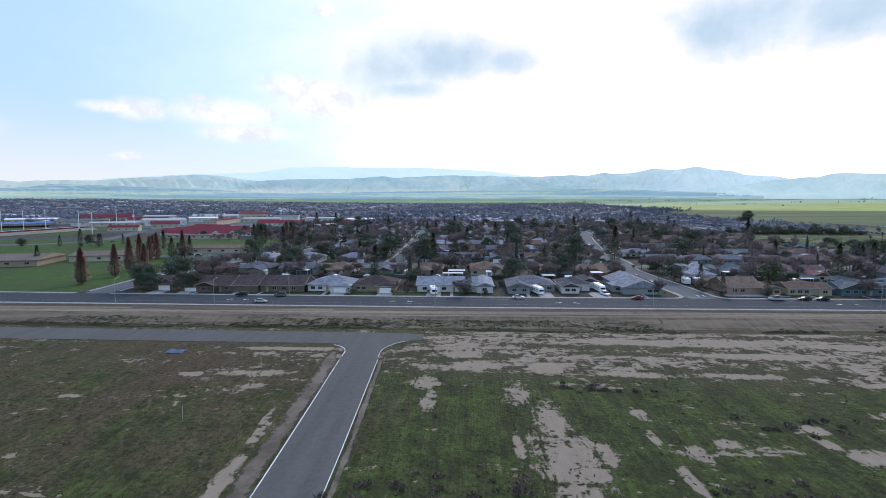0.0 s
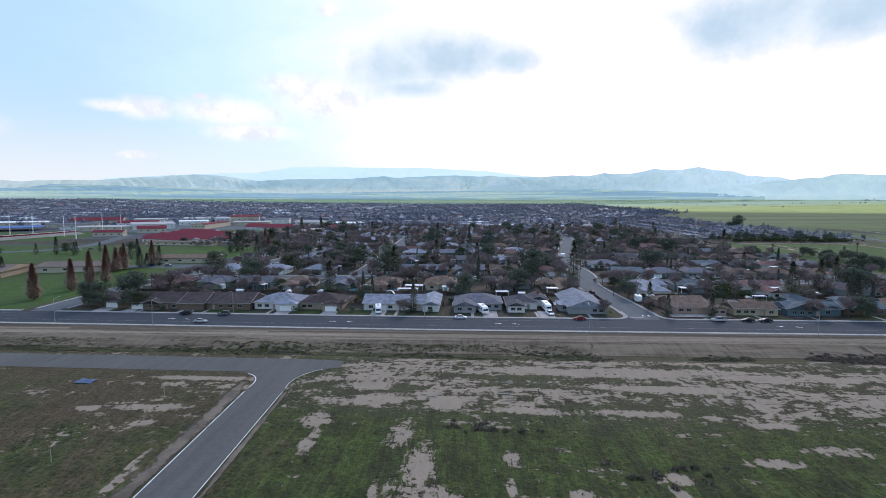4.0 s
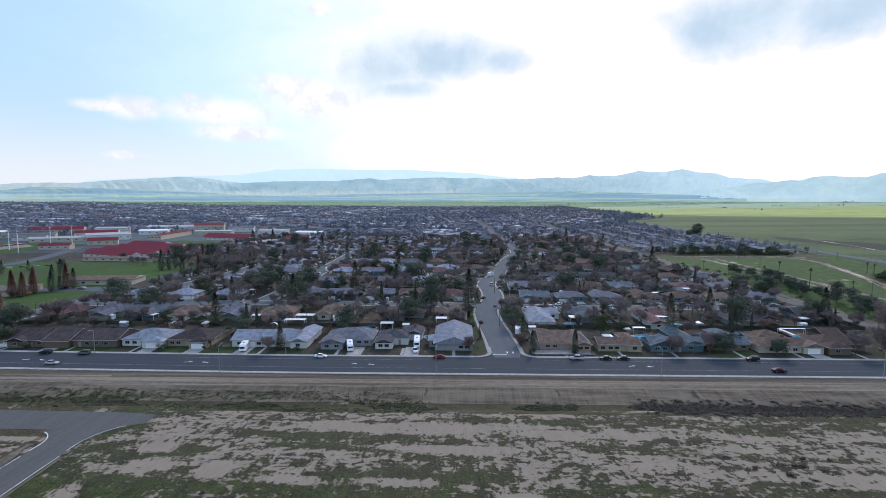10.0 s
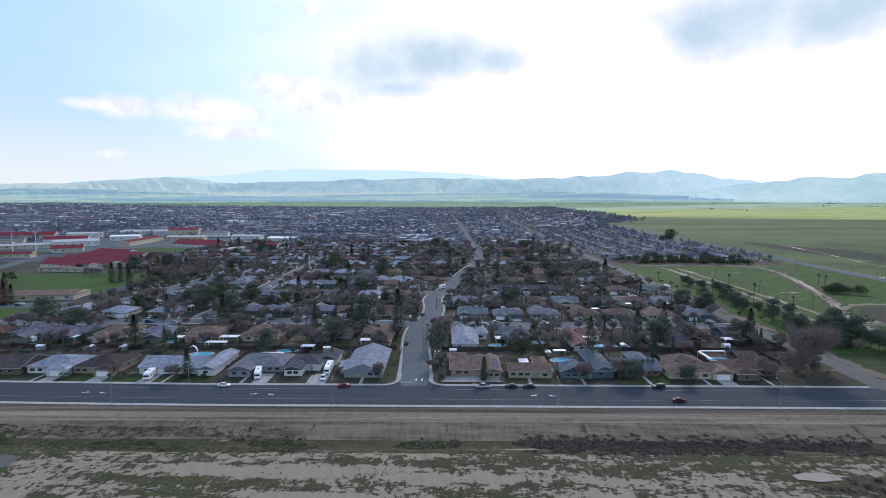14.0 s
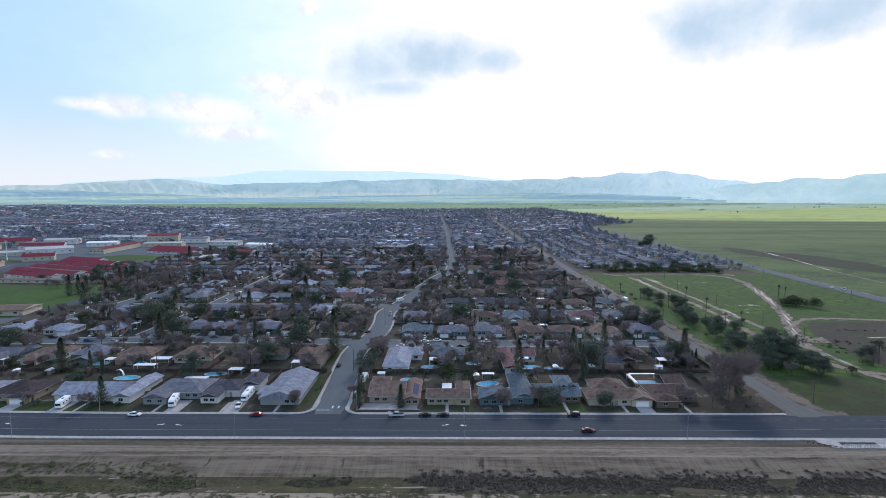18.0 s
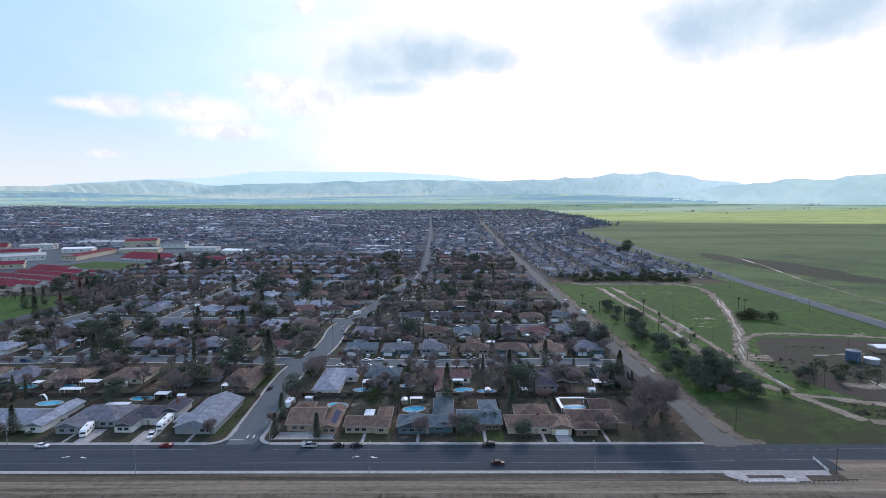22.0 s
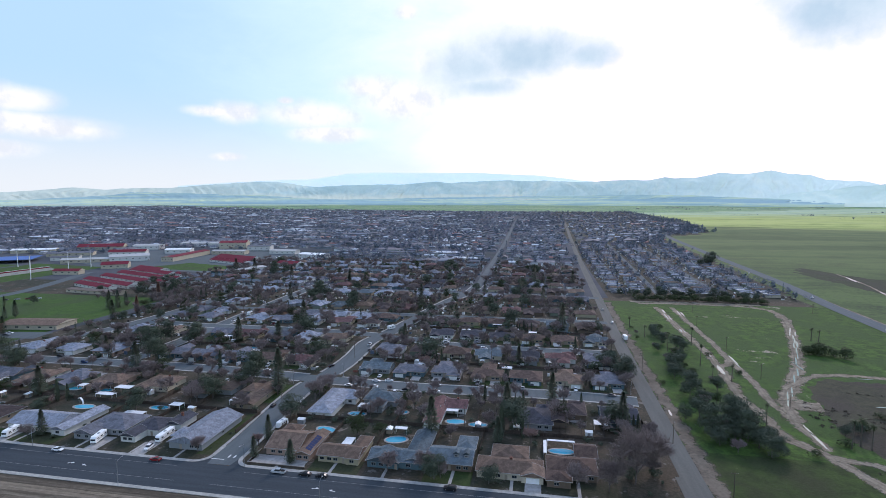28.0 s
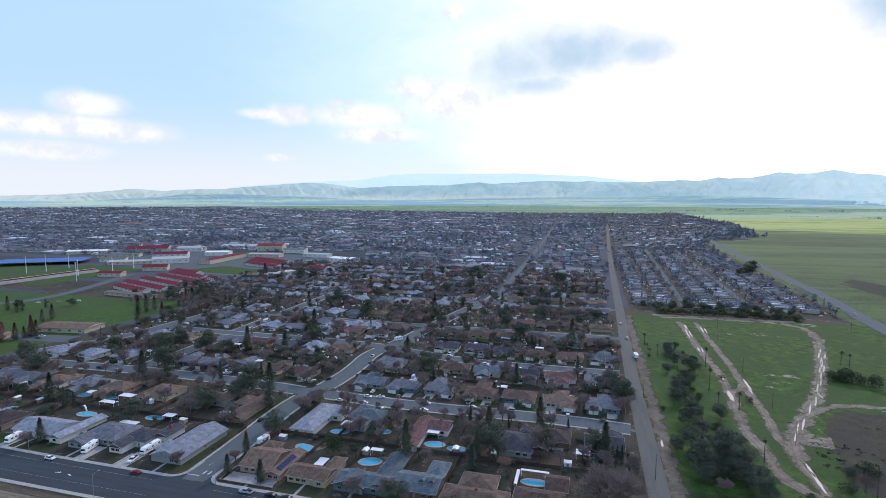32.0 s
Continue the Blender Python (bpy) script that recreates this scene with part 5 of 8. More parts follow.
while y < 3500:
    x = max(town_west(y), -1.5 * y - 60)
    while x < town_east(y):
        px, py = x + _rng.uniform(-3, 3), y + _rng.uniform(-4, 4)
        x += _rng.uniform(19, 24) * (1 + (y - 800) / 4500)
        if 286 < px < 478 and 600 < py < 1250:
            continue
        if -590 < px < -165 and 480 < py < 1000 + 0.3 * px + 100 or (py < 838 and px > -165):
            continue
        if -1000 < px < -560 and py < 830:
            continue
        belt = noise.noise((px * 0.0035, py * 0.011, 2))
        if px > 120 + 0.02 * py and py > 1900:
            belt += 0.22
        if belt > 0.2:
            GROVES.append((px, py))
            if _rng.random() < 0.75:
                continue
        if road_gap(px, py) < 9 or _rng.random() < 0.06:
            continue
        w, d = _rng.uniform(6, 8.5), _rng.uniform(4.5, 6)
        if _rng.random() < 0.3:
            w, d = d, w
        zz = height(px, py)
        big = 1.0 if _rng.random() < (0.95 if px > -250 else (0.5 if belt < -0.22 else 0.85)) else _rng.uniform(1.8, 3.4)
        w, d, e = w * big, d * big, 2.7 * big ** 0.5
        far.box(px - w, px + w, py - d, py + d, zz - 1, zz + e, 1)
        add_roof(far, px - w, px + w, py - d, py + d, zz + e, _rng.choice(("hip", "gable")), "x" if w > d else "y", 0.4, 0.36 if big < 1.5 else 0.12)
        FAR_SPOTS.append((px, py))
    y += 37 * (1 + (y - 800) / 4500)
tagged(part("far_town", far, [hazed_roof, far_wall]), "dense far rows of low houses with haze-tinted grey and brown roofs", "houses", "", "stuff")

# ---- trees ----
def branches(s, rng, height_, spread, levels=3, base=0.22, n0=6, limbs=None):
    """A trunk and forking limbs; returns the limb tips."""
    tips = []

    def grow(a, way, length, r, level):
        b = a + way * length
        s.tube(a, b, r, r * 0.62, 6 if level == 0 else 4 if level == 1 else 3, caps=False)
        if level == levels:
            tips.append(b)
            return
        for k in range(n0 if level == 0 else rng.randint(3, 4)):
            ang = 6.283 * (k + rng.random() * 0.7) / (n0 if level == 0 else 3.5)
            out = Vector((math.cos(ang), math.sin(ang), 0)) * (spread * rng.uniform(0.6, 1.25))
            d = (way * rng.uniform(0.55, 1.1) + out + Vector((0, 0, 0.28))).normalized()
            grow(a + way * length * rng.uniform(0.7, 1.0), d, length * rng.uniform(0.55, 0.8), r * 0.55, level + 1)
    grow(Vector((0, 0, -0.3)), Vector((rng.uniform(-0.06, 0.06), rng.uniform(-0.06, 0.06), 1)).normalized(), height_ * 0.36, base, 0)
    return tips


def sliver(s, p, d, length, width, rng):
    side = d.cross(Vector((rng.uniform(-1, 1), rng.uniform(-1, 1), rng.uniform(-1, 1)))).normalized() * width
    s.face([p - side, p + side, p + d * length])


def bare_tree(seed, tall, levels=3, many=14, thin=1.0, base=0.22):
    """A leafless tree: a short stem, limbs that rise and fork, and twigs all through a domed crown."""
    rng = random.Random(seed)
    trunk, crown = Shape(), Shape()
    nodes = []

    def grow(a, way, length, r, level):
        b = a + way * length
        trunk.tube(a, b, r, r * 0.6, 6 if level == 0 else 4 if level == 1 else 3, caps=False)
        if level >= levels - 1:
            nodes.append((a, b))
        if level == levels:
            return
        n = 6 if level == 0 else rng.randint(3, 4)
        for k in range(n):
            ang = 6.283 * (k + rng.random() * 0.8) / n
            out = Vector((math.cos(ang), math.sin(ang), 0)) * (rng.uniform(0.25, 1.15) if level == 0 else rng.uniform(0.4, 0.9))
            d = (way * rng.uniform(0.6, 1.1) + out + Vector((0, 0, 0.18))).normalized()
            grow(a + way * length * rng.uniform(0.55, 1.0), d, length * rng.uniform(0.6, 0.88), r * 0.55, level + 1)
    grow(Vector((0, 0, -0.3)), Vector((rng.uniform(-0.06, 0.06), rng.uniform(-0.06, 0.06), 1)).normalized(), tall * 0.27, base, 0)
    for a, b in nodes:
        for _ in range(many):
            p = a.lerp(b, rng.uniform(0.15, 1.05))
            d = ((b - a).normalized() * 0.6 + Vector((rng.gauss(0, 0.7), rng.gauss(0, 0.7), rng.gauss(0.25, 0.6)))).normalized()
            sliver(crown, p, d, rng.uniform(0.5, 1.35) * tall / 9, 0.035 * thin * tall / 9, rng)
    return trunk, crown


def clump_tree(seed, tall, wide, start=0.2, count=2300, size=0.2, lumps=12):
    """A leafy crown of many small leaf clumps gathered on uneven lobes."""
    rng = random.Random(seed)
    trunk, crown = Shape(), Shape()
    branches(trunk, rng, tall * 0.9, 0.5, 2, 0.26, 5)
    lobes = []
    for _ in range(lumps):
        a, u = rng.uniform(0, 6.283), rng.random()
        r = wide * 0.5 * rng.uniform(0.15, 0.75)
        lobes.append((Vector((math.cos(a) * r, math.sin(a) * r, tall * (start + 0.12 + (0.8 - start) * u))), wide * rng.uniform(0.2, 0.34), tall * rng.uniform(0.1, 0.18)))
    for _ in range(count):
        c, rw, rh = rng.choice(lobes)
        d = Vector((rng.gauss(0, 1), rng.gauss(0, 1), rng.gauss(0.1, 1))).normalized()
        p = c + Vector((d.x * rw, d.y * rw, d.z * rh)) * rng.uniform(0.7, 1.12)
        u = d.cross(Vector((rng.uniform(-1, 1), rng.uniform(-1, 1), rng.uniform(-1, 1)))).normalized()
        v = (d.cross(u) + d * rng.uniform(-0.6, 0.6)).normalized()
        k = size * rng.uniform(0.6, 1.4) * tall / 8
        crown.face([p - u * k, p - v * k * 0.8, p + u * k, p + v * k * 1.1])
    return trunk, crown


def spire_tree(seed, tall, wide, count=520, low=0.06, droop=-0.25, ragged=0.3, size=0.3):
    """A conifer: whorls of sprays along a straight stem, narrowing to the tip."""
    rng = random.Random(seed)
    trunk, crown = Shape(), Shape()
    trunk.tube((0, 0, -0.3), (0, 0, tall * 0.97), 0.2 * tall / 10, 0.02, 6, caps=False)
    for i in range(count):
        u = (i + rng.random()) / count
        z = tall * (low + (1 - low) * u)
        r = wide * 0.5 * (1 - u) ** 0.75 * rng.uniform(1 - ragged, 1 + ragged) * (0.35 + 0.65 * min(1, u * 7)) + 0.05
        a = rng.uniform(0, 6.283)
        d = Vector((math.cos(a), math.sin(a), droop + 0.5 * u)).normalized()
        p = Vector((0, 0, z)) + Vector((math.cos(a), math.sin(a), 0)) * r * rng.uniform(0.3, 0.9)
        v = Vector((-math.sin(a), math.cos(a), rng.uniform(-0.5, 0.5)))
        k = size * rng.uniform(0.7, 1.3) * tall / 9
        crown.face([p - v * k * 0.7, p + d * k * 1.5, p + v * k * 0.7, p - d * k * 0.5])
    return trunk, crown


def column_tree(seed, tall, wide, count=420):
    """A cypress: a tight column of upright sprays."""
    rng = random.Random(seed)
    trunk, crown = Shape(), Shape()
    trunk.tube((0, 0, -0.3), (0, 0, tall * 0.9), 0.15, 0.03, 5, caps=False)
    for i in range(count):
        u = (i + rng.random()) / count
        r = wide * 0.5 * min(1.0, 0.5 + u * 3) * (1 - max(0, u - 0.35) / 0.65) ** 0.6 * rng.uniform(0.75, 1.12)
        a = rng.uniform(0, 6.283)
        p = Vector((math.cos(a) * r, math.sin(a) * r, tall * (0.03 + 0.93 * u)))
        d = Vector((math.cos(a) * 0.35, math.sin(a) * 0.35, 1)).normalized()
        v = Vector((-math.sin(a), math.cos(a), 0))
        k = 0.3 * tall / 9
        crown.face([p - v * k * 0.6, p + d * k * 1.6, p + v * k * 0.6, p - d * k * 0.6])
    return trunk, crown


def palm_tree(seed, tall):
    rng = random.Random(seed)
    trunk, crown = Shape(), Shape()
    lean = Vector((rng.uniform(-0.05, 0.05), rng.uniform(-0.05, 0.05), 1)) * tall
    for i in range(5):
        trunk.tube(lean * (i / 5) - Vector((0, 0, 0.2)), lean * ((i + 1) / 5), 0.34 - 0.03 * i, 0.31 - 0.03 * i, 7, caps=False)
    for i in range(46):
        a, up = rng.uniform(0, 6.283), rng.uniform(-1.0, 0.95)
        d = Vector((math.cos(a), math.sin(a), up)).normalized()
        p, side = lean.copy(), Vector((-math.sin(a), math.cos(a), 0)) * 0.32
        last = p
        for k in range(4):
            q = last + d * 0.62
            wdt = side * (1.0 - k * 0.22)
            wdt2 = side * (0.78 - k * 0.25)
            crown.face([last - wdt, last + wdt, q + wdt2, q - wdt2])
            last, d = q, (d + Vector((0, 0, -0.28))).normalized()
    return trunk, crown


def shrub(seed, tall, wide, count=420):
    rng = random.Random(seed)
    trunk, crown = Shape(), Shape()
    branches(trunk, rng, tall * 0.8, 0.9, 1, 0.07, 5)
    lobes = [(Vector((rng.uniform(-0.3, 0.3) * wide, rng.uniform(-0.3, 0.3) * wide, tall * rng.uniform(0.35, 0.6))), wide * rng.uniform(0.2, 0.32), tall * rng.uniform(0.25, 0.38)) for _ in range(6)]
    for _ in range(count):
        c, rw, rh = rng.choice(lobes)
        d = Vector((rng.gauss(0, 1), rng.gauss(0, 1), rng.gauss(0.2, 1))).normalized()
        p = c + Vector((d.x * rw, d.y * rw, d.z * rh)) * rng.uniform(0.75, 1.1)
        u = d.cross(Vector((rng.uniform(-1, 1), rng.uniform(-1, 1), 0.3))).normalized()
        v = d.cross(u)
        k = 0.125 * rng.uniform(0.6, 1.4) * (wide / 3) ** 0.5
        crown.face([p - u * k, p - v * k, p + u * k, p + v * k])
    return trunk, crown


TREES = {}
GROVE = random.Random(21)
TREE_KINDS = {
    "bare": ("bare_tree", "leafless grey-brown street tree with fine twigs", "tree", bark, twigs, lambda i: bare_tree(100 + i, 7.5 + i, 3, 34, 1.0, 0.17), 4),
    "red_bare": ("bare_tree", "leafless tree with reddish-brown twigs", "tree", bark, red_twigs, lambda i: bare_tree(140 + i, 7 + i, 3, 34, 1.0, 0.17), 2),
    "great_bare": ("bare_tree", "great spreading leafless tree with dense grey-brown twigs", "tree", bark, tree_twigs, lambda i: bare_tree(160 + i, 15.0, 4, 26, 0.55, 0.17), 1),
    "oak": ("evergreen_tree", "dark green broad-crowned evergreen tree", "tree", bark, leaves_dark, lambda i: clump_tree(200 + i, 8 + 1.2 * i, 8 + i, 0.14, 4200, 0.145, 18), 4),
    "olive": ("evergreen_tree", "olive-green rounded garden tree", "tree", bark, leaves_olive, lambda i: clump_tree(240 + i, 5.5 + i, 6 + 0.5 * i, 0.18, 3000, 0.15, 14), 3),
    "pine": ("conifer", "dark green conifer with a narrow ragged crown", "tree", bark, leaves_dark, lambda i: spire_tree(300 + i, 10 + 2.5 * i, 5.2 + 0.6 * i, 1500, 0.05, -0.2, 0.4, 0.24), 3),
    "rust": ("conifer", "tall rust-brown cone-shaped conifer", "tree", bark, leaves_rust, lambda i: spire_tree(340 + i, 13 + 1.5 * i, 6.4, 4200, 0.05, -0.1, 0.4, 0.2), 3),
    "cypress": ("cypress", "slim dark green column cypress", "tree", bark, leaves_dark, lambda i: column_tree(380 + i, 9 + 2 * i, 1.9 + 0.2 * i), 3),
    "palm": ("palm_tree", "tall fan palm with a bare brown trunk", "tree", palm_bark, leaves_olive, lambda i: palm_tree(400 + i, 9 + 2.5 * i), 3),
    "shrub": ("shrub", "dark green garden shrub", "shrub", bark, leaves_dark, lambda i: shrub(440 + i, 1.8 + 0.5 * i, 2.6 + 0.6 * i), 3),
    "brush": ("shrub", "dull olive bush in the open field", "shrub", bark, leaves_olive, lambda i: shrub(460 + i, 2.4 + 0.7 * i, 4.5 + i), 3),
}


def tree(kind, x, y, size=1.0, which=None, z=0.0):
    name, label, cat, bk, lf, make, n = TREE_KINDS[kind]
    i = GROVE.randrange(n) if which is None else which
    m = pose(x, y, z, 0, 0, GROVE.uniform(0, 360)) @ Matrix.Diagonal((size, size, size * GROVE.uniform(0.9, 1.1), 1))
    if (kind, i) not in TREES:
        t, c = make(i)
        TREES[kind, i] = (t.mesh("trunk", bk, True), c.mesh("crown", lf))
    tm, cm = TREES[kind, i]
    ob = new(name)
    ob.matrix_world = m
    tagged(ob, label, cat, "trees of the neighbourhood")
    part("trunk", tm, None, ob)
    part("crown", cm, None, ob)
    return ob


# trees that stand out
for x, y, k, s in (
        (249, 216, "great_bare", 2.0), (239, 209, "great_bare", 1.2), (257, 226, "great_bare", 1.4), (256, 224, "bare", 1.5), (228, 209, "bare", 1.3),
        (103.5, 209.7, "pine", 0.85), (101.5, 224.8, "pine", 0.85), (119.8, 208.1, "pine", 0.85), (177, 206.5, "oak", 0.95), (197, 207, "oak", 0.75), (78.7, 209.8, "bare", 1.2), (2.8, 211, "pine", 0.9), (-22, 311, "oak", 1.45), (9.5, 210, "shrub", 1.1),
        (-21, 232, "oak", 1.0), (-24, 244, "cypress", 0.9), (-20, 246, "cypress", 0.8), (-27, 212, "bare", 0.7), (-22, 210, "shrub", 1.2),
        (-129, 213, "oak", 0.85), (-136, 216, "oak", 0.9), (-139, 226, "oak", 0.95), (-116, 213, "oak", 0.75), (-112, 214, "olive", 1.0), (-132, 236, "oak", 1.0),
        (257, 346, "oak", 1.25), (262, 334, "oak", 0.9), (100, 276, "olive", 0.95), (104, 279, "olive", 0.8), (224, 268, "olive", 1.1),
        (-48, 338, "oak", 1.5), (-34, 330, "oak", 1.0), (-47, 352, "oak", 1.2), (468, 884, "oak", 2.0), (476, 892, "oak", 1.7), (455, 880, "oak", 1.2)):
    tree(k, x, y, s)
for x, y in ((252, 262), (254, 262), (256, 263), (258, 263), (252.5, 268), (207, 283), (208, 245), (188, 283), (235, 283), (152, 340), (155, 341), (158, 340), (200, 430), (203, 431), (206, 430), (209, 431)):
    tree("cypress", x, y, 0.75)
for x, y in ((-36, 288), (-6, 289), (-3, 291.7), (0.5, 293), (7.5, 292), (94.5, 290.5), (118, 290), (122, 290.5), (126, 290)):
    tree("bare", x, y, 0.5)
# rust-brown conifers round the school field
for x, y in ((-171, 229), (-171, 252), (-177, 273), (-172, 278), (-200, 319), (-195, 321), (-197, 332), (-203, 338), (-190, 351)):
    tree("rust", x, y, GROVE.uniform(0.95, 1.15))
for x, y in ((-191, 339), (-190, 345), (-185, 351), (-311, 418), (-297, 422), (-177, 443), (-174, 450), (-174, 460), (-141, 435), (-166, 484), (-166, 494), (-164, 501), (-174, 521), (-174, 534), (-231, 391), (-232, 401), (-293, 414)):
    tree("pine" if GROVE.random() < 0.92 else "rust", x, y, GROVE.uniform(1.0, 1.2))
for x, y in ((-330, 420), (-310, 428), (-290, 440), (-270, 452), (-345, 400), (-360, 395), (-395, 400), (-250, 300), (-260, 520), (-212, 590), (-225, 585), (-240, 578)):
    tree("oak" if GROVE.random() < 0.5 else "pine", x, y, GROVE.uniform(0.7, 1.0))
# thicket and palms on the open land to the east
for x, y, s in ((293, 266, 1.2), (300, 271, 1.25), (297, 260, 1.1), (305, 268, 1.1), (288, 262, 1.1), (308, 254, 0.95), (282, 279, 0.9), (294, 248, 1.0), (289, 254, 1.0), (302, 260, 1.1), (292, 310, 1.0), (294, 352, 0.95), (291, 338, 0.9), (302, 385, 1.0), (289, 282, 1.1), (307, 272, 1.0), (298, 267, 1.05), (304, 254, 0.9), (309, 248, 0.7), (291, 262, 0.95), (296, 300, 0.85), (294, 284, 0.9), (298, 318, 0.7), (297, 332, 0.75), (296, 345, 0.7), (299, 362, 0.85), (303, 372, 0.9), (308, 403, 1.0), (300, 412, 0.9), (304, 425, 0.95), (299, 440, 0.85), (310, 395, 0.8), (345, 272, 0.7), (360, 266, 0.6), (352, 276, 0.6), (372, 268, 0.6)):
    tree("oak" if GROVE.random() < 0.8 else "bare", x, y, s)
tree("oak", 262.0, 329.4, 1.15)
for x, y, s in ((316, 278, 0.7), (341, 260, 0.95), (346, 263, 1.0), (348.5, 260, 0.9), (375, 261.6, 0.8), (312, 364, 0.9), (319, 410, 0.9), (311, 337, 0.8), (321, 337, 0.85), (292, 430, 0.9), (408, 440, 0.95), (412, 438, 0.95), (300, 395, 0.8), (286, 460, 0.9)):
    tree("palm", x, y, s)
for x, y, s in ((387, 402, 2.0), (391, 404, 2.3), (395, 405, 2.3), (399, 403, 2.4), (403, 399, 2.3), (407, 394, 2.1), (394, 400, 2.0), (330, 352, 0.9), (324, 388, 1.0), (356, 280, 1.4), (366, 276, 1.3), (376, 284, 1.5), (386, 278, 1.4), (394, 272, 1.3), (340, 262, 1.2), (322, 250, 1.1), (390, 296, 1.0), (372, 296, 1.2)):
    tree("brush", x, y, s)
for i in range(30):
    v = i / 29
    tree(("oak", "brush", "bare", "olive", "brush")[i % 5], 302 - 6 * v + GROVE.gauss(0, 7), 250 + 205 * v + GROVE.uniform(-4, 4), GROVE.uniform(0.55, 0.95))
# hedge row that closes the paddock
for i in range(26):
    tree("brush", 313 + i * 4.7 + GROVE.uniform(-1, 1), 578 + GROVE.uniform(-1, 1), GROVE.uniform(1.9, 2.3))
for i in range(22):
    tree("oak", 298 + (i * 61 % 138) + GROVE.uniform(-2, 2), 596 + GROVE.uniform(-6, 9), GROVE.uniform(0.6, 1.05))
# garden and street trees
MIX = ["bare"] * 7 + ["red_bare"] * 3 + ["oak"] * 4 + ["olive"] * 4 + ["pine"] * 3 + ["cypress"] + ["shrub"] * 2
count = 0
while count < 340:
    y = 206 + 610 * GROVE.random() ** 1.25
    x = GROVE.uniform(-140 if y < 480 else -220, 262)
    if y < 206 + bend(x) + 1 or taken(x, y, 0.2) or road_gap(x, y) < 1.2:
        continue
    k = GROVE.choice(MIX)
    if y < 214 and k in ("oak", "pine"):
        k = "shrub"
    tree(k, x, y, GROVE.uniform(0.8, 1.4) if "bare" in k else GROVE.uniform(0.85, 1.5))
    count += 1

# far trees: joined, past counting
# foliage and twigs lightened and blued here, haze mixed into the base colour
hazed_leaf, _t, _b = material("hazed_foliage")
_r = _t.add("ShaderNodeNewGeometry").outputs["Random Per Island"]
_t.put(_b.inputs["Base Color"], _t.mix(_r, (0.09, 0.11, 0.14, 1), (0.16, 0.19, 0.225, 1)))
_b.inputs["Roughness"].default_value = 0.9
hazed_twig, _t, _b = material("hazed_twigs")
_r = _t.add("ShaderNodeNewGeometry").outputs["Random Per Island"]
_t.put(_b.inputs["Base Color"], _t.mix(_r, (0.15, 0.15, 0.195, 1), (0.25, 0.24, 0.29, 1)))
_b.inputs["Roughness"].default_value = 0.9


def far_shapes(counts, grown):
    """A few light tree shapes as arrays of loose leaf faces."""
    out = []
    for k in range(8):
        rng = random.Random(700 + k)
        pts = []
        kind = k % 4
        lobes = [(Vector((rng.uniform(-1.9, 1.9), rng.uniform(-1.9, 1.9), rng.uniform(2.6, 6.2))), rng.uniform(1.5, 2.5)) for _ in range(5)]
        for i in range(counts[kind]):
            d = Vector((rng.gauss(0, 1), rng.gauss(0, 1), rng.gauss(0.1, 1))).normalized()
            if kind < 2:
                c, r = lobes[i % 5]
                p, s = c + d * r, 0.72 if kind == 0 else 0.42
            elif kind == 2:
                u = rng.random()
                p, s = Vector((d.x * 1.0 * (1.15 - u), d.y * 1.0 * (1.15 - u), 0.6 + 10 * u)), 0.7
            else:
                u = rng.random()
                p, s = Vector((d.x * 2.6 * (1.1 - u), d.y * 2.6 * (1.1 - u), 1.2 + 10 * u)), 0.9
            u = Vector((rng.uniform(-1, 1), rng.uniform(-1, 1), rng.uniform(-1, 1))).normalized()
            v = d.cross(u).normalized()
            s *= grown
            pts.append([p - u * s, p + v * s, p + u * s, p - v * s])
        out.append((np.array(pts, dtype=float), kind))
    return out


FAR_SHAPES = {False: far_shapes((60, 54, 34, 38), 1.0), True: far_shapes((24, 22, 12, 14), 1.4)}
_rng = random.Random(31)
bag = {"leaf": [], "twig": []}


def far_tree(x, y, k=None, s=None):
    arr, kind = FAR_SHAPES[y > 1350][_rng.randrange(8) if k is None else k]
    a = _rng.uniform(0, 6.283)
    rot_ = np.array([[math.cos(a), -math.sin(a), 0], [math.sin(a), math.cos(a), 0], [0, 0, 1]])
    s = _rng.uniform(0.8, 1.5) if s is None else s
    bag["twig" if kind == 1 else "leaf"].append((arr * s) @ rot_.T + np.array([x, y, height(x, y)]))


for px, py in FAR_SPOTS:
    for _ in range(3 if py < 1900 else 2):
        q = (px + _rng.uniform(-13, 13), py + _rng.choice((-1, 1)) * _rng.uniform(7, 18))
        if road_gap(*q) > 0.5:
            far_tree(*q, _rng.choice((1, 5, 1, 5, 1, 5, 1, 5, 0, 4, 0, 4, 2)))
for px, py in GROVES:
    for _ in range(4):
        q = (px + _rng.uniform(-13, 13), py + _rng.uniform(-20, 20))
        if road_gap(*q) > 0.5:
            far_tree(*q, _rng.choice((1, 5, 1, 0, 4)), _rng.uniform(1.0, 1.6))
for _ in range(900):
    y = _rng.uniform(2800, 3500)
    far_tree(_rng.uniform(-900, 740), y, _rng.choice((0, 4, 1, 5, 5)), _rng.uniform(0.8, 1.3))
for _ in range(520):
    y = _rng.uniform(1250, 3450)
    far_tree(town_east(y) - abs(_rng.gauss(0, 45)) + 6, y, _rng.choice((0, 4, 3, 1, 5, 2)), _rng.uniform(0.9, 1.6))
for _ in range(110):
    far_tree(_rng.uniform(545, 735), 1700 + _rng.gauss(0, 16) + 0.9 * _rng.uniform(0, 60), _rng.choice((0, 4, 3)), _rng.uniform(0.9, 1.5))
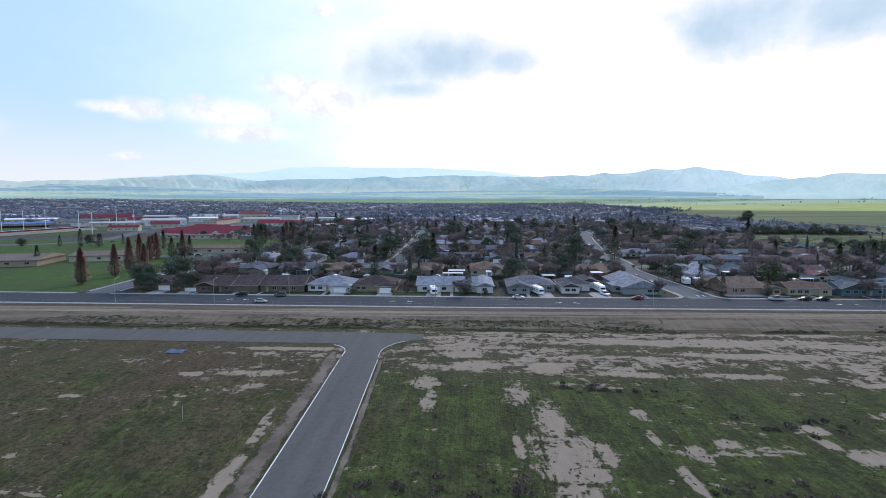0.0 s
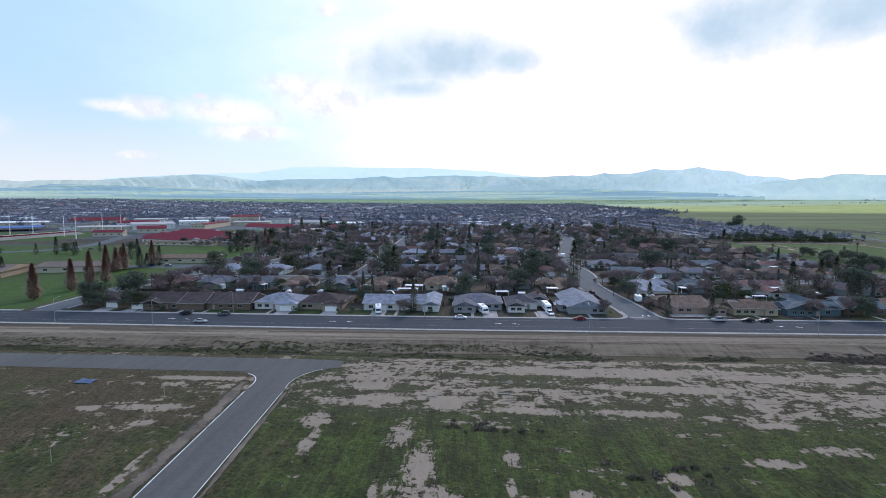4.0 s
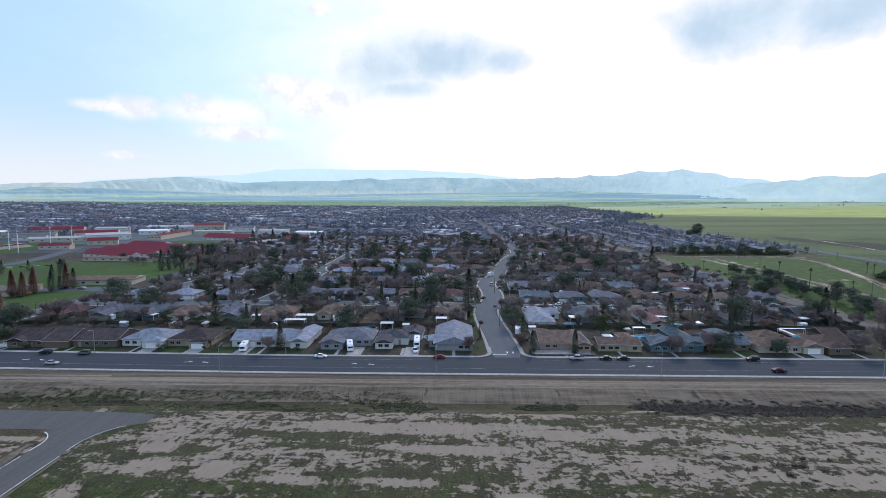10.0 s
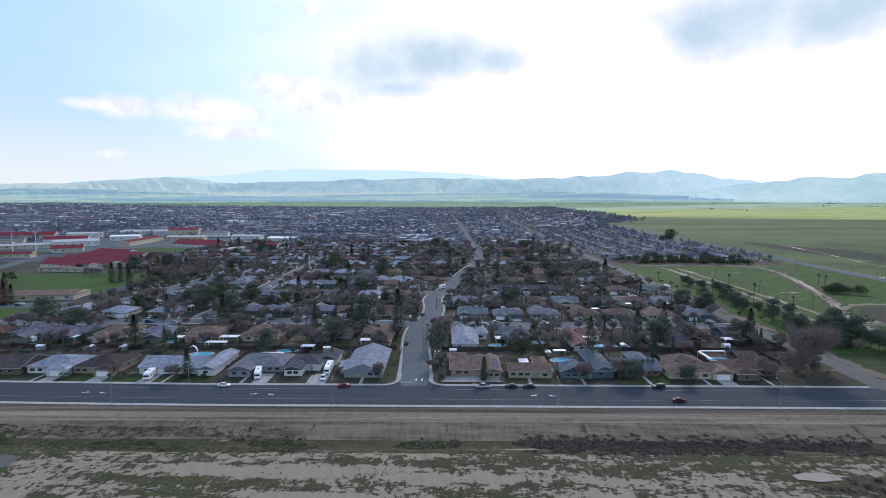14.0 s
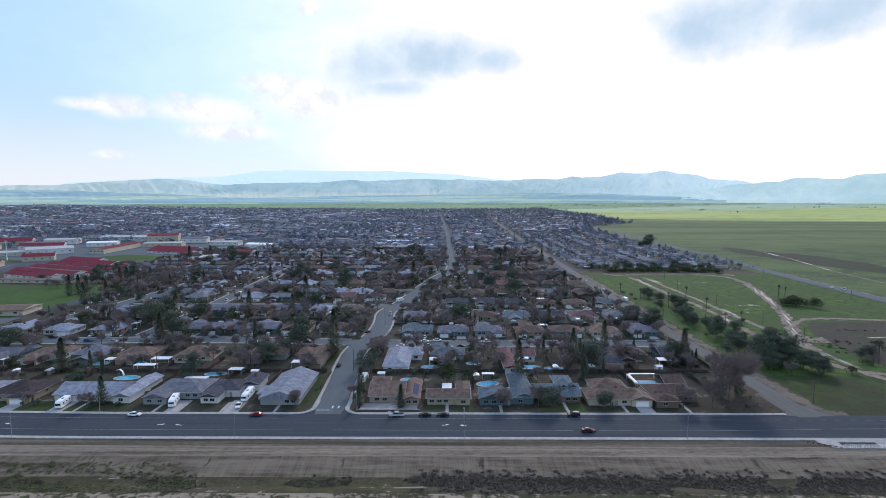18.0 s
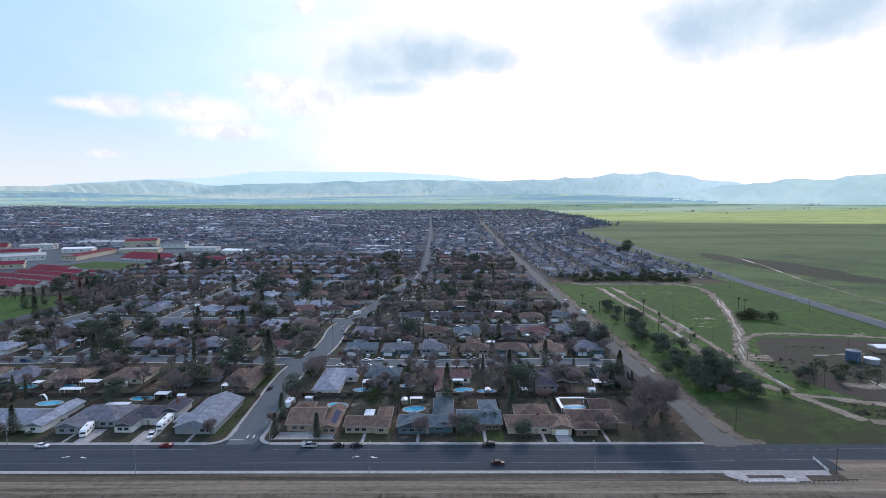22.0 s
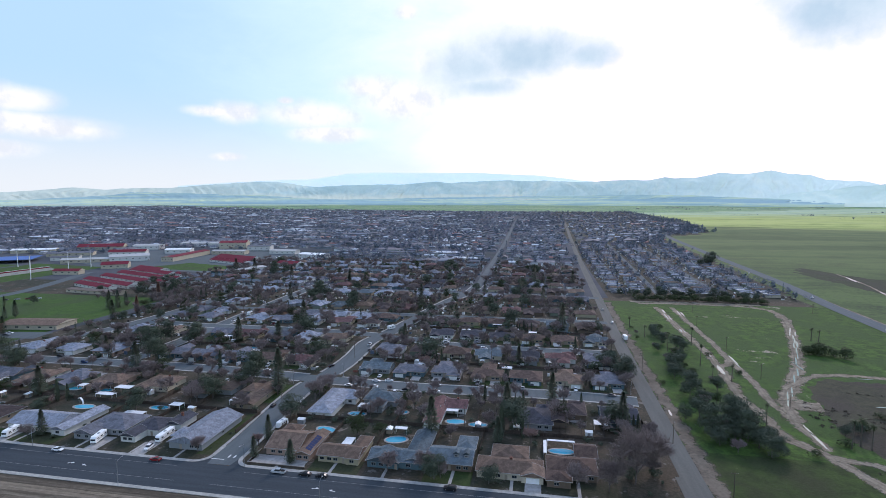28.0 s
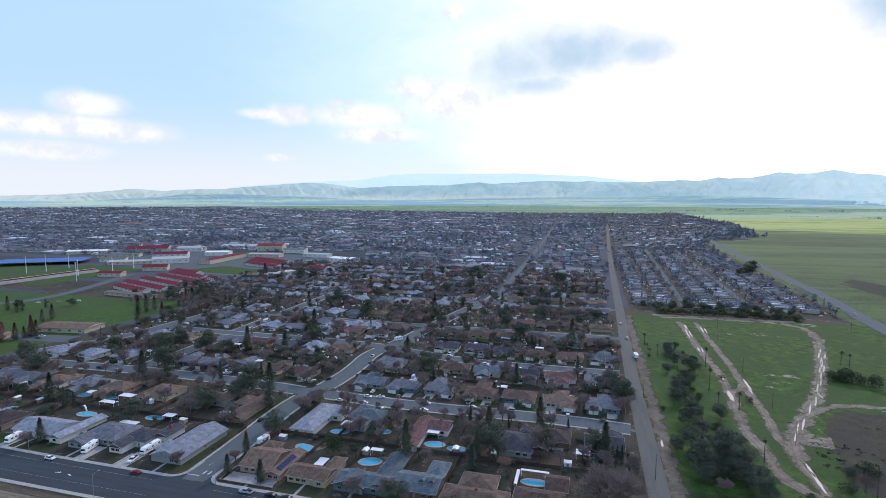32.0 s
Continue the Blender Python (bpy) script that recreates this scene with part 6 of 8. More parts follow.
for _ in range(900):
    q = (_rng.uniform(286, 482), _rng.uniform(604, 1260))
    if road_gap(*q) > 0.5:
        far_tree(*q, _rng.choice((1, 5, 1, 5, 1, 5, 1, 5, 0, 4, 0, 2)), _rng.uniform(0.7, 1.25))
for _ in range(34):
    cx, cy = _rng.uniform(500, 3400), _rng.uniform(2600, 4100)
    for _ in range(_rng.randint(4, 14)):
        far_tree(cx + _rng.gauss(0, 30), cy + _rng.gauss(0, 10), _rng.choice((1, 5, 0)), _rng.uniform(0.8, 1.5))
for _ in range(26):
    cx, cy = _rng.uniform(-4000, -300), _rng.uniform(3450, 4200)
    for _ in range(_rng.randint(5, 16)):
        far_tree(cx + _rng.gauss(0, 50), cy + _rng.gauss(0, 10), _rng.choice((1, 5, 0)), _rng.uniform(0.8, 1.5))
for name, mat in (("leaf", hazed_leaf), ("twig", hazed_twig)):
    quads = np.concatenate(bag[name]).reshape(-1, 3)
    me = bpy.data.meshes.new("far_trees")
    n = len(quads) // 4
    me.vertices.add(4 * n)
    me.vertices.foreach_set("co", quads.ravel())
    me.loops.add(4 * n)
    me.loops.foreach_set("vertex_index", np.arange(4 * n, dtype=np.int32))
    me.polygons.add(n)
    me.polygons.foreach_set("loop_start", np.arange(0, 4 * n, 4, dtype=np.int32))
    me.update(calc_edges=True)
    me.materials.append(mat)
    tagged(new("far_trees", me), "evergreens far over the town, lightened with haze blue" if name == "leaf" else "leafless trees far over the town, tinted with haze blue", "trees", "", "stuff")

# ---- yards ----
YARD = random.Random(77)
yards = Shape()
drives = Shape()


def patch(shape, x0, x1, y0, y1, z, slot=0, wob=0.0):
    n = 5
    pts = []
    for (ax, ay), (bx, by) in (((x0, y0), (x1, y0)), ((x1, y0), (x1, y1)), ((x1, y1), (x0, y1)), ((x0, y1), (x0, y0))):
        for i in range(n):
            pts.append((ax + (bx - ax) * i / n + YARD.uniform(-wob, wob), ay + (by - ay) * i / n + YARD.uniform(-wob, wob), z))
    shape.face(pts, slot)


FRONT = [(-141, -118, 5), (-117, -94.5, -7.5), (-94, -64.5, -10.5), (-64, -45.5, 5), (-45, -25, 4.5), (-24, 14.5, -6.3), (15, 40.2, 6), (40.7, 61, 5), (61.5, 84, None),
         (106, 127, None), (128, 148.5, None), (149.5, 171.8, None), (172.3, 191, None), (191.5, 216.6, 8.7), (217, 246, None)]
for x0, x1, dx in FRONT:
    by = bend((x0 + x1) / 2)
    patch(yards, x0 + 0.4, x1 - 0.4, 203.9 + by, 214, 0.10, YARD.choice((0, 1, 1, 1)))
    if dx is not None:
        c = (x0 + x1) / 2 + dx
        patch(drives, c - 2.9, c + 2.9, 203.4 + by, 215, 0.125)
    c = (x0 + x1) / 2 + YARD.uniform(-3, 3)
    patch(drives, c - 0.6, c + 0.6, 203.4 + by, 213.5, 0.12)
for i, (x, y, turn) in enumerate(LOTS[:NEAR]):
    f = -1 if turn == 0 else 1
    a, b = sorted((y + f * 4.5, y + f * 13.0))
    if min(road_gap(x - 7, (a + b) / 2), road_gap(x + 7, (a + b) / 2)) < 0.5:
        continue
    patch(yards, x - 9.6, x + 9.6, a, b, 0.09, YARD.choice((0, 0, 0, 1, 1)))
    c = x + YARD.choice((-4.5, 4.5))
    patch(drives, c - 2.6, c + 2.6, a, b, 0.12)
    back = sorted((y - f * 5.5, y - f * 15.0))
    patch(yards, x - 9.4, x + 9.4, back[0], back[1], 0.07, YARD.choice((0, 1, 1, 1)))
    if YARD.random() < 0.7:
        q = x + YARD.uniform(-5, 5)
        patch(drives, q - 3, q + 3, *sorted((y - f * 5, y - f * 9)), 0.115)
# verges of the corner street and the corner plot
patch(drives, 104, 126, 205.8, 212.5, 0.13, 0, 0.3)
patch(yards, 79, 85.2, 208, 248, 0.11, 0)
patch(yards, 76, 82.5, 262, 288, 0.11, 0)
setting("front_lawns", yards, [lawn, dry_yard], "green and dry-brown garden lawns", "lawn")
setting("driveways", drives, drive_concrete, "grey concrete driveways and patios", "driveway")

# fences: boards on rails between posts
def fence_panel(length):
    s = Shape()
    n = max(4, int(length / 0.6))
    for i in range(n):
        a = length * i / n
        s.box(a + 0.01, a + length / n - 0.01, -0.02, 0.02, 0.05, 1.75 + 0.05 * math.sin(i * 2.3))
    s.box(0, length, 0.02, 0.07, 0.4, 0.5)
    s.box(0, length, 0.02, 0.07, 1.35, 1.45)
    return s


def fence(x0, y0, x1, y1, mat=None, cell=7.0, label="weathered dark brown board fence"):
    length = math.hypot(x1 - x0, y1 - y0)
    n = max(1, round(length / cell))
    ob = thing("fence", label, "fence", (x0, y0, 0), math.degrees(math.atan2(y1 - y0, x1 - x0)), "garden fences")
    key = round(length / n, 1)
    me = kept(("panel", key, mat), lambda: fence_panel(length / n).mesh("panel", mat or wood_fence))
    po = kept(("post", mat), lambda: Shape().box(-0.06, 0.06, -0.06, 0.06, 0, 1.9).mesh("post", mat or wood_fence))
    for i in range(n):
        part("panel", me, None, ob, at=(length * i / n, 0, 0))
        part("post", po, None, ob, at=(length * i / n, 0.1, 0))


for x0, x1, y in ((-138, -20, 250.5), (-20, 82, 249.5), (103, 262, 249), (-30, 80, 353), (104, 262, 340), (-98, -50, 353), (130, 262, 426)):
    fence(x0, y, x1, y)
for i, (x0, x1, dx) in enumerate(FRONT):
    fence(x1 + 0.2, 224 if i % 2 else 228, x1 + 0.2, 249)
for i in range(9):
    fence(113 + 18.5 * i, 250, 113 + 18.5 * i, 272)
    fence(-128 + 22 * i, 251, -128 + 22 * i, 270)
fence(102.4, 228, 102.4, 248)
for x0, y0, x1, y1 in ((103.2, 205.2, 127, 205.2), (103.2, 205.2, 103.2, 216)):
    ob = thing("garden_wall", "low dark masonry garden wall along the pavement", "wall", (x0, y0, 0.05), math.degrees(math.atan2(y1 - y0, x1 - x0)), "garden walls")
    span = math.hypot(x1 - x0, y1 - y0)
    part("footing", Shape().box(0, span, -0.15, 0.15, 0, 0.5), pole_wood, ob)
    part("coping", Shape().box(-0.04, span + 0.04, -0.19, 0.19, 0.5, 0.58), block_wall, ob)
slide = thing("pool_slide", "white curved slide beside a garden pool", "pool slide", (-10.5, 244.5, 0.1), -20)
bow = [(2.6 * math.cos(a) - 1.0, 0, 2.7 * math.sin(a)) for a in np.linspace(0.05, 2.4, 12)]
chute = Shape()
for p, q in zip(bow, bow[1:]):
    chute.solid([(p[0], -0.4, p[2]), (p[0], 0.4, p[2]), (q[0], 0.4, q[2]), (q[0], -0.4, q[2]), (p[0], -0.4, p[2] + 0.16), (p[0], 0.4, p[2] + 0.16), (q[0], 0.4, q[2] + 0.16), (q[0], -0.4, q[2] + 0.16)], [(3, 2, 1, 0), (4, 5, 6, 7), (0, 1, 5, 4), (1, 2, 6, 5), (2, 3, 7, 6), (3, 0, 4, 7)])
part("chute", chute, white_paint, slide)
for sy in (-0.35, 0.35):
    part("leg", Shape().tube((-1.6, sy, 0), (-1.6, sy, 2.6), 0.05, 0.05, 6), galvanised, slide)


# pools, patio covers, sheds
def pool(x, y, w, d, turn=0.0):
    ob = thing("swimming_pool", "bright blue garden swimming pool with a pale paved rim", "pool", (x, y, 0.1), turn, "garden pools")
    deck, water = Shape(), Shape()
    pts = [(math.cos(6.2832 * i / 18), math.sin(6.2832 * i / 18)) for i in range(18)]
    k = [1 + 0.12 * math.sin(2 * 6.2832 * i / 18 + 1) for i in range(18)]
    inner = [(w / 2 * c * q, d / 2 * s * q) for (c, s), q in zip(pts, k)]
    outer = [(px + 0.9 * c, py + 0.9 * s) for (px, py), (c, s) in zip(inner, pts)]
    water.face([(px * 1.02, py * 1.02, 0.03) for px, py in inner])
    for i in range(18):
        j = (i + 1) % 18
        deck.face([(*inner[i], 0.06), (*outer[i], 0.06), (*outer[j], 0.06), (*inner[j], 0.06)])
        deck.face([(*outer[i], 0.06), (*outer[i], -0.1), (*outer[j], -0.1), (*outer[j], 0.06)])
    part("deck", deck, walk_concrete, ob)
    part("water", water, pool_water, ob)


for x, y, w, d, t in ((155, 234.6, 8, 6, 10), (121.8, 238.6, 8, 5, -20), (224.0, 236.4, 9, 4.6, 0), (177, 257, 7.5, 5, 0), (187.7, 255.5, 7, 4, 0), (129.5, 257.5, 7, 4.5, 0), (31.5, 247, 8, 4.5, 0), (62.2, 231.5, 4.4, 6, 0), (-14.8, 262.5, 9, 4.5, 0), (-6, 241.4, 9, 5, 0),
                      (-50, 236.5, 8, 4.5, 0), (-110, 335, 8, 5, 0), (-32, 262, 7, 4.5, 0), (196, 342, 8, 4.5, 0), (60, 341, 7, 4.5, 0), (20, 350, 8, 4.5, 0), (236, 431, 7, 4.5, 0), (-75, 341, 7, 4, 0), (150, 263, 5, 4, 0)):
    pool(x, y, w, d, t)


def patio_cover(x, y, w, d, turn=0.0, tall=2.5, tone="white"):
    mat = patio_white if tone == "white" else ROOFS[tone]
    ob = thing("patio_cover", f"flat {tone.replace('_', ' ')} patio roof on slim posts", "patio cover", (x, y, 0.05), turn, "patio covers")
    part("top", Shape().box(-w / 2, w / 2, -d / 2, d / 2, tall, tall + 0.14), mat, ob)
    po = kept(("patio_post", tall), lambda: Shape().box(-0.06, 0.06, -0.06, 0.06, 0, tall + 0.02).mesh("post", white_paint))
    for sx in (-1, 1):
        for sy in (-1, 1):
            part("post", po, None, ob, at=(sx * (w / 2 - 0.2), sy * (d / 2 - 0.2), 0))


for x, y, w, d, t in ((137.4, 224.6, 4, 7, 0), (155.6, 240.8, 5.5, 2.6, 0), (28.5, 233.8, 10, 5, 0), (174, 264.5, 6.5, 4, 0), (131.8, 262.2, 6, 5, 0), (41, 247, 6, 4, 0), (-4, 252.8, 10, 3.4, 0), (-2, 263, 9, 4.5, 0), (66.4, 258, 6, 4.5, 0), (-24, 262, 9, 4, 0),
                      (217.2, 234.6, 1.3, 11, 0), (223.6, 240.6, 11.2, 1.4, 0), (242, 262, 6, 5, 0), (146, 331, 7, 4, 0), (196, 332, 6, 4, 0), (224, 348, 7, 4, 0), (250, 349, 6, 5, 0), (-60, 336, 8, 4, 0), (30, 337, 7, 4, 0), (60, 368, 7, 4, 0), (160, 418, 7, 4, 0), (210, 418, 6, 4, 0), (-10, 368, 8, 4, 0), (-80, 262, 6, 5, 0)):
    patio_cover(x, y, w, d, t)


for i, (x, y, turn) in enumerate(LOTS):
    if YARD.random() < (0.3 if i < NEAR else 0.1):
        f = 1 if turn == 0 else -1
        patio_cover(x + YARD.uniform(-5, 5), y + f * 7.2, YARD.uniform(3.5, 7.5), YARD.uniform(2.6, 4), YARD.uniform(-2, 2), YARD.uniform(2.2, 2.5), YARD.choice(("white", "grey", "light_grey", "tan", "brown", "white")))


def shed(x, y, turn, mat, label):
    ob = thing("garden_shed", label, "shed", (x, y, 0.05), turn, "garden sheds")
    part("wall", Shape().box(-1.5, 1.5, -1.2, 1.2, 0, 1.9), mat, ob)
    r = Shape()
    add_roof(r, -1.5, 1.5, -1.2, 1.2, 1.9, "gable", "x", 0.15, 0.4)
    part("roof", r, white_paint, ob)
    part("door", Shape().box(-0.6, 0.6, -1.26, -1.2, 0.05, 1.75), galvanised, ob)


for x, y in ((108, 243), (150.4, 240.6), (188, 252.5), (205, 253), (-60, 246), (-84, 247), (50, 246), (-100, 262), (236, 253), (140, 337), (180, 345), (70, 357), (-70, 262), (14, 262), (-45, 247)):
    shed(x, y, YARD.choice((0, 90)), YARD.choice((white_paint, WALLS["grey"], WALLS["tan"])), "small garden shed with a pale gabled roof")
# roof-top solar array on the corner house
ob = thing("solar_array", "dark blue solar panels on the tan roof", "solar panels", (125.0, 218.5, 4.13), 0)
for i in range(7):
    part("panel", kept("solar", lambda: Shape().solid([(-1.1, -0.75, 0), (1.1, -0.75, -0.79), (1.1, 0.75, -0.79), (-1.1, 0.75, 0), (-1.1, -0.75, 0.06), (1.1, -0.75, -0.73), (1.1, 0.75, -0.73), (-1.1, 0.75, 0.06)], [(3, 2, 1, 0), (4, 5, 6, 7), (0, 1, 5, 4), (1, 2, 6, 5), (2, 3, 7, 6), (3, 0, 4, 7)]).mesh("panel", solar_blue)), None, ob, at=(0, i * 1.75 - 5.2, 0))


# ---- vehicles ----
PAINTS = {n: plain("paint_" + n, c, 0.45, 0.0, 0.04, 1.0) for n, c in {"white": (0.75, 0.75, 0.75), "black": (0.02, 0.02, 0.023), "silver": (0.4, 0.41, 0.42), "red": (0.2, 0.02, 0.022), "maroon": (0.05, 0.01, 0.013), "blue": (0.04, 0.07, 0.16), "grey": (0.12, 0.12, 0.125)}.items()}
for n in PAINTS.values():
    n.node_tree.nodes["Principled BSDF"].inputs["Specular IOR Level"].default_value = 0.2


def loft(stations):
    """A hull from stations (x, half width low, half width high, z low, z high)."""
    s = Shape()
    for (x, wl, wh, zl, zh) in stations:
        s.v += [(x, -wl, zl), (x, -wl, zl + (zh - zl) * 0.55), (x, -wh, zh), (x, wh, zh), (x, wl, zl + (zh - zl) * 0.55), (x, wl, zl)]
    n = len(stations)
    for i in range(n - 1):
        for j in range(6):
            a, b = i * 6 + j, i * 6 + (j + 1) % 6
            s.f.append((a, b, b + 6, a + 6))
            s.m.append(0)
    s.f += [tuple(range(5, -1, -1)), tuple(range((n - 1) * 6, n * 6))]
    s.m += [0, 0]
    return s


def car_parts(kind):
    if kind == "sedan":
        body = loft([(-2.3, 0.78, 0.7, 0.45, 0.9), (-2.1, 0.86, 0.8, 0.28, 0.98), (-1.2, 0.9, 0.84, 0.25, 0.98), (0.9, 0.9, 0.84, 0.25, 0.95), (2.0, 0.86, 0.76, 0.27, 0.78), (2.3, 0.74, 0.62, 0.4, 0.66)])
        cab = loft([(-1.75, 0.78, 0.72, 0.93, 0.98), (-1.05, 0.8, 0.62, 0.93, 1.40), (0.2, 0.8, 0.62, 0.93, 1.42), (1.05, 0.78, 0.72, 0.9, 0.97)])
        top = loft([(-1.1, 0.62, 0.55, 1.37, 1.45), (0.25, 0.62, 0.55, 1.39, 1.47)])
        axle = (-1.4, 1.4)
    elif kind == "suv":
        body = loft([(-2.3, 0.84, 0.8, 0.45, 1.05), (-2.1, 0.92, 0.86, 0.35, 1.1), (0.9, 0.94, 0.88, 0.33, 1.1), (2.0, 0.92, 0.82, 0.35, 0.98), (2.3, 0.82, 0.7, 0.45, 0.85)])
        cab = loft([(-2.2, 0.84, 0.78, 1.05, 1.12), (-2.0, 0.86, 0.72, 1.05, 1.66), (0.3, 0.86, 0.72, 1.05, 1.7), (1.15, 0.84, 0.78, 1.05, 1.12)])
        top = loft([(-2.05, 0.72, 0.66, 1.64, 1.74), (0.35, 0.72, 0.66, 1.66, 1.76)])
        axle = (-1.45, 1.45)
    else:
        body = loft([(-2.8, 0.88, 0.86, 0.5, 1.05), (-2.7, 0.94, 0.9, 0.42, 1.08), (-0.9, 0.94, 0.9, 0.4, 1.08), (1.3, 0.94, 0.9, 0.4, 1.12), (2.5, 0.92, 0.82, 0.42, 1.02), (2.75, 0.84, 0.74, 0.5, 0.9)])
        cab = loft([(-0.85, 0.86, 0.8, 1.06, 1.12), (-0.75, 0.88, 0.74, 1.06, 1.7), (0.7, 0.88, 0.74, 1.06, 1.72), (1.4, 0.86, 0.8, 1.06, 1.14)])
        top = loft([(-0.8, 0.74, 0.68, 1.68, 1.78), (0.75, 0.74, 0.68, 1.7, 1.79)])
        axle = (-1.75, 1.75)
    return body, cab, top, axle


CARS = {}


def car(kind, colour, x, y, turn, z=0.07):
    m = pose(x, y, z, 0, 0, turn)
    if (kind, colour) in CARS:
        return copy_thing(CARS[kind, colour], m)
    words = {"sedan": "saloon car", "suv": "sport utility car", "pickup": "pickup truck"}[kind]
    ob = thing("car" if kind != "pickup" else "pickup_truck", f"{colour} {words} parked at the kerb", "car" if kind != "pickup" else "truck", (x, y, z), turn, "parked vehicles")
    body, cab, top, axle = car_parts(kind)
    part("body", body, PAINTS[colour], ob, smooth=False)
    part("glasshouse", cab, car_glass, ob, "dark car glass")
    part("roof", top, PAINTS[colour], ob)
    if kind == "pickup":
        part("bed", Shape().box(-2.65, -0.95, -0.75, 0.75, 1.085, 1.1), tyre_rubber, ob, "dark open load bed")

    def wh():
        s = Shape().tube((0, -0.11, 0), (0, 0.11, 0), 0.33, 0.33, 12, 0)
        return s.tube((0, -0.125, 0), (0, 0.125, 0), 0.2, 0.2, 8, 1).mesh("wheel", [tyre_rubber, rim_metal])
    for ax in axle:
        for sy in (-0.82, 0.82):
            part("wheel", kept("wheel", wh), None, ob, at=(ax, sy, 0.33))
    fx, rx = body.v[-1][0], body.v[0][0]
    zl = 0.62 if kind == "sedan" else 0.78
    for sy in (-0.58, 0.58):
        part("headlight", kept("headlight", lambda: Shape().box(-0.06, 0.02, -0.16, 0.16, -0.07, 0.07).mesh("headlight", lamp_clear)), None, ob, at=(fx, sy * 0.9, zl - 0.04))
        part("tail_light", kept("tail_light", lambda: Shape().box(-0.02, 0.06, -0.14, 0.14, -0.08, 0.08).mesh("tail_light", lamp_red)), None, ob, at=(rx, sy, zl + 0.1))
    CARS[kind, colour] = ob
    return ob


for kind, colour, x, y, turn in (
        ("sedan", "white", 22, 200.3, 0), ("sedan", "red", 67, 200.3, 180), ("pickup", "silver", 118.9, 200.2, 180), ("sedan", "black", 129.4, 200.4, 180), ("sedan", "black", 136, 200.4, 180), ("suv", "black", 184, 200.5, 180),
        ("suv", "grey", -71, 202.0, 180), ("suv", "black", -86.6, 202.3, 180), ("pickup", "white", 57.2, 208.6, -80), ("sedan", "silver", -74, 189.5, 0), ("sedan", "maroon", 186, 187.5, 0),
        ("sedan", "silver", -49.7, 300, 175), ("sedan", "grey", 2.8, 310, 178), ("sedan", "white", 29.3, 300, 178), ("sedan", "white", 55, 308, 178), ("pickup", "white", 98, 372, 95), ("suv", "grey", 102.5, 358, 92), ("sedan", "white", 125.1, 301.5, 0),
        ("sedan", "white", 126.5, 292.5, 180), ("pickup", "white", 159.2, 300.8, 0), ("sedan", "white", 161, 292, 0), ("sedan", "black", 85.6, 258.5, 92), ("sedan", "black", 90, 322, 70), ("pickup", "white", 238, 385.3, 0), ("sedan", "grey", 212, 384.6, 0),
        ("sedan", "grey", 252, 302.4, 0), ("suv", "grey", -117.5, 303.5, 0), ("sedan", "blue", -108, 297.5, 0), ("sedan", "silver", 185, 302.5, 0), ("suv", "silver", 205, 303.5, 180), ("sedan", "white", 112, 292, 180), ("sedan", "black", 145, 291.5, 0),
        ("sedan", "silver", 150, 387, 0), ("suv", "white", 178, 375.5, 0), ("sedan", "red", 195, 375.5, 0), ("suv", "white", -34, 340, 90), ("sedan", "silver", -43, 370, 90), ("pickup", "white", -36, 420, 90), ("suv", "white", 274, 470, 90), ("sedan", "white", 272, 520, 90),
        ("sedan", "white", 132, 303, 20), ("pickup", "grey", 60, 299, 0), ("sedan", "white", 20, 407, 0), ("suv", "blue", -64, 301, 0), ("suv", "black", -90, 309, 0), ("sedan", "grey", -156, 270, 90), ("suv", "white", -145, 250, 90), ("sedan", "white", -180, 352, 20), ("suv", "grey", -176, 346, 20), ("sedan", "blue", -190, 350, 20), ("suv", "silver", -142, 233, 100),
        ("sedan", "white", -320, 455, 30), ("suv", "grey", -312, 460, 30), ("sedan", "silver", -304, 465, 30), ("sedan", "red", -296, 469, 30), ("sedan", "white", -288, 474, 30), ("sedan", "white", 480, 480, 87), ("suv", "white", 484, 470, 87), ("pickup", "white", 491, 620, 88), ("sedan", "silver", 489, 650, 88), ("suv", "white", 496, 800, 90)):
    car(kind, colour, x, y, turn, 0.27 if x > 450 else 0.09)
for x, y, turn in ((15, 311.5, 90), (-20, 290, 90), (170, 312, 90), (231, 287, 92), (211, 312, 90), (250, 287, 90), (140, 287, 90), (120, 370, 90)):
    car(YARD.choice(("sedan", "suv", "pickup")), YARD.choice(("white", "silver", "grey", "black", "blue")), x, y, turn, 0.14)


for i, (x, y, turn) in enumerate(LOTS[:NEAR]):
    f = -1 if turn == 0 else 1
    q = (x + YARD.choice((-4.5, 4.5)), y + f * YARD.uniform(11.0, 12.2))
    if YARD.random() < 0.6 and road_gap(*q) > 2.0:
        car(YARD.choice(("sedan", "suv", "pickup", "sedan")), YARD.choice(("white", "silver", "grey", "black", "white", "blue", "red")), *q, YARD.choice((88, 272)), 0.14)


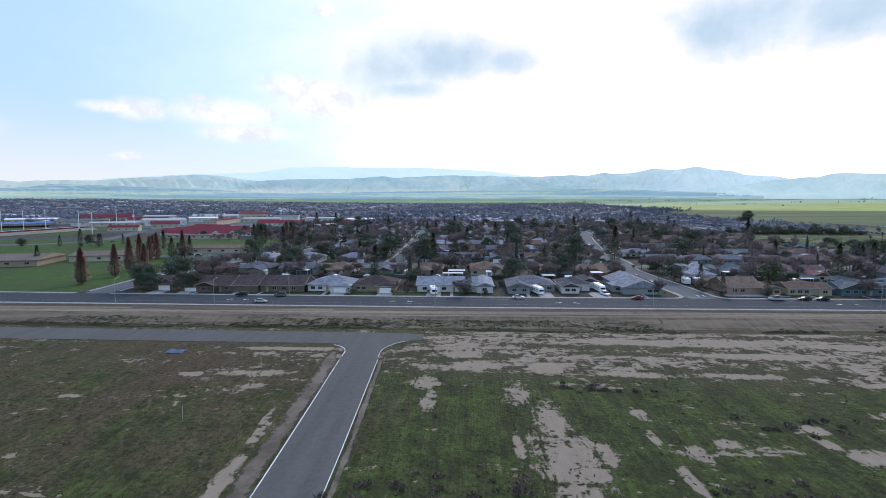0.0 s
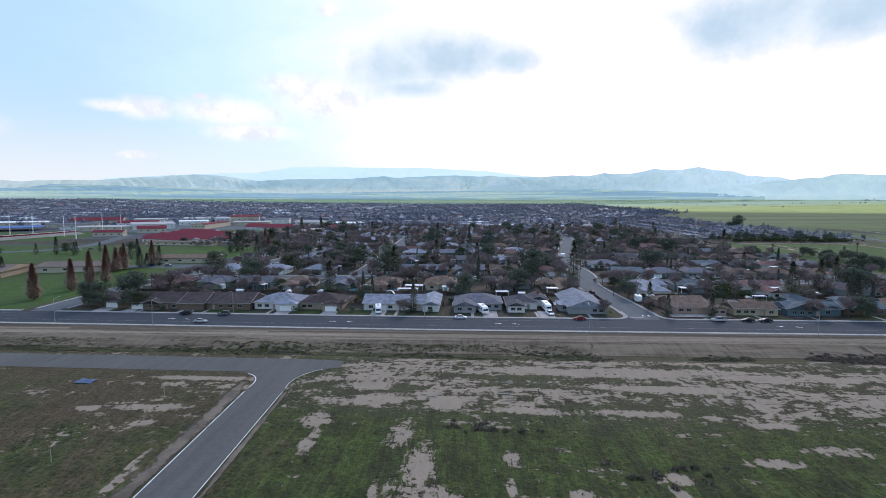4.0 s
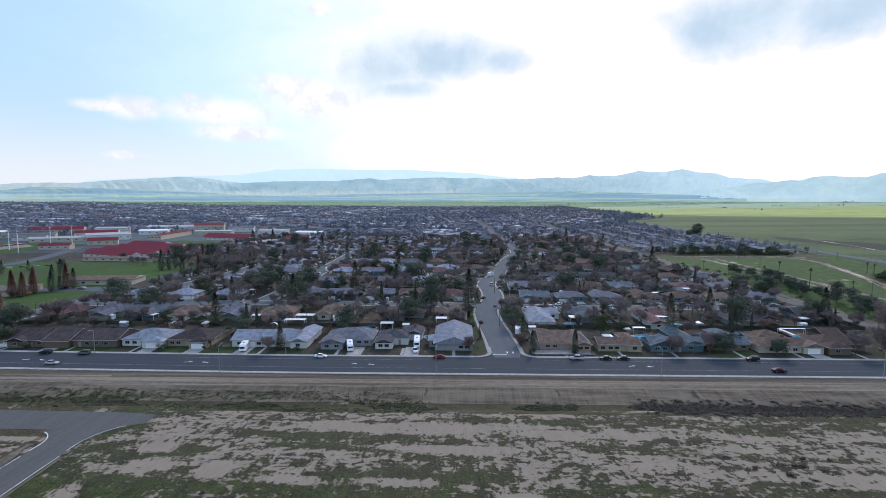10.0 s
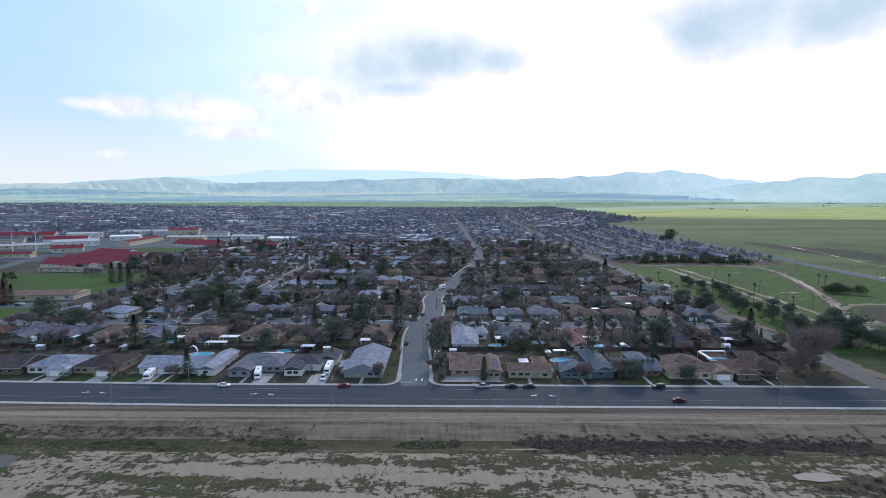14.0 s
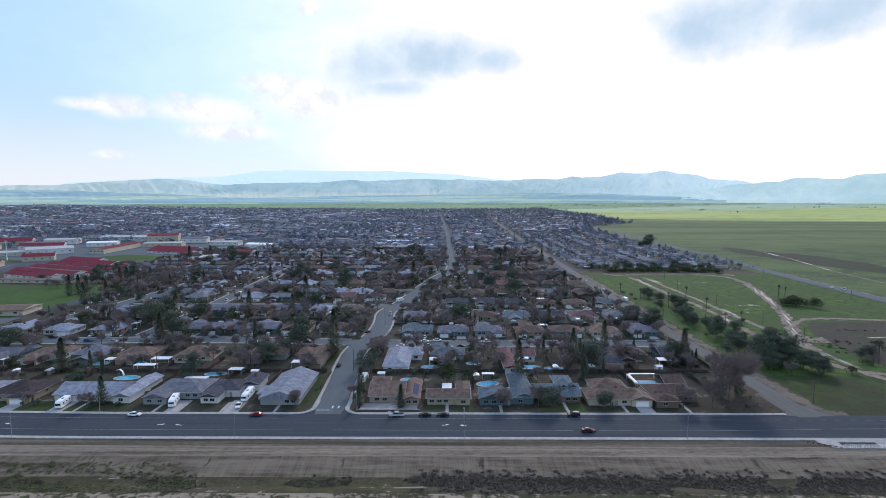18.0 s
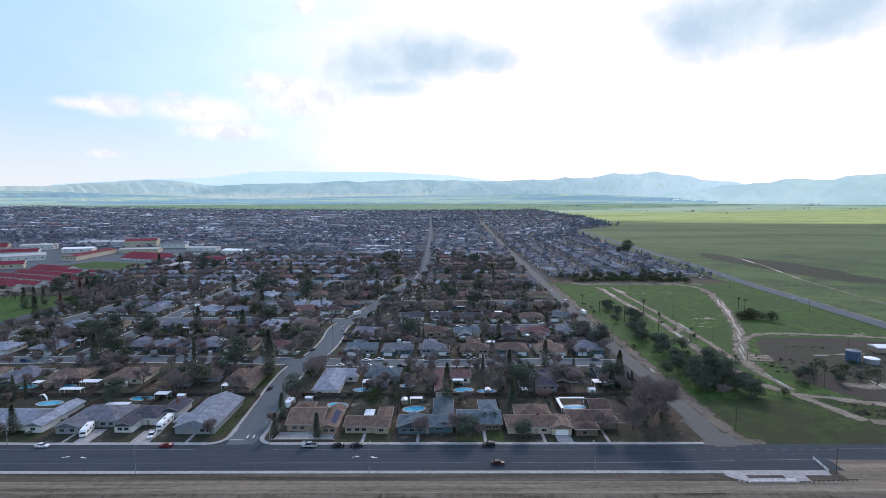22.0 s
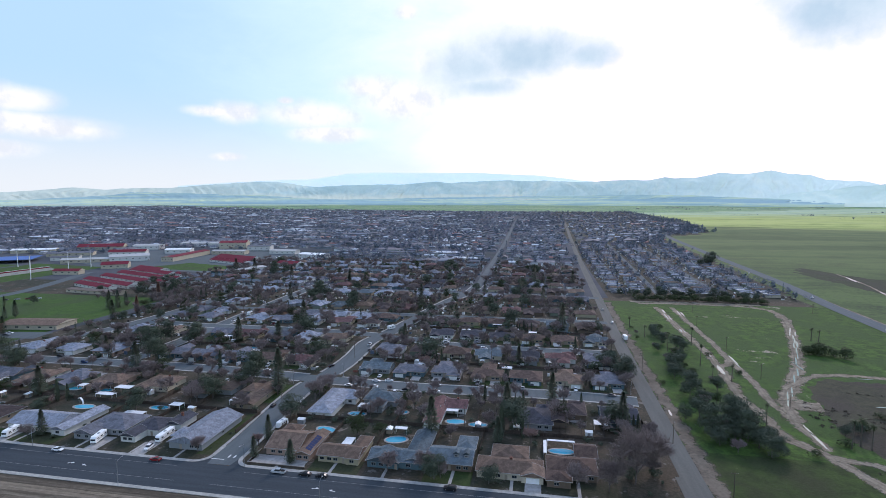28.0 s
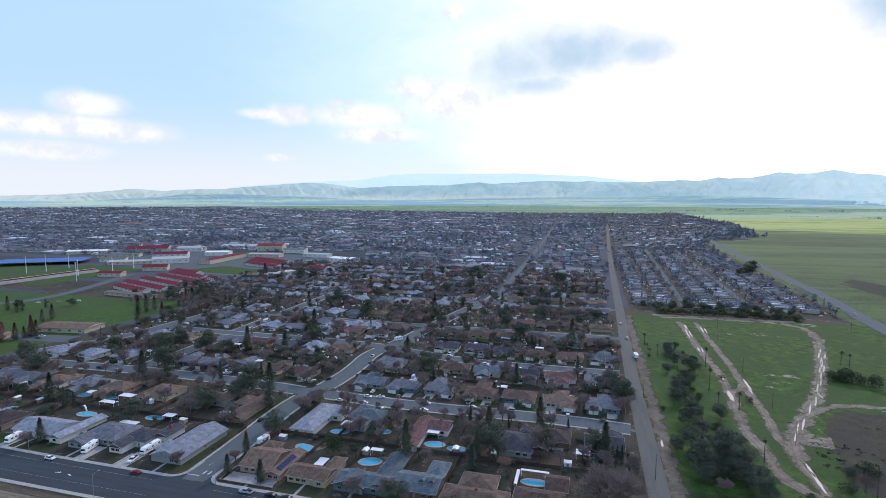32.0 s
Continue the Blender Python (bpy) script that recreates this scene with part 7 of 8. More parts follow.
def camper(x, y, turn, length, motor, label):
    """A white camper van or trailer with windows, a stripe and wheels."""
    ob = thing("motorhome" if motor else "travel_trailer", label, "camper", (x, y, 0.13), turn)
    h2, top = length / 2, 3.0
    st = [(-h2, 1.1, 1.0, 0.55, top - 0.25), (-h2 + 0.3, 1.22, 1.12, 0.45, top), (h2 - 0.9, 1.22, 1.12, 0.45, top), (h2 - 0.2, 1.2, 1.05, 0.5, top - 0.5), (h2, 1.1, 0.95, 0.6, 1.4)]
    part("body", loft(st), white_paint, ob)
    part("stripe", Shape().box(-h2 + 0.4, h2 - 1.0, -1.235, 1.235, 1.25, 1.42), WALLS["tan"], ob, "tan side stripe")
    for i in range(3):
        part("window", kept("camper_window", lambda: Shape().box(-0.55, 0.55, -1.24, 1.24, -0.28, 0.28).mesh("window", glass)), None, ob, at=(-h2 + 1.6 + i * (length - 3.4) / 2, 0, 1.95))
    part("windscreen" if motor else "end_window", Shape().box(h2 - 0.16, h2 - 0.02, -0.95, 0.95, 1.5, 2.2), glass, ob)
    part("roof_vent", Shape().box(-0.5, 0.5, -0.4, 0.4, top - 0.02, top + 0.25), galvanised, ob)
    for ax in ((-h2 * 0.5, h2 * 0.62) if motor else (-0.6, 0.3)):
        for sy in (-1.05, 1.05):
            part("wheel", MESHES["wheel"], None, ob, at=(ax, sy, 0.33))


camper(-11.2, 209.2, -80, 7.6, True, "white and tan motorhome parked on a driveway")
camper(30.8, 211.4, -76, 8.6, False, "white travel trailer parked on a driveway")
camper(57.2, 218.2, -87, 10.4, False, "long white trailer hitched to a pickup truck")
camper(101.0, 238, 84, 6.5, False, "small white trailer beside the corner garden")
camper(276.5, 420, 95, 7.0, True, "white box-bodied motorhome at the dirt roadside")
camper(100.5, 418, 60, 7.0, False, "white trailer parked by the street bend")
camper(-35.5, 444, 92, 7.0, False, "white trailer parked along the street")


# ---- poles and lamps ----
def street_lamp(x, y, turn, tall=9.0, arm=2.4):
    ob = thing("street_lamp", "grey steel street lamp with a single curved arm", "street lamp", (x, y, 0.1), turn, "street lamps")
    part("pole", kept(("lamp_pole", tall), lambda: Shape().tube((0, 0, 0), (0, 0, tall), 0.11, 0.07, 8).mesh("pole", galvanised)), None, ob)
    part("arm", kept(("lamp_arm", tall, arm), lambda: Shape().tube((0, 0, tall - 0.1), (0, arm * 0.6, tall + 0.45), 0.05, 0.045, 6).tube((0, arm * 0.6, tall + 0.45), (0, arm, tall + 0.5), 0.045, 0.04, 6).mesh("arm", galvanised)), None, ob)
    part("lantern", kept(("lantern", tall, arm), lambda: Shape().box(-0.14, 0.14, arm - 0.1, arm + 0.55, tall + 0.42, tall + 0.56).mesh("lantern", galvanised)), None, ob)


for x in (-126, -89, -9, 66.5, 143.2, 217.3):
    street_lamp(x, 182.0 + bend(x), 0)
for x in (8, 104, -68):
    street_lamp(x, 201.8 + bend(x), 180)
for x, y, t in ((81, 290, 90), (104, 306, 180), (-34, 312, 90), (262, 306, 90), (255, 389, 180), (86, 395, 0)):
    street_lamp(x, y, t, 7.5, 1.6)


def utility_pole(x, y, turn, tall=10.5):
    ob = thing("utility_pole", "brown wooden utility pole with a cross-arm", "utility pole", (x, y, 0), turn, "utility poles")
    part("pole", kept(("upole", tall), lambda: Shape().tube((0, 0, -0.2), (0, 0, tall), 0.16, 0.1, 7).mesh("pole", pole_wood)), None, ob)
    part("cross_arm", kept(("uarm", tall), lambda: Shape().box(-1.2, 1.2, -0.06, 0.06, tall - 0.8, tall - 0.66).mesh("cross_arm", pole_wood)), None, ob)
    for sx in (-1.05, -0.4, 0.4, 1.05):
        part("insulator", kept("insul", lambda: Shape().tube((0, 0, 0), (0, 0, 0.2), 0.05, 0.04, 6).mesh("insulator", lamp_clear)), None, ob, at=(sx, 0, tall - 0.66))


for x in range(-130, 270, 44):
    utility_pole(x + (4 if x > 60 else 0), 251.5, 90)
    if x > -60:
        utility_pole(x + 8, 341.5, 90)
for x, y in ((281, 214), (335, 300), (339, 345), (340, 405), (339, 470), (404, 318), (352, 530), (444, 300), (452, 420), (455, 540), (459, 660)):
    utility_pole(x, y, 0, 9.0)


# ---- drain, culvert and field edge ----
def railing(x0, y0, x1, y1, label):
    length = math.hypot(x1 - x0, y1 - y0)
    ob = thing("railing", label, "railing", (x0, y0, 0.05), math.degrees(math.atan2(y1 - y0, x1 - x0)), "culvert railings")
    n = max(2, round(length / 2))
    for z in (0.45, 0.8, 1.1):
        part("rail", Shape().box(0, length, -0.04, 0.04, z - 0.05, z + 0.05), white_paint, ob)
    for i in range(n + 1):
        part("post", kept("rail_post", lambda: Shape().box(-0.06, 0.06, -0.06, 0.06, -0.3, 1.15).mesh("post", white_paint)), None, ob, at=(length * i / n, 0, 0))


railing(264.5, 176.1, 279, 176.1, "white steel railing over the culvert")
railing(294.6, 190.3, 293.7, 181.9, "white steel railing at the road edge")
cul = Shape()
for x0, x1, y0, y1 in ((259, 293.5, 180.0, 183.0), (262.5, 265.5, 175.8, 180.0), (277.5, 284.5, 175.8, 180.0), (265.5, 277.5, 175.8, 177.0)):
    cul.box(x0, x1, y0, y1, -2.2, 0.18)
cul.solid([(259, 180.0, -2.2), (262.5, 175.8, -2.2), (262.5, 180.0, -2.2), (259, 180.0, 0.18), (262.5, 175.8, 0.18), (262.5, 180.0, 0.18)], [(3, 4, 5), (0, 1, 4, 3)])
setting("culvert_headwall", cul, drive_concrete, "pale concrete culvert deck round a dark opening", "culvert")
grate = thing("culvert_grate", "dark steel grate in the culvert deck", "grate", (271.5, 178.5, 0.0))
# black slab just below the bars stands in for the shade of the opening
part("pit", Shape().box(-6, 6, -1.5, 1.5, -0.5, -0.4), tyre_rubber, grate)
for i in range(25):
    part("bar", kept("grate_bar", lambda: Shape().box(-0.05, 0.05, -1.5, 1.5, 0.02, 0.1).mesh("bar", plain("dark_steel", (0.05, 0.055, 0.065), 0.5, 0.5))), None, grate, at=(-5.76 + 0.48 * i, 0, 0))


def post_fence(x0, y0, x1, y1):
    """A low barrier of dark timber posts with one rail."""
    length = math.hypot(x1 - x0, y1 - y0)
    ob = thing("post_barrier", "low dark timber post barrier beside the culvert", "barrier", (x0, y0, 0.0), math.degrees(math.atan2(y1 - y0, x1 - x0)), "culvert barriers")
    n = max(2, round(length / 1.6))
    part("rail", Shape().box(0, length, -0.05, 0.05, 0.5, 0.66), pole_wood, ob)
    for i in range(n + 1):
        part("post", kept("barrier_post", lambda: Shape().box(-0.09, 0.09, -0.09, 0.09, -1.0, 0.75).mesh("post", pole_wood)), None, ob, at=(length * i / n, 0, 0))


post_fence(255.5, 179.6, 263.5, 175.4)
post_fence(280, 175.4, 299, 176.8)
utility_pole(295.5, 181.0, 0, 9.0)
# lone stakes, tarpaulin and dead branches on the field
for x, y in ((-48.6, 87.2), (-46.9, 119)):
    ob = thing("marker_stake", "thin pale wooden marker stake in the weeds", "stake", (x, y, height(x, y)))
    part("shaft", Shape().tube((0, 0, -0.2), (0.05, 0, 2.2), 0.05, 0.05, 6), plain("pale_wood", (0.45, 0.42, 0.36), 0.8), ob)
    part("tip", Shape().tube((0.05, 0, 2.2), (0.05, 0, 2.35), 0.06, 0.02, 6), road_paint, ob)
tarp = Shape()
for i in range(6):
    for j in range(4):
        def tz(a, b):
            return (-73.6 + a * 0.75 + 0.3 * math.sin(b * 3), 125.0 + b * 0.8 + 0.3 * math.sin(a * 2), height(-72, 126) + 0.2 + 0.3 * noise.noise((a * 0.9, b * 0.9, 4)))
        tarp.face([tz(i, j), tz(i + 1, j), tz(i + 1, j + 1), tz(i, j + 1)])
tagged(part("tarpaulin", tarp, plain("tarp_blue", (0.035, 0.07, 0.16), 0.5, vary=0.3, scale=1.5), None), "crumpled blue tarpaulin lying on the weeds", "tarpaulin")
for x, y in ((15.8, 121), (34.1, 131), (33, 123)):
    s = Shape()
    for i in range(7):
        a = YARD.uniform(0, 6.28)
        s.tube((0, 0, 0.1), (1.8 * math.cos(a) * YARD.random(), 1.8 * math.sin(a) * YARD.random(), YARD.uniform(0.2, 0.9)), 0.07, 0.02, 4)
    s.tube((-1.6, 0, 0.12), (1.6, 0.3, 0.16), 0.12, 0.08, 5)
    ob = part("dead_branch", s, plain("pale_wood", (0.45, 0.42, 0.36), 0.8), None, at=(x, y, height(x, y)))
    tagged(ob, "bleached dead branch on bare sandy soil", "branch")


# ---- dirt tracks, puddles, tank on the eastern land ----
def rough_strip(line, width, z, wob=0.2):
    """A strip that wavers in width, with its crosswise place in the UV map."""
    pts = dense(line, 2)
    s, uv = Shape(), []
    lo = [(-width * 0.85) * (1 + wob * noise.fractal((px * 0.05, py * 0.05, 2), 0.8, 2.0, 2)) for px, py in pts]
    hi = [(width * 0.85) * (1 + wob * noise.fractal((px * 0.05, py * 0.05, 7), 0.8, 2.0, 2)) for px, py in pts]
    a = [sides(pts, lo[i])[i] for i in range(len(pts))]
    b = [sides(pts, hi[i])[i] for i in range(len(pts))]
    for i in range(len(pts) - 1):
        s.face([(*a[i], z), (*b[i], z), (*b[i + 1], z), (*a[i + 1], z)])
        uv += [0, i, 1, i, 1, i + 1, 0, i + 1]
    return s, uv


def soft_strip(name, line, width, z, mat, label):
    s, uv = rough_strip(line, width, z)
    ob = setting(name, s, mat, label, "track")
    ob.data.uv_layers.new(name="across").data.foreach_set("uv", uv)


TRACKS = [
    ([(277, 201), (277, 240), (277.5, 300), (278, 400), (281, 560)], 6.4),
    ([(262, 201), (274, 204), (286, 203)], 6.0),
    ([(323, 545), (324, 492), (323.5, 452), (324, 421), (325, 390), (322, 357), (318, 324), (318, 304), (319, 289), (319, 272), (321, 261), (327, 255), (332, 240), (338, 222)], 5.4),
    ([(337, 545), (336.5, 486), (336, 440), (335.5, 410), (334, 377), (333, 350), (332, 327), (330, 303), (330, 288), (331, 273), (331, 256)], 4.2),
    ([(310, 560), (348, 565), (378, 564), (410, 562), (425, 545), (421, 512), (407, 470), (395, 435), (384, 405), (370, 373), (356, 345), (343, 321), (334, 300), (331, 285)], 7.0),
    ([(345, 330), (362, 349), (379, 360), (400, 360), (455, 348)], 5.0),
    ([(330, 250), (360, 240), (372, 226), (360, 216), (340, 222)], 5.0),
    ([(322, 365), (329, 368), (334, 380)], 5.0),
    ([(360, 262), (390, 262), (430, 256)], 7.0),
    ([(612, 820), (598, 727), (585, 678), (575, 643), (562, 592), (547, 486), (530, 380)], 3.0),
    ([(476, 120), (484.5, 330), (489.5, 450), (495.5, 580), (503.5, 712), (502, 900)], 2.6),
    ([(304, 569), (360, 571), (424, 570)], 9.0),
    ([(336, 306), (344, 308), (352, 306)], 12.0),
]
_rng = random.Random(3)
for i, (l, w) in enumerate(TRACKS):
    soft_strip("dirt_track_%d" % (i + 1), l, w, 0.05 + 0.006 * i, shoulder_dirt if i < 2 else dirt_track, "brown dirt shoulder beside the street" if i < 2 else "pale rutted dirt track over green pasture")
soft_strip("lane_shoulder", [(-28.3, 40), (-28.7, 62), (-29.9, 90), (-30.8, 118), (-31.6, 128)], 2.6, -0.2, shoulder_dirt, "dark gravelly shoulder of the access lane")
soft_strip("lane_shoulder_east", [(-16.2, 40), (-16.8, 70), (-18.4, 108), (-19.0, 122)], 0.9, -0.2, shoulder_dirt, "narrow gravelly shoulder of the access lane")
PUDDLES = [(326, 525, 2.6, 12), (323.4, 502, 1.8, 22), (325.6, 500, 1.4, 16), (337.6, 518, 2.0, 16), (340, 516, 1.8, 14), (323, 453, 1.8, 9), (325.2, 452, 1.4, 9), (324.5, 389, 2.4, 12), (322, 358, 3.2, 13),
           (336.4, 381, 2.0, 14), (335.2, 370, 1.4, 8), (408, 472, 1.4, 12), (403, 461, 1.6, 15), (405.6, 458, 1.4, 11), (399, 446, 1.6, 14), (396, 437, 1.8, 14), (393.4, 427, 1.6, 14), (390, 424, 1.3, 11), (385.6, 410, 1.4, 16), (381, 398, 1.3, 14), (374.5, 385, 1.3, 14), (371, 374, 1.2, 12),
           (365, 361, 1.4, 13), (358, 349, 1.4, 12), (347, 326, 1.3, 12), (342, 319, 1.2, 11), (338, 309, 1.2, 9), (331.6, 266, 2.0, 14), (332.4, 276, 1.4, 9), (384, 311, 9, 1.5), (402, 313, 16, 1.5), (418, 302, 7, 3), (377, 263, 2, 9), (397, 355, 7, 1), (366, 565, 3, 1.4), (392, 563, 4, 1.4), (408, 561, 5, 1.4),
           (276.6, 285, 1.4, 6), (200, 138.6, 11, 3.4), (127, 154.5, 8, 0.7), (603, 766, 4, 40), (580, 660, 3.4, 22), (566, 606, 3, 16)]
for x, y, w, d in PUDDLES:
    if x > 270 and d > w:
        w, d = w * 0.6, d * 1.1
    s = Shape()
    pts = []
    for i in range(22):
        a = 6.2832 * i / 22
        q = 1 + 0.32 * noise.noise((x + 2 * math.cos(a), y + 2 * math.sin(a), 1)) + _rng.uniform(-0.14, 0.14)
        pts.append((w / 2 * math.cos(a) * q * 1.2, d / 2 * math.sin(a) * q * 1.2, 0))
    s.face(pts)
    ob = part("puddle", s, puddle_water if x > 270 else field_water, None, at=(x, y, (0.16 if x > 270 else height(x, y) + (0.13 if y < 150 else 0.1))), turn=(-22 if x > 336 and 290 < y < 480 and x < 500 and not 366 < y < 384 else -12 if x > 500 else -3) if w < d else 3)
    tagged(ob, "shallow rain puddle shining with the sky", "puddle", "rain puddles")
scrub = Shape()
rim_ = dense([(350, 300), (353, 322), (363, 344), (378, 349), (400, 350), (440, 346), (460, 320), (458, 270), (440, 235), (400, 226), (362, 236), (345, 262), (350, 300)], 2.0)
scrub.face([(x + 5 * noise.fractal((x * 0.06, y * 0.06, 1), 0.7, 2.0, 4), y + 5 * noise.fractal((x * 0.06, y * 0.06, 8), 0.7, 2.0, 4), 0.035) for x, y in rim_[:-1]])
setting("brush_ground", scrub, brush_soil, "brown brushy ground round the water tank", "ground")
fallow = Shape()
ring = []
for a in np.linspace(0, 6.2832, 120, endpoint=False):
    q = 1 + 0.35 * noise.fractal((math.cos(a) * 2.2, math.sin(a) * 2.2, 3), 0.8, 2.0, 4)
    u, v = 40 * math.cos(a) * q, 150 * math.sin(a) * q
    ring.append((610 + u - 0.15 * v, 705 + v))
fallow.face([(x, y, 0.06) for x, y in ring])
setting("fallow_field", fallow, fallow_soil, "dark fallow field beyond the highway", "field")
ob = thing("water_tank", "dark blue steel water tank with a flat lid", "tank", (392.6, 299.6, 0.2), 0)
part("shell", Shape().tube((0, 0, 0), (0, 0, 6.0), 3.5, 3.5, 28), tank_blue, ob, smooth=False)
part("lid", Shape().tube((0, 0, 6.0), (0, 0, 6.5), 3.6, 0.8, 28), tank_blue, ob)
part("hatch", Shape().tube((1.6, 0, 6.2), (1.6, 0, 6.9), 0.5, 0.5, 10), galvanised, ob)
for i in range(2):
    part("ladder_rail", Shape().box(-0.25 + 0.5 * i, -0.19 + 0.5 * i, -3.65, -3.55, 0, 6.4), galvanised, ob)
low = thing("low_tank", "low round white tank beside the blue one", "tank", (400.5, 296.5, 0.2), 0)
part("shell", Shape().tube((0, 0, 0), (0, 0, 2.6), 3.6, 3.6, 24), WALLS["grey"], low)
part("lid", Shape().tube((0, 0, 2.6), (0, 0, 2.9), 3.7, 3.0, 24), white_paint, low)
lo = thing("farm_shed", "low pale-roofed shed beside the water tank", "shed", (428, 318, 0.1), -4)
part("wall", Shape().box(-9, 9, -4, 4, 0, 3), WALLS["tan"], lo)
r = Shape()
add_roof(r, -9, 9, -4, 4, 3, "gable", "x", 0.4, 0.2)
part("roof", r, white_paint, lo)

# ---- school grounds ----
def hall(x, y, w, d, h_, turn, wall, roof, label, rise=0.16, kind="gable", n=6, door=True):
    """A school or town building: walls, a low roof and a row of windows."""
    ob = thing("school_building", label, "building", (x, y, 0), turn, "school buildings")
    part("wall", Shape().box(-w / 2, w / 2, -d / 2, d / 2, 0, h_), wall, ob)
    r = Shape()
    add_roof(r, -w / 2, w / 2, -d / 2, d / 2, h_ + 0.01, kind, "x" if w > d else "y", 0.8, rise, 0, 1)
    part("roof", r, [roof, wall], ob)
    for i in range(n):
        window_unit(ob, -w / 2 + w * (i + 0.5) / n, -d / 2, h_ * 0.55, 2.4 if w / n > 4 else 1.8, 1.2, 0)
    if door:
        part("door", MESHES["door"], None, ob, at=(w / 2 - 1.5, -d / 2, 0))


cream, white_w, tan_w = WALLS["cream"], WALLS["white"], WALLS["tan"]
gravel_roof = plain("gravel_roof", (0.17, 0.135, 0.115), 0.95, vary=0.2, scale=0.7)
pale_roof = plain("pale_roof", (0.42, 0.41, 0.40), 0.7, vary=0.12, scale=0.5)
for x, y, w, d, h_, t, wl, rf, lb in (
        (-258, 513, 72, 11, 3.2, -6, cream, gravel_roof, "long low cream classroom block with a pale roof"),
        *[(cx, cy, ln, 14.5, 3.4, -21, white_w, red_metal, "long classroom wing with a dark red metal roof") for cx, cy, ln in ((-292, 545, 56), (-288, 566, 100), (-290, 595, 102), (-293, 624, 98), (-301, 653, 90), (-325, 680, 60), (-268, 782, 84), (-275, 810, 96), (-288, 838, 90))],
        *[(cx, cy, 20, 9, 4.4, -21, white_w, red_metal, "white gabled end block with a red roof") for cx, cy in ((-224, 548), (-225, 576), (-232, 606), (-244, 636), (-262, 534))],
        (-412, 630, 34, 13, 5, 12, cream, red_metal, "small red-roofed pavilion beside the grandstand"),
        (-400, 698, 34, 20, 6, 30, cream, red_metal, "cream hall with a steep red roof"), (-452, 785, 56, 36, 8, 40, white_w, pale_roof, "big white gymnasium with a pale flat roof"), (-500, 752, 70, 24, 5, 30, cream, pale_roof, "long cream block with a pale flat roof"),
        (-384, 836, 20, 116, 7, 6, cream, red_metal, "long arcaded two-storey block with a red roof"), (-186, 692, 16, 56, 5, -18, white_w, pale_roof, "white low office block with a pale roof"),
        (-405, 1016, 52, 40, 12, 20, cream, red_metal, "three-storey cream building with a red roof"), (-490, 1040, 90, 34, 7, 10, white_w, pale_roof, "white two-storey civic building"),
        *[(cx, cy, w_, d_, h2, tn, white_w if k % 3 else cream, (pale_roof, white_paint, red_metal, ROOFS["grey"])[k % 4], ("low pale town building with a flat roof", "low town building with a white roof", "low town building with a red roof", "low town building with a grey roof")[k % 4]) for k, (cx, cy, w_, d_, h2, tn) in enumerate((
            (-345, 905, 60, 24, 6, 10), (-450, 905, 44, 26, 7, 20), (-520, 860, 60, 22, 6, 25), (-610, 830, 70, 24, 5, 30), (-250, 930, 50, 22, 6, 0), (-170, 880, 46, 26, 6, -10), (-640, 930, 80, 30, 7, 25), (-330, 985, 44, 24, 8, 10), (-560, 960, 50, 28, 8, 15), (-720, 860, 70, 26, 6, 30), (-155, 760, 36, 18, 5, -14), (-560, 770, 40, 18, 5, 30)))],
        (-276, 300, 60, 34, 3.4, 14, tan_w, gravel_roof, "low tan building with a gravel roof"), (-222, 330, 44, 26, 3.4, 14, cream, gravel_roof, "low cream building with a gravel roof"),
        (-180, 376, 46, 22, 3.6, 8, cream, ROOFS["tan"], "broad cream clinic with a tan shingle roof")):
    hall(x, y, w, d, h_, t, wl, rf, lb, rise=0.32 if rf is red_metal and d < 40 else 0.14, n=max(4, int(w / 9)))
for i, (x, y) in enumerate(((-556, 617), (-549, 641), (-552, 680), (-462, 620), (-417, 580), (-440, 657), (-443, 698))):
    ob = thing("floodlight_mast", "tall pale sports floodlight mast", "floodlight", (x, y, 0), 0, "floodlight masts")
    part("mast", kept("mast", lambda: Shape().tube((0, 0, 0), (0, 0, 26), 0.5, 0.28, 8).mesh("mast", white_paint)), None, ob)
    part("lamp_rack", kept("rack", lambda: Shape().box(-2.2, 2.2, -0.2, 0.2, 24.2, 24.5).box(-2.2, 2.2, -0.2, 0.2, 25.6, 25.9).mesh("lamp_rack", galvanised)), None, ob)
    for k in range(4):
        part("floodlight", kept("flood", lambda: Shape().box(-0.4, 0.4, -0.5, 0.1, -0.35, 0.35).mesh("floodlight", galvanised)), None, ob, at=(-1.6 + 1.07 * k, -0.2, 25.2))
for x, y, w, d in ((-652, 716, 130, 66),):
    ob = thing("solar_canopy", "wide blue solar canopy over a car park", "solar canopy", (x, y, 0), 34)
    part("top", Shape().box(-w / 2, w / 2, -d / 2, d / 2, 5.0, 5.4), blue_metal, ob)
    for sx in (-0.4, -0.13, 0.13, 0.4):
        for sy in (-0.35, 0.35):
            part("post", kept("canopy_post", lambda: Shape().tube((0, 0, 0), (0, 0, 5.1), 0.25, 0.25, 8).mesh("post", galvanised)), None, ob, at=(sx * w, sy * d, 0))
stand = thing("grandstand", "long low grandstand with a red back wall and white rail", "grandstand", (-482, 590, 0), 84)
for k in range(5):
    part("step", Shape().box(-75, 75, -6 + k * 2.0, 6, 0.5 * k, 0.5 * k + 0.5), concrete, stand)
part("back_wall", Shape().box(-75, 75, 6, 6.4, 0, 4.2), red_metal, stand)
part("top_rail", Shape().box(-75, 75, 5.9, 6.5, 4.2, 4.5), white_paint, stand)
lot = Shape()
ribbon(lot, dense([(-420, 420), (-350, 438), (-338, 488), (-362, 560), (-400, 650)], 12), -7, 7, 0.09)
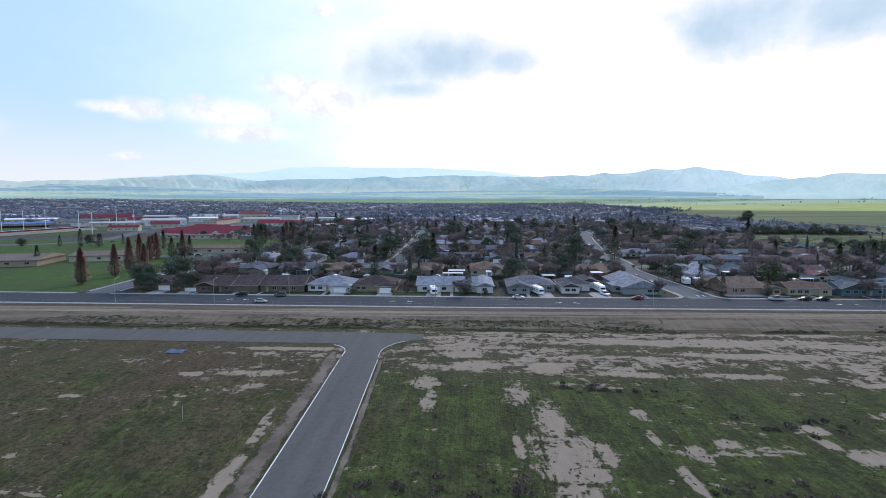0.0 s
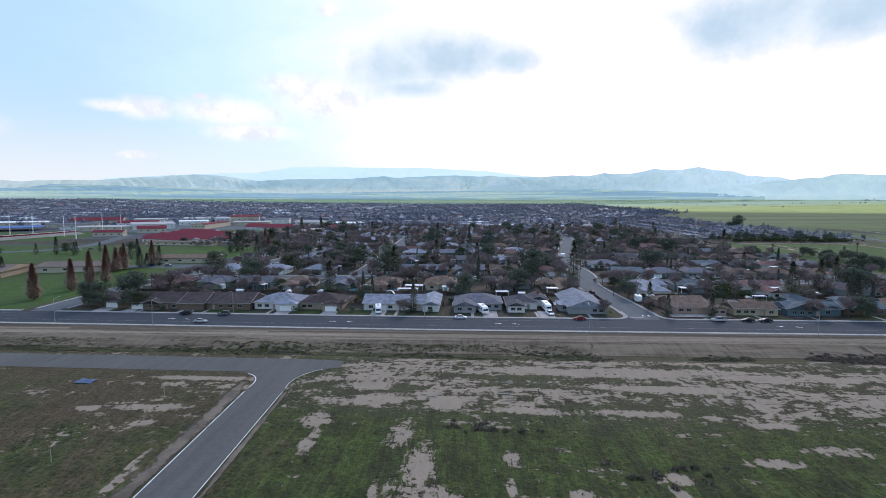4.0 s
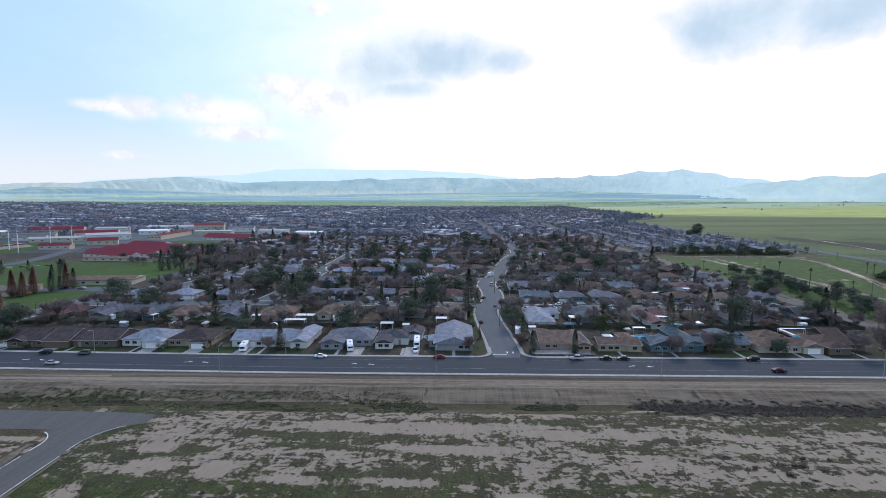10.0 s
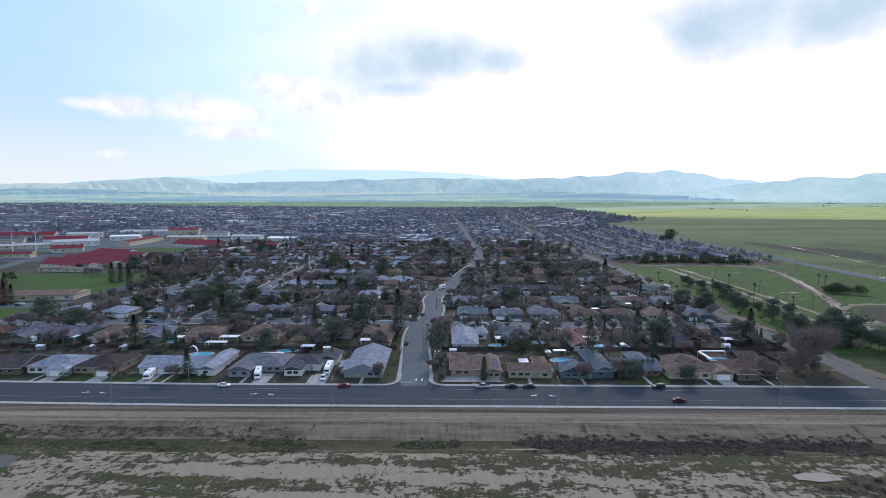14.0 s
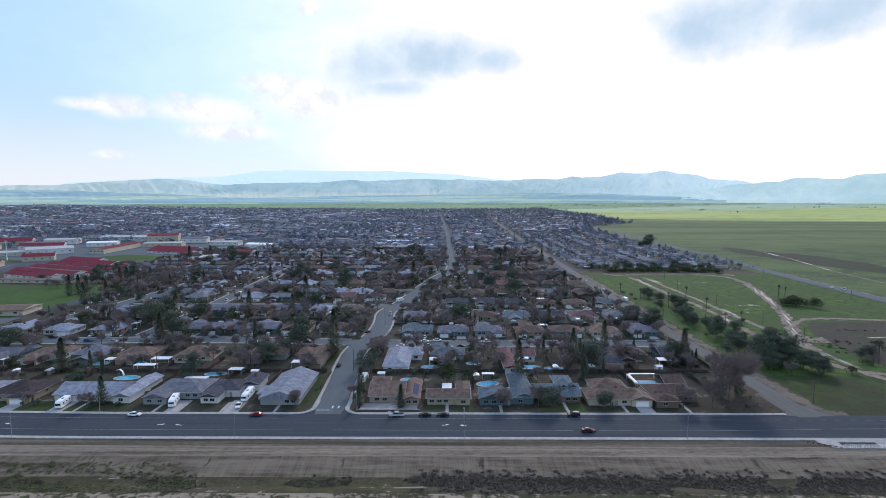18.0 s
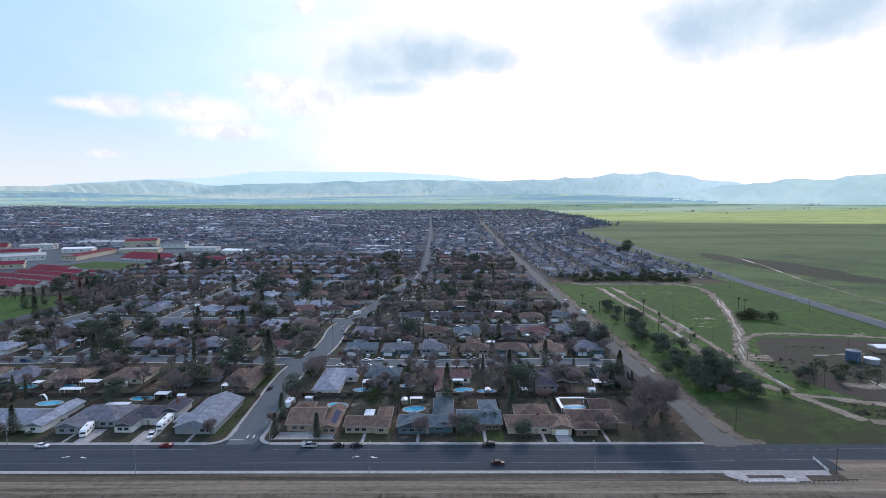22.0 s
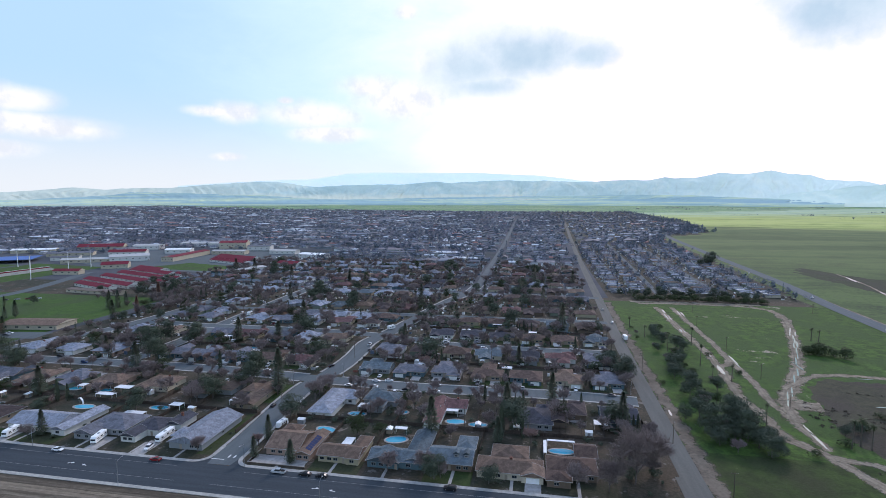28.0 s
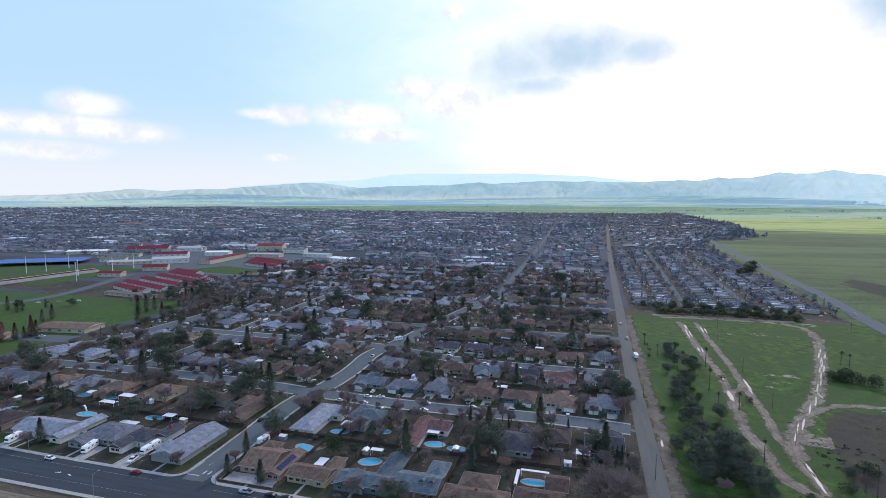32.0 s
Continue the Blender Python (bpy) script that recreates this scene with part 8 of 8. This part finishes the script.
ribbon(lot, dense([(-213, 340), (-185, 348), (-150, 352)], 8), -9, 9, 0.10)
ribbon(lot, dense([(-250, 610), (-180, 600), (-110, 560)], 12), -22, 22, 0.03)
lot.face([(-420, 690, 0.045), (-250, 680, 0.045), (-165, 640, 0.045), (-150, 900, 0.045), (-260, 960, 0.045), (-560, 940, 0.045), (-600, 800, 0.045)])
setting("road_school", lot, street_asphalt, "grey asphalt school drive and car parks", "road")
turf = Shape()
turf.face([(-365, 700, 0.065), (-250, 690, 0.065), (-215, 735, 0.065), (-330, 770, 0.065)])
turf.face([(-560, 560, 0.05), (-430, 540, 0.05), (-420, 700, 0.05), (-560, 720, 0.05)])
turf.face([(-1000, 560, 0.05), (-570, 560, 0.05), (-570, 700, 0.05), (-1000, 700, 0.05)])
setting("playing_field", turf, school_grass, "mown green playing fields behind the school", "grass")

# ---- mobile-home rows behind the paddock ----
HOME = {}
_rng = random.Random(9)
n = 0
for col, x0 in enumerate((299, 322, 366, 388, 431, 452)):
    y = 618.0
    while y < 1230 and n < 290:
        x = x0 + (y - 610) * (0.018, 0.03, 0.03, 0.034, 0.034, 0.036)[col] + _rng.uniform(-1.2, 1.2)
        if x + 8 < town_east(y) and road_gap(x, y) > 4 and _rng.random() < 0.93:
            wl = ("white", "grey", "cream", "tan", "green")[_rng.randrange(5)]
            turn_ = _rng.choice((-2, 0, 3, 180, 178)) + _rng.uniform(-3, 3)
            if wl not in HOME:
                ob = thing("mobile_home", f"{wl} mobile home with a low shingle roof", "mobile home", (x, y, 0), turn_, "mobile homes in rows")
                part("wall", Shape().box(-7, 7, -2.6, 2.6, 0, 2.9), WALLS[wl], ob)
                r = Shape()
                add_roof(r, -7, 7, -2.6, 2.6, 2.9, "gable", "x", 0.3, 0.22)
                part("roof", r, {"white": ROOFS["grey"], "grey": ROOFS["blue_grey"], "cream": ROOFS["light_grey"], "tan": ROOFS["tan"], "green": ROOFS["light_grey"]}[wl], ob)
                part("awning", Shape().box(-5, 4, -5.2, -2.7, 2.4, 2.5), white_paint if wl in ("white", "grey") else patio_white, ob, "flat white awning")
                HOME[wl] = ob
            else:
                copy_thing(HOME[wl], pose(x, y, 0, 0, 0, turn_))
            n += 1
        y += _rng.uniform(9.5, 14)

# ---- joined trees between the nearer and the far town ----
MID = []
for k in range(6):
    t, c = bare_tree(900 + k, 8 + 0.6 * k, 3, 9, 2.1)
    MID.append((t, c))
_rng = random.Random(41)
crown_bags, trunk_bags = [], []


def arrays(shape, corners):
    return np.array([[shape.v[i] for i in f] for f in shape.f if len(f) == corners], dtype=float)


MIDA = [(arrays(t, 4)[:110], arrays(c, 3)) for t, c in MID]
spots = 0
while spots < 1330:
    y = 252 + 583 * _rng.random() ** 0.95
    x = _rng.uniform(-140 if y < 480 else -240, 265)
    if spots < 90:
        x, y = _rng.uniform(-168, -62), _rng.uniform(440, 600)
    if taken(x, y, -1.0) or road_gap(x, y) < 2.6:
        continue
    tq, cq = MIDA[_rng.randrange(6)]
    a, s = _rng.uniform(0, 6.283), _rng.uniform(0.75, 1.5)
    m3 = np.array([[math.cos(a), -math.sin(a), 0], [math.sin(a), math.cos(a), 0], [0, 0, 1]]).T * s
    trunk_bags.append((tq.reshape(-1, 3) @ m3 + (x, y, 0)).reshape(-1, 4, 3))
    crown_bags.append((cq.reshape(-1, 3) @ m3 + (x, y, 0)).reshape(-1, 3, 3))
    spots += 1


def loose(name, blocks, corners, mat, label, category):
    co = np.concatenate(blocks).reshape(-1, 3)
    me = bpy.data.meshes.new(name)
    n = len(co) // corners
    me.vertices.add(corners * n)
    me.vertices.foreach_set("co", co.ravel())
    me.loops.add(corners * n)
    me.loops.foreach_set("vertex_index", np.arange(corners * n, dtype=np.int32))
    me.polygons.add(n)
    me.polygons.foreach_set("loop_start", np.arange(0, corners * n, corners, dtype=np.int32))
    me.update(calc_edges=True)
    me.materials.append(mat)
    return tagged(new(name, me), label, category, "", "stuff")


shrub_bags = []
SHR = [arrays(shrub(960 + k, 1.7, 2.6, 230)[1], 4) for k in range(4)]
spots = 0
while spots < 1000:
    y = 206 + 460 * _rng.random()
    x = _rng.uniform(-140, 264)
    if y < 207 + bend(x) or taken(x, y, -0.3) or road_gap(x, y) < 2.2:
        continue
    a, s = _rng.uniform(0, 6.283), _rng.uniform(0.4, 1.2 if y < 230 else 1.9)
    m3 = np.array([[math.cos(a), -math.sin(a), 0], [math.sin(a), math.cos(a), 0], [0, 0, 1]]).T * s
    shrub_bags.append((SHR[_rng.randrange(4)].reshape(-1, 3) @ m3 + (x, y, 0.05)).reshape(-1, 4, 3))
    spots += 1
ever_bags = []
EVER = [arrays(clump_tree(980 + k, 6.5 + 0.8 * k, 6.0 + 0.5 * k, 0.1, 420, 0.33, 9)[1], 4) for k in range(4)]
EVER += [arrays(column_tree(990 + k, 8 + k, 2.0, 160)[1], 4) for k in range(2)]
spots = 0
while spots < 120:
    y = 300 + 540 * _rng.random()
    x = _rng.uniform(-140 if y < 480 else -240, 265)
    if taken(x, y, -0.8) or road_gap(x, y) < 1.2:
        continue
    a, s = _rng.uniform(0, 6.283), _rng.uniform(0.65, 1.35)
    m3 = np.array([[math.cos(a), -math.sin(a), 0], [math.sin(a), math.cos(a), 0], [0, 0, 1]]).T * s
    ever_bags.append((EVER[_rng.randrange(6)].reshape(-1, 3) @ m3 + (x, y, 0)).reshape(-1, 4, 3))
    spots += 1
loose("garden_evergreens", ever_bags, 4, leaves_dark, "massed dark evergreen crowns among the houses", "trees")
loose("garden_shrubs", shrub_bags, 4, leaves_dark, "massed dark green hedges and garden shrubs", "shrubs")
loose("garden_tree_twigs", crown_bags, 3, twigs, "massed grey-brown twigs of leafless garden trees", "trees")
loose("garden_tree_limbs", trunk_bags, 4, bark, "limbs of massed leafless garden trees", "trees")

# ---- weeds and brush, past counting ----
_rng = random.Random(52)
tufts = {"weed": [], "brush": []}


def tuft(bag_, x, y, r, tall, n, fine_=1.0):
    z = height(x, y) - 0.02
    for _ in range(int(n * fine_)):
        a = _rng.uniform(0, 6.283)
        px, py = x + r * _rng.gauss(0, 0.5), y + r * _rng.gauss(0, 0.5)
        dx, dy, hgt = math.cos(a) * r * 0.3 / fine_ ** 0.5, math.sin(a) * r * 0.3 / fine_ ** 0.5, tall * _rng.uniform(0.5, 1.2)
        bag_.append([(px - dx, py - dy, z), (px + dx, py + dy, z), (px + _rng.gauss(0, 0.4) * r, py + _rng.gauss(0, 0.4) * r, z + hgt)])


for _ in range(7000):
    y = 40 + 112 * _rng.random() ** 0.8
    x = _rng.uniform(-140, 60 + 190 * min(1, y / 120))
    if abs(x + 23.5) < 6.5 and y < 150 or (135 < y < 148.5 + bend(x) and x < -8):
        continue
    if noise.noise((x * 0.06, y * 0.06, 9)) > _rng.uniform(-0.35, 0.25) + (0.35 if y > 112 else 0):
        tuft(tufts["weed"], x, y, _rng.uniform(0.2, 0.5), _rng.uniform(0.1, 0.3), 8)
for _ in range(9500):
    x = _rng.uniform(-160, 310)
    y = _rng.gauss(156.5, 3.4) + bend(x)
    thick = noise.noise((x * 0.045, y * 0.12, 1)) + (0.42 if x > 125 else -0.1)
    if thick > 0.0 and 150 < y - bend(x) < 165:
        kind = "brush" if x > 118 or _rng.random() < 0.25 else "weed"
        tuft(tufts[kind], x, y, _rng.uniform(0.5, 1.0), _rng.uniform(0.15, 0.5) * (1.0 if kind == "brush" else 0.6), 16, 2.4)
for _ in range(5200):
    x = _rng.uniform(-170, 95)
    y = _rng.uniform(150.5, 167.5) + bend(x)
    if noise.noise((x * 0.03, y * 0.16, 6)) > _rng.uniform(-0.3, 0.2) + (0.3 if x > 40 else 0.0):
        tuft(tufts["weed"], x, y, _rng.uniform(0.4, 0.9), _rng.uniform(0.08, 0.3), 9, 1.6)
for cx, cy, n, r in ((0, 60, 34, 7), (-2, 66, 26, 6), (12, 60, 14, 4), (40, 66, 16, 5), (27, 104, 16, 4), (58, 88, 14, 4), (208, 133, 30, 6), (150, 120, 20, 8)):
    for _ in range(n):
        tuft(tufts["brush"], cx + _rng.gauss(0, r), cy + _rng.gauss(0, r * 0.5), _rng.uniform(0.5, 1.0), _rng.uniform(0.25, 0.6), 22, 2.5)
for _ in range(900):
    x, y = _rng.uniform(340, 440), _rng.uniform(225, 330)
    if noise.noise((x * 0.03, y * 0.03, 5)) > 0.05:
        tuft(tufts["brush"], x, y, _rng.uniform(0.6, 1.3), _rng.uniform(0.3, 0.9), 12)
loose("weeds", [np.array(tufts["weed"])], 3, weed_leaf, "low tufts of green and olive weeds", "weeds")
loose("brush", [np.array(tufts["brush"])], 3, dry_brush, "grey-brown dry brush in the drain and field", "brush")

# ---- small clutter of the gardens, past counting ----
clutter_mat, _t, _b = material("garden_clutter")
_r = _t.add("ShaderNodeNewGeometry").outputs["Random Per Island"]
_t.put(_b.inputs["Base Color"], _t.ramp(_r, [(0.0, (0.74, 0.74, 0.73, 1)), (0.34, (0.36, 0.37, 0.4, 1)), (0.46, (0.16, 0.12, 0.1, 1)), (0.58, (0.09, 0.12, 0.17, 1)), (0.68, (0.3, 0.25, 0.2, 1)), (0.82, (0.07, 0.065, 0.065, 1)), (0.95, (0.22, 0.08, 0.06, 1))], True))
_b.inputs["Roughness"].default_value = 0.7
_rng = random.Random(66)
clutter = Shape()
n = 0
while n < 3900:
    y = 300 + 580 * _rng.random() ** 0.7
    x = _rng.uniform(-140 if y < 560 else -240, 264)
    if n >= 2600:
        x, y = _rng.uniform(288, 470), _rng.uniform(606, 1240)
    if taken(x, y, 0.8) or road_gap(x, y) < 3:
        continue
    w, d, hh = _rng.uniform(0.4, 1.7), _rng.uniform(0.3, 1.2), _rng.uniform(0.4, 2.2)
    if _rng.random() < 0.5:
        w, d = d, w
    k = _rng.uniform(0, 0.4) * hh
    clutter.solid([(x - w, y - d, 0), (x + w, y - d, 0), (x + w, y + d, 0), (x - w, y + d, 0), (x - w, y - d, hh), (x + w, y - d, hh), (x + w * 0.9, y + d, hh - k), (x - w * 0.9, y + d, hh - k)],
                  [(4, 5, 6, 7), (0, 1, 5, 4), (1, 2, 6, 5), (2, 3, 7, 6), (3, 0, 4, 7)])
    n += 1
tagged(part("garden_clutter", clutter, clutter_mat), "small sheds, bins, boats and covered piles in the gardens", "clutter", "", "stuff")
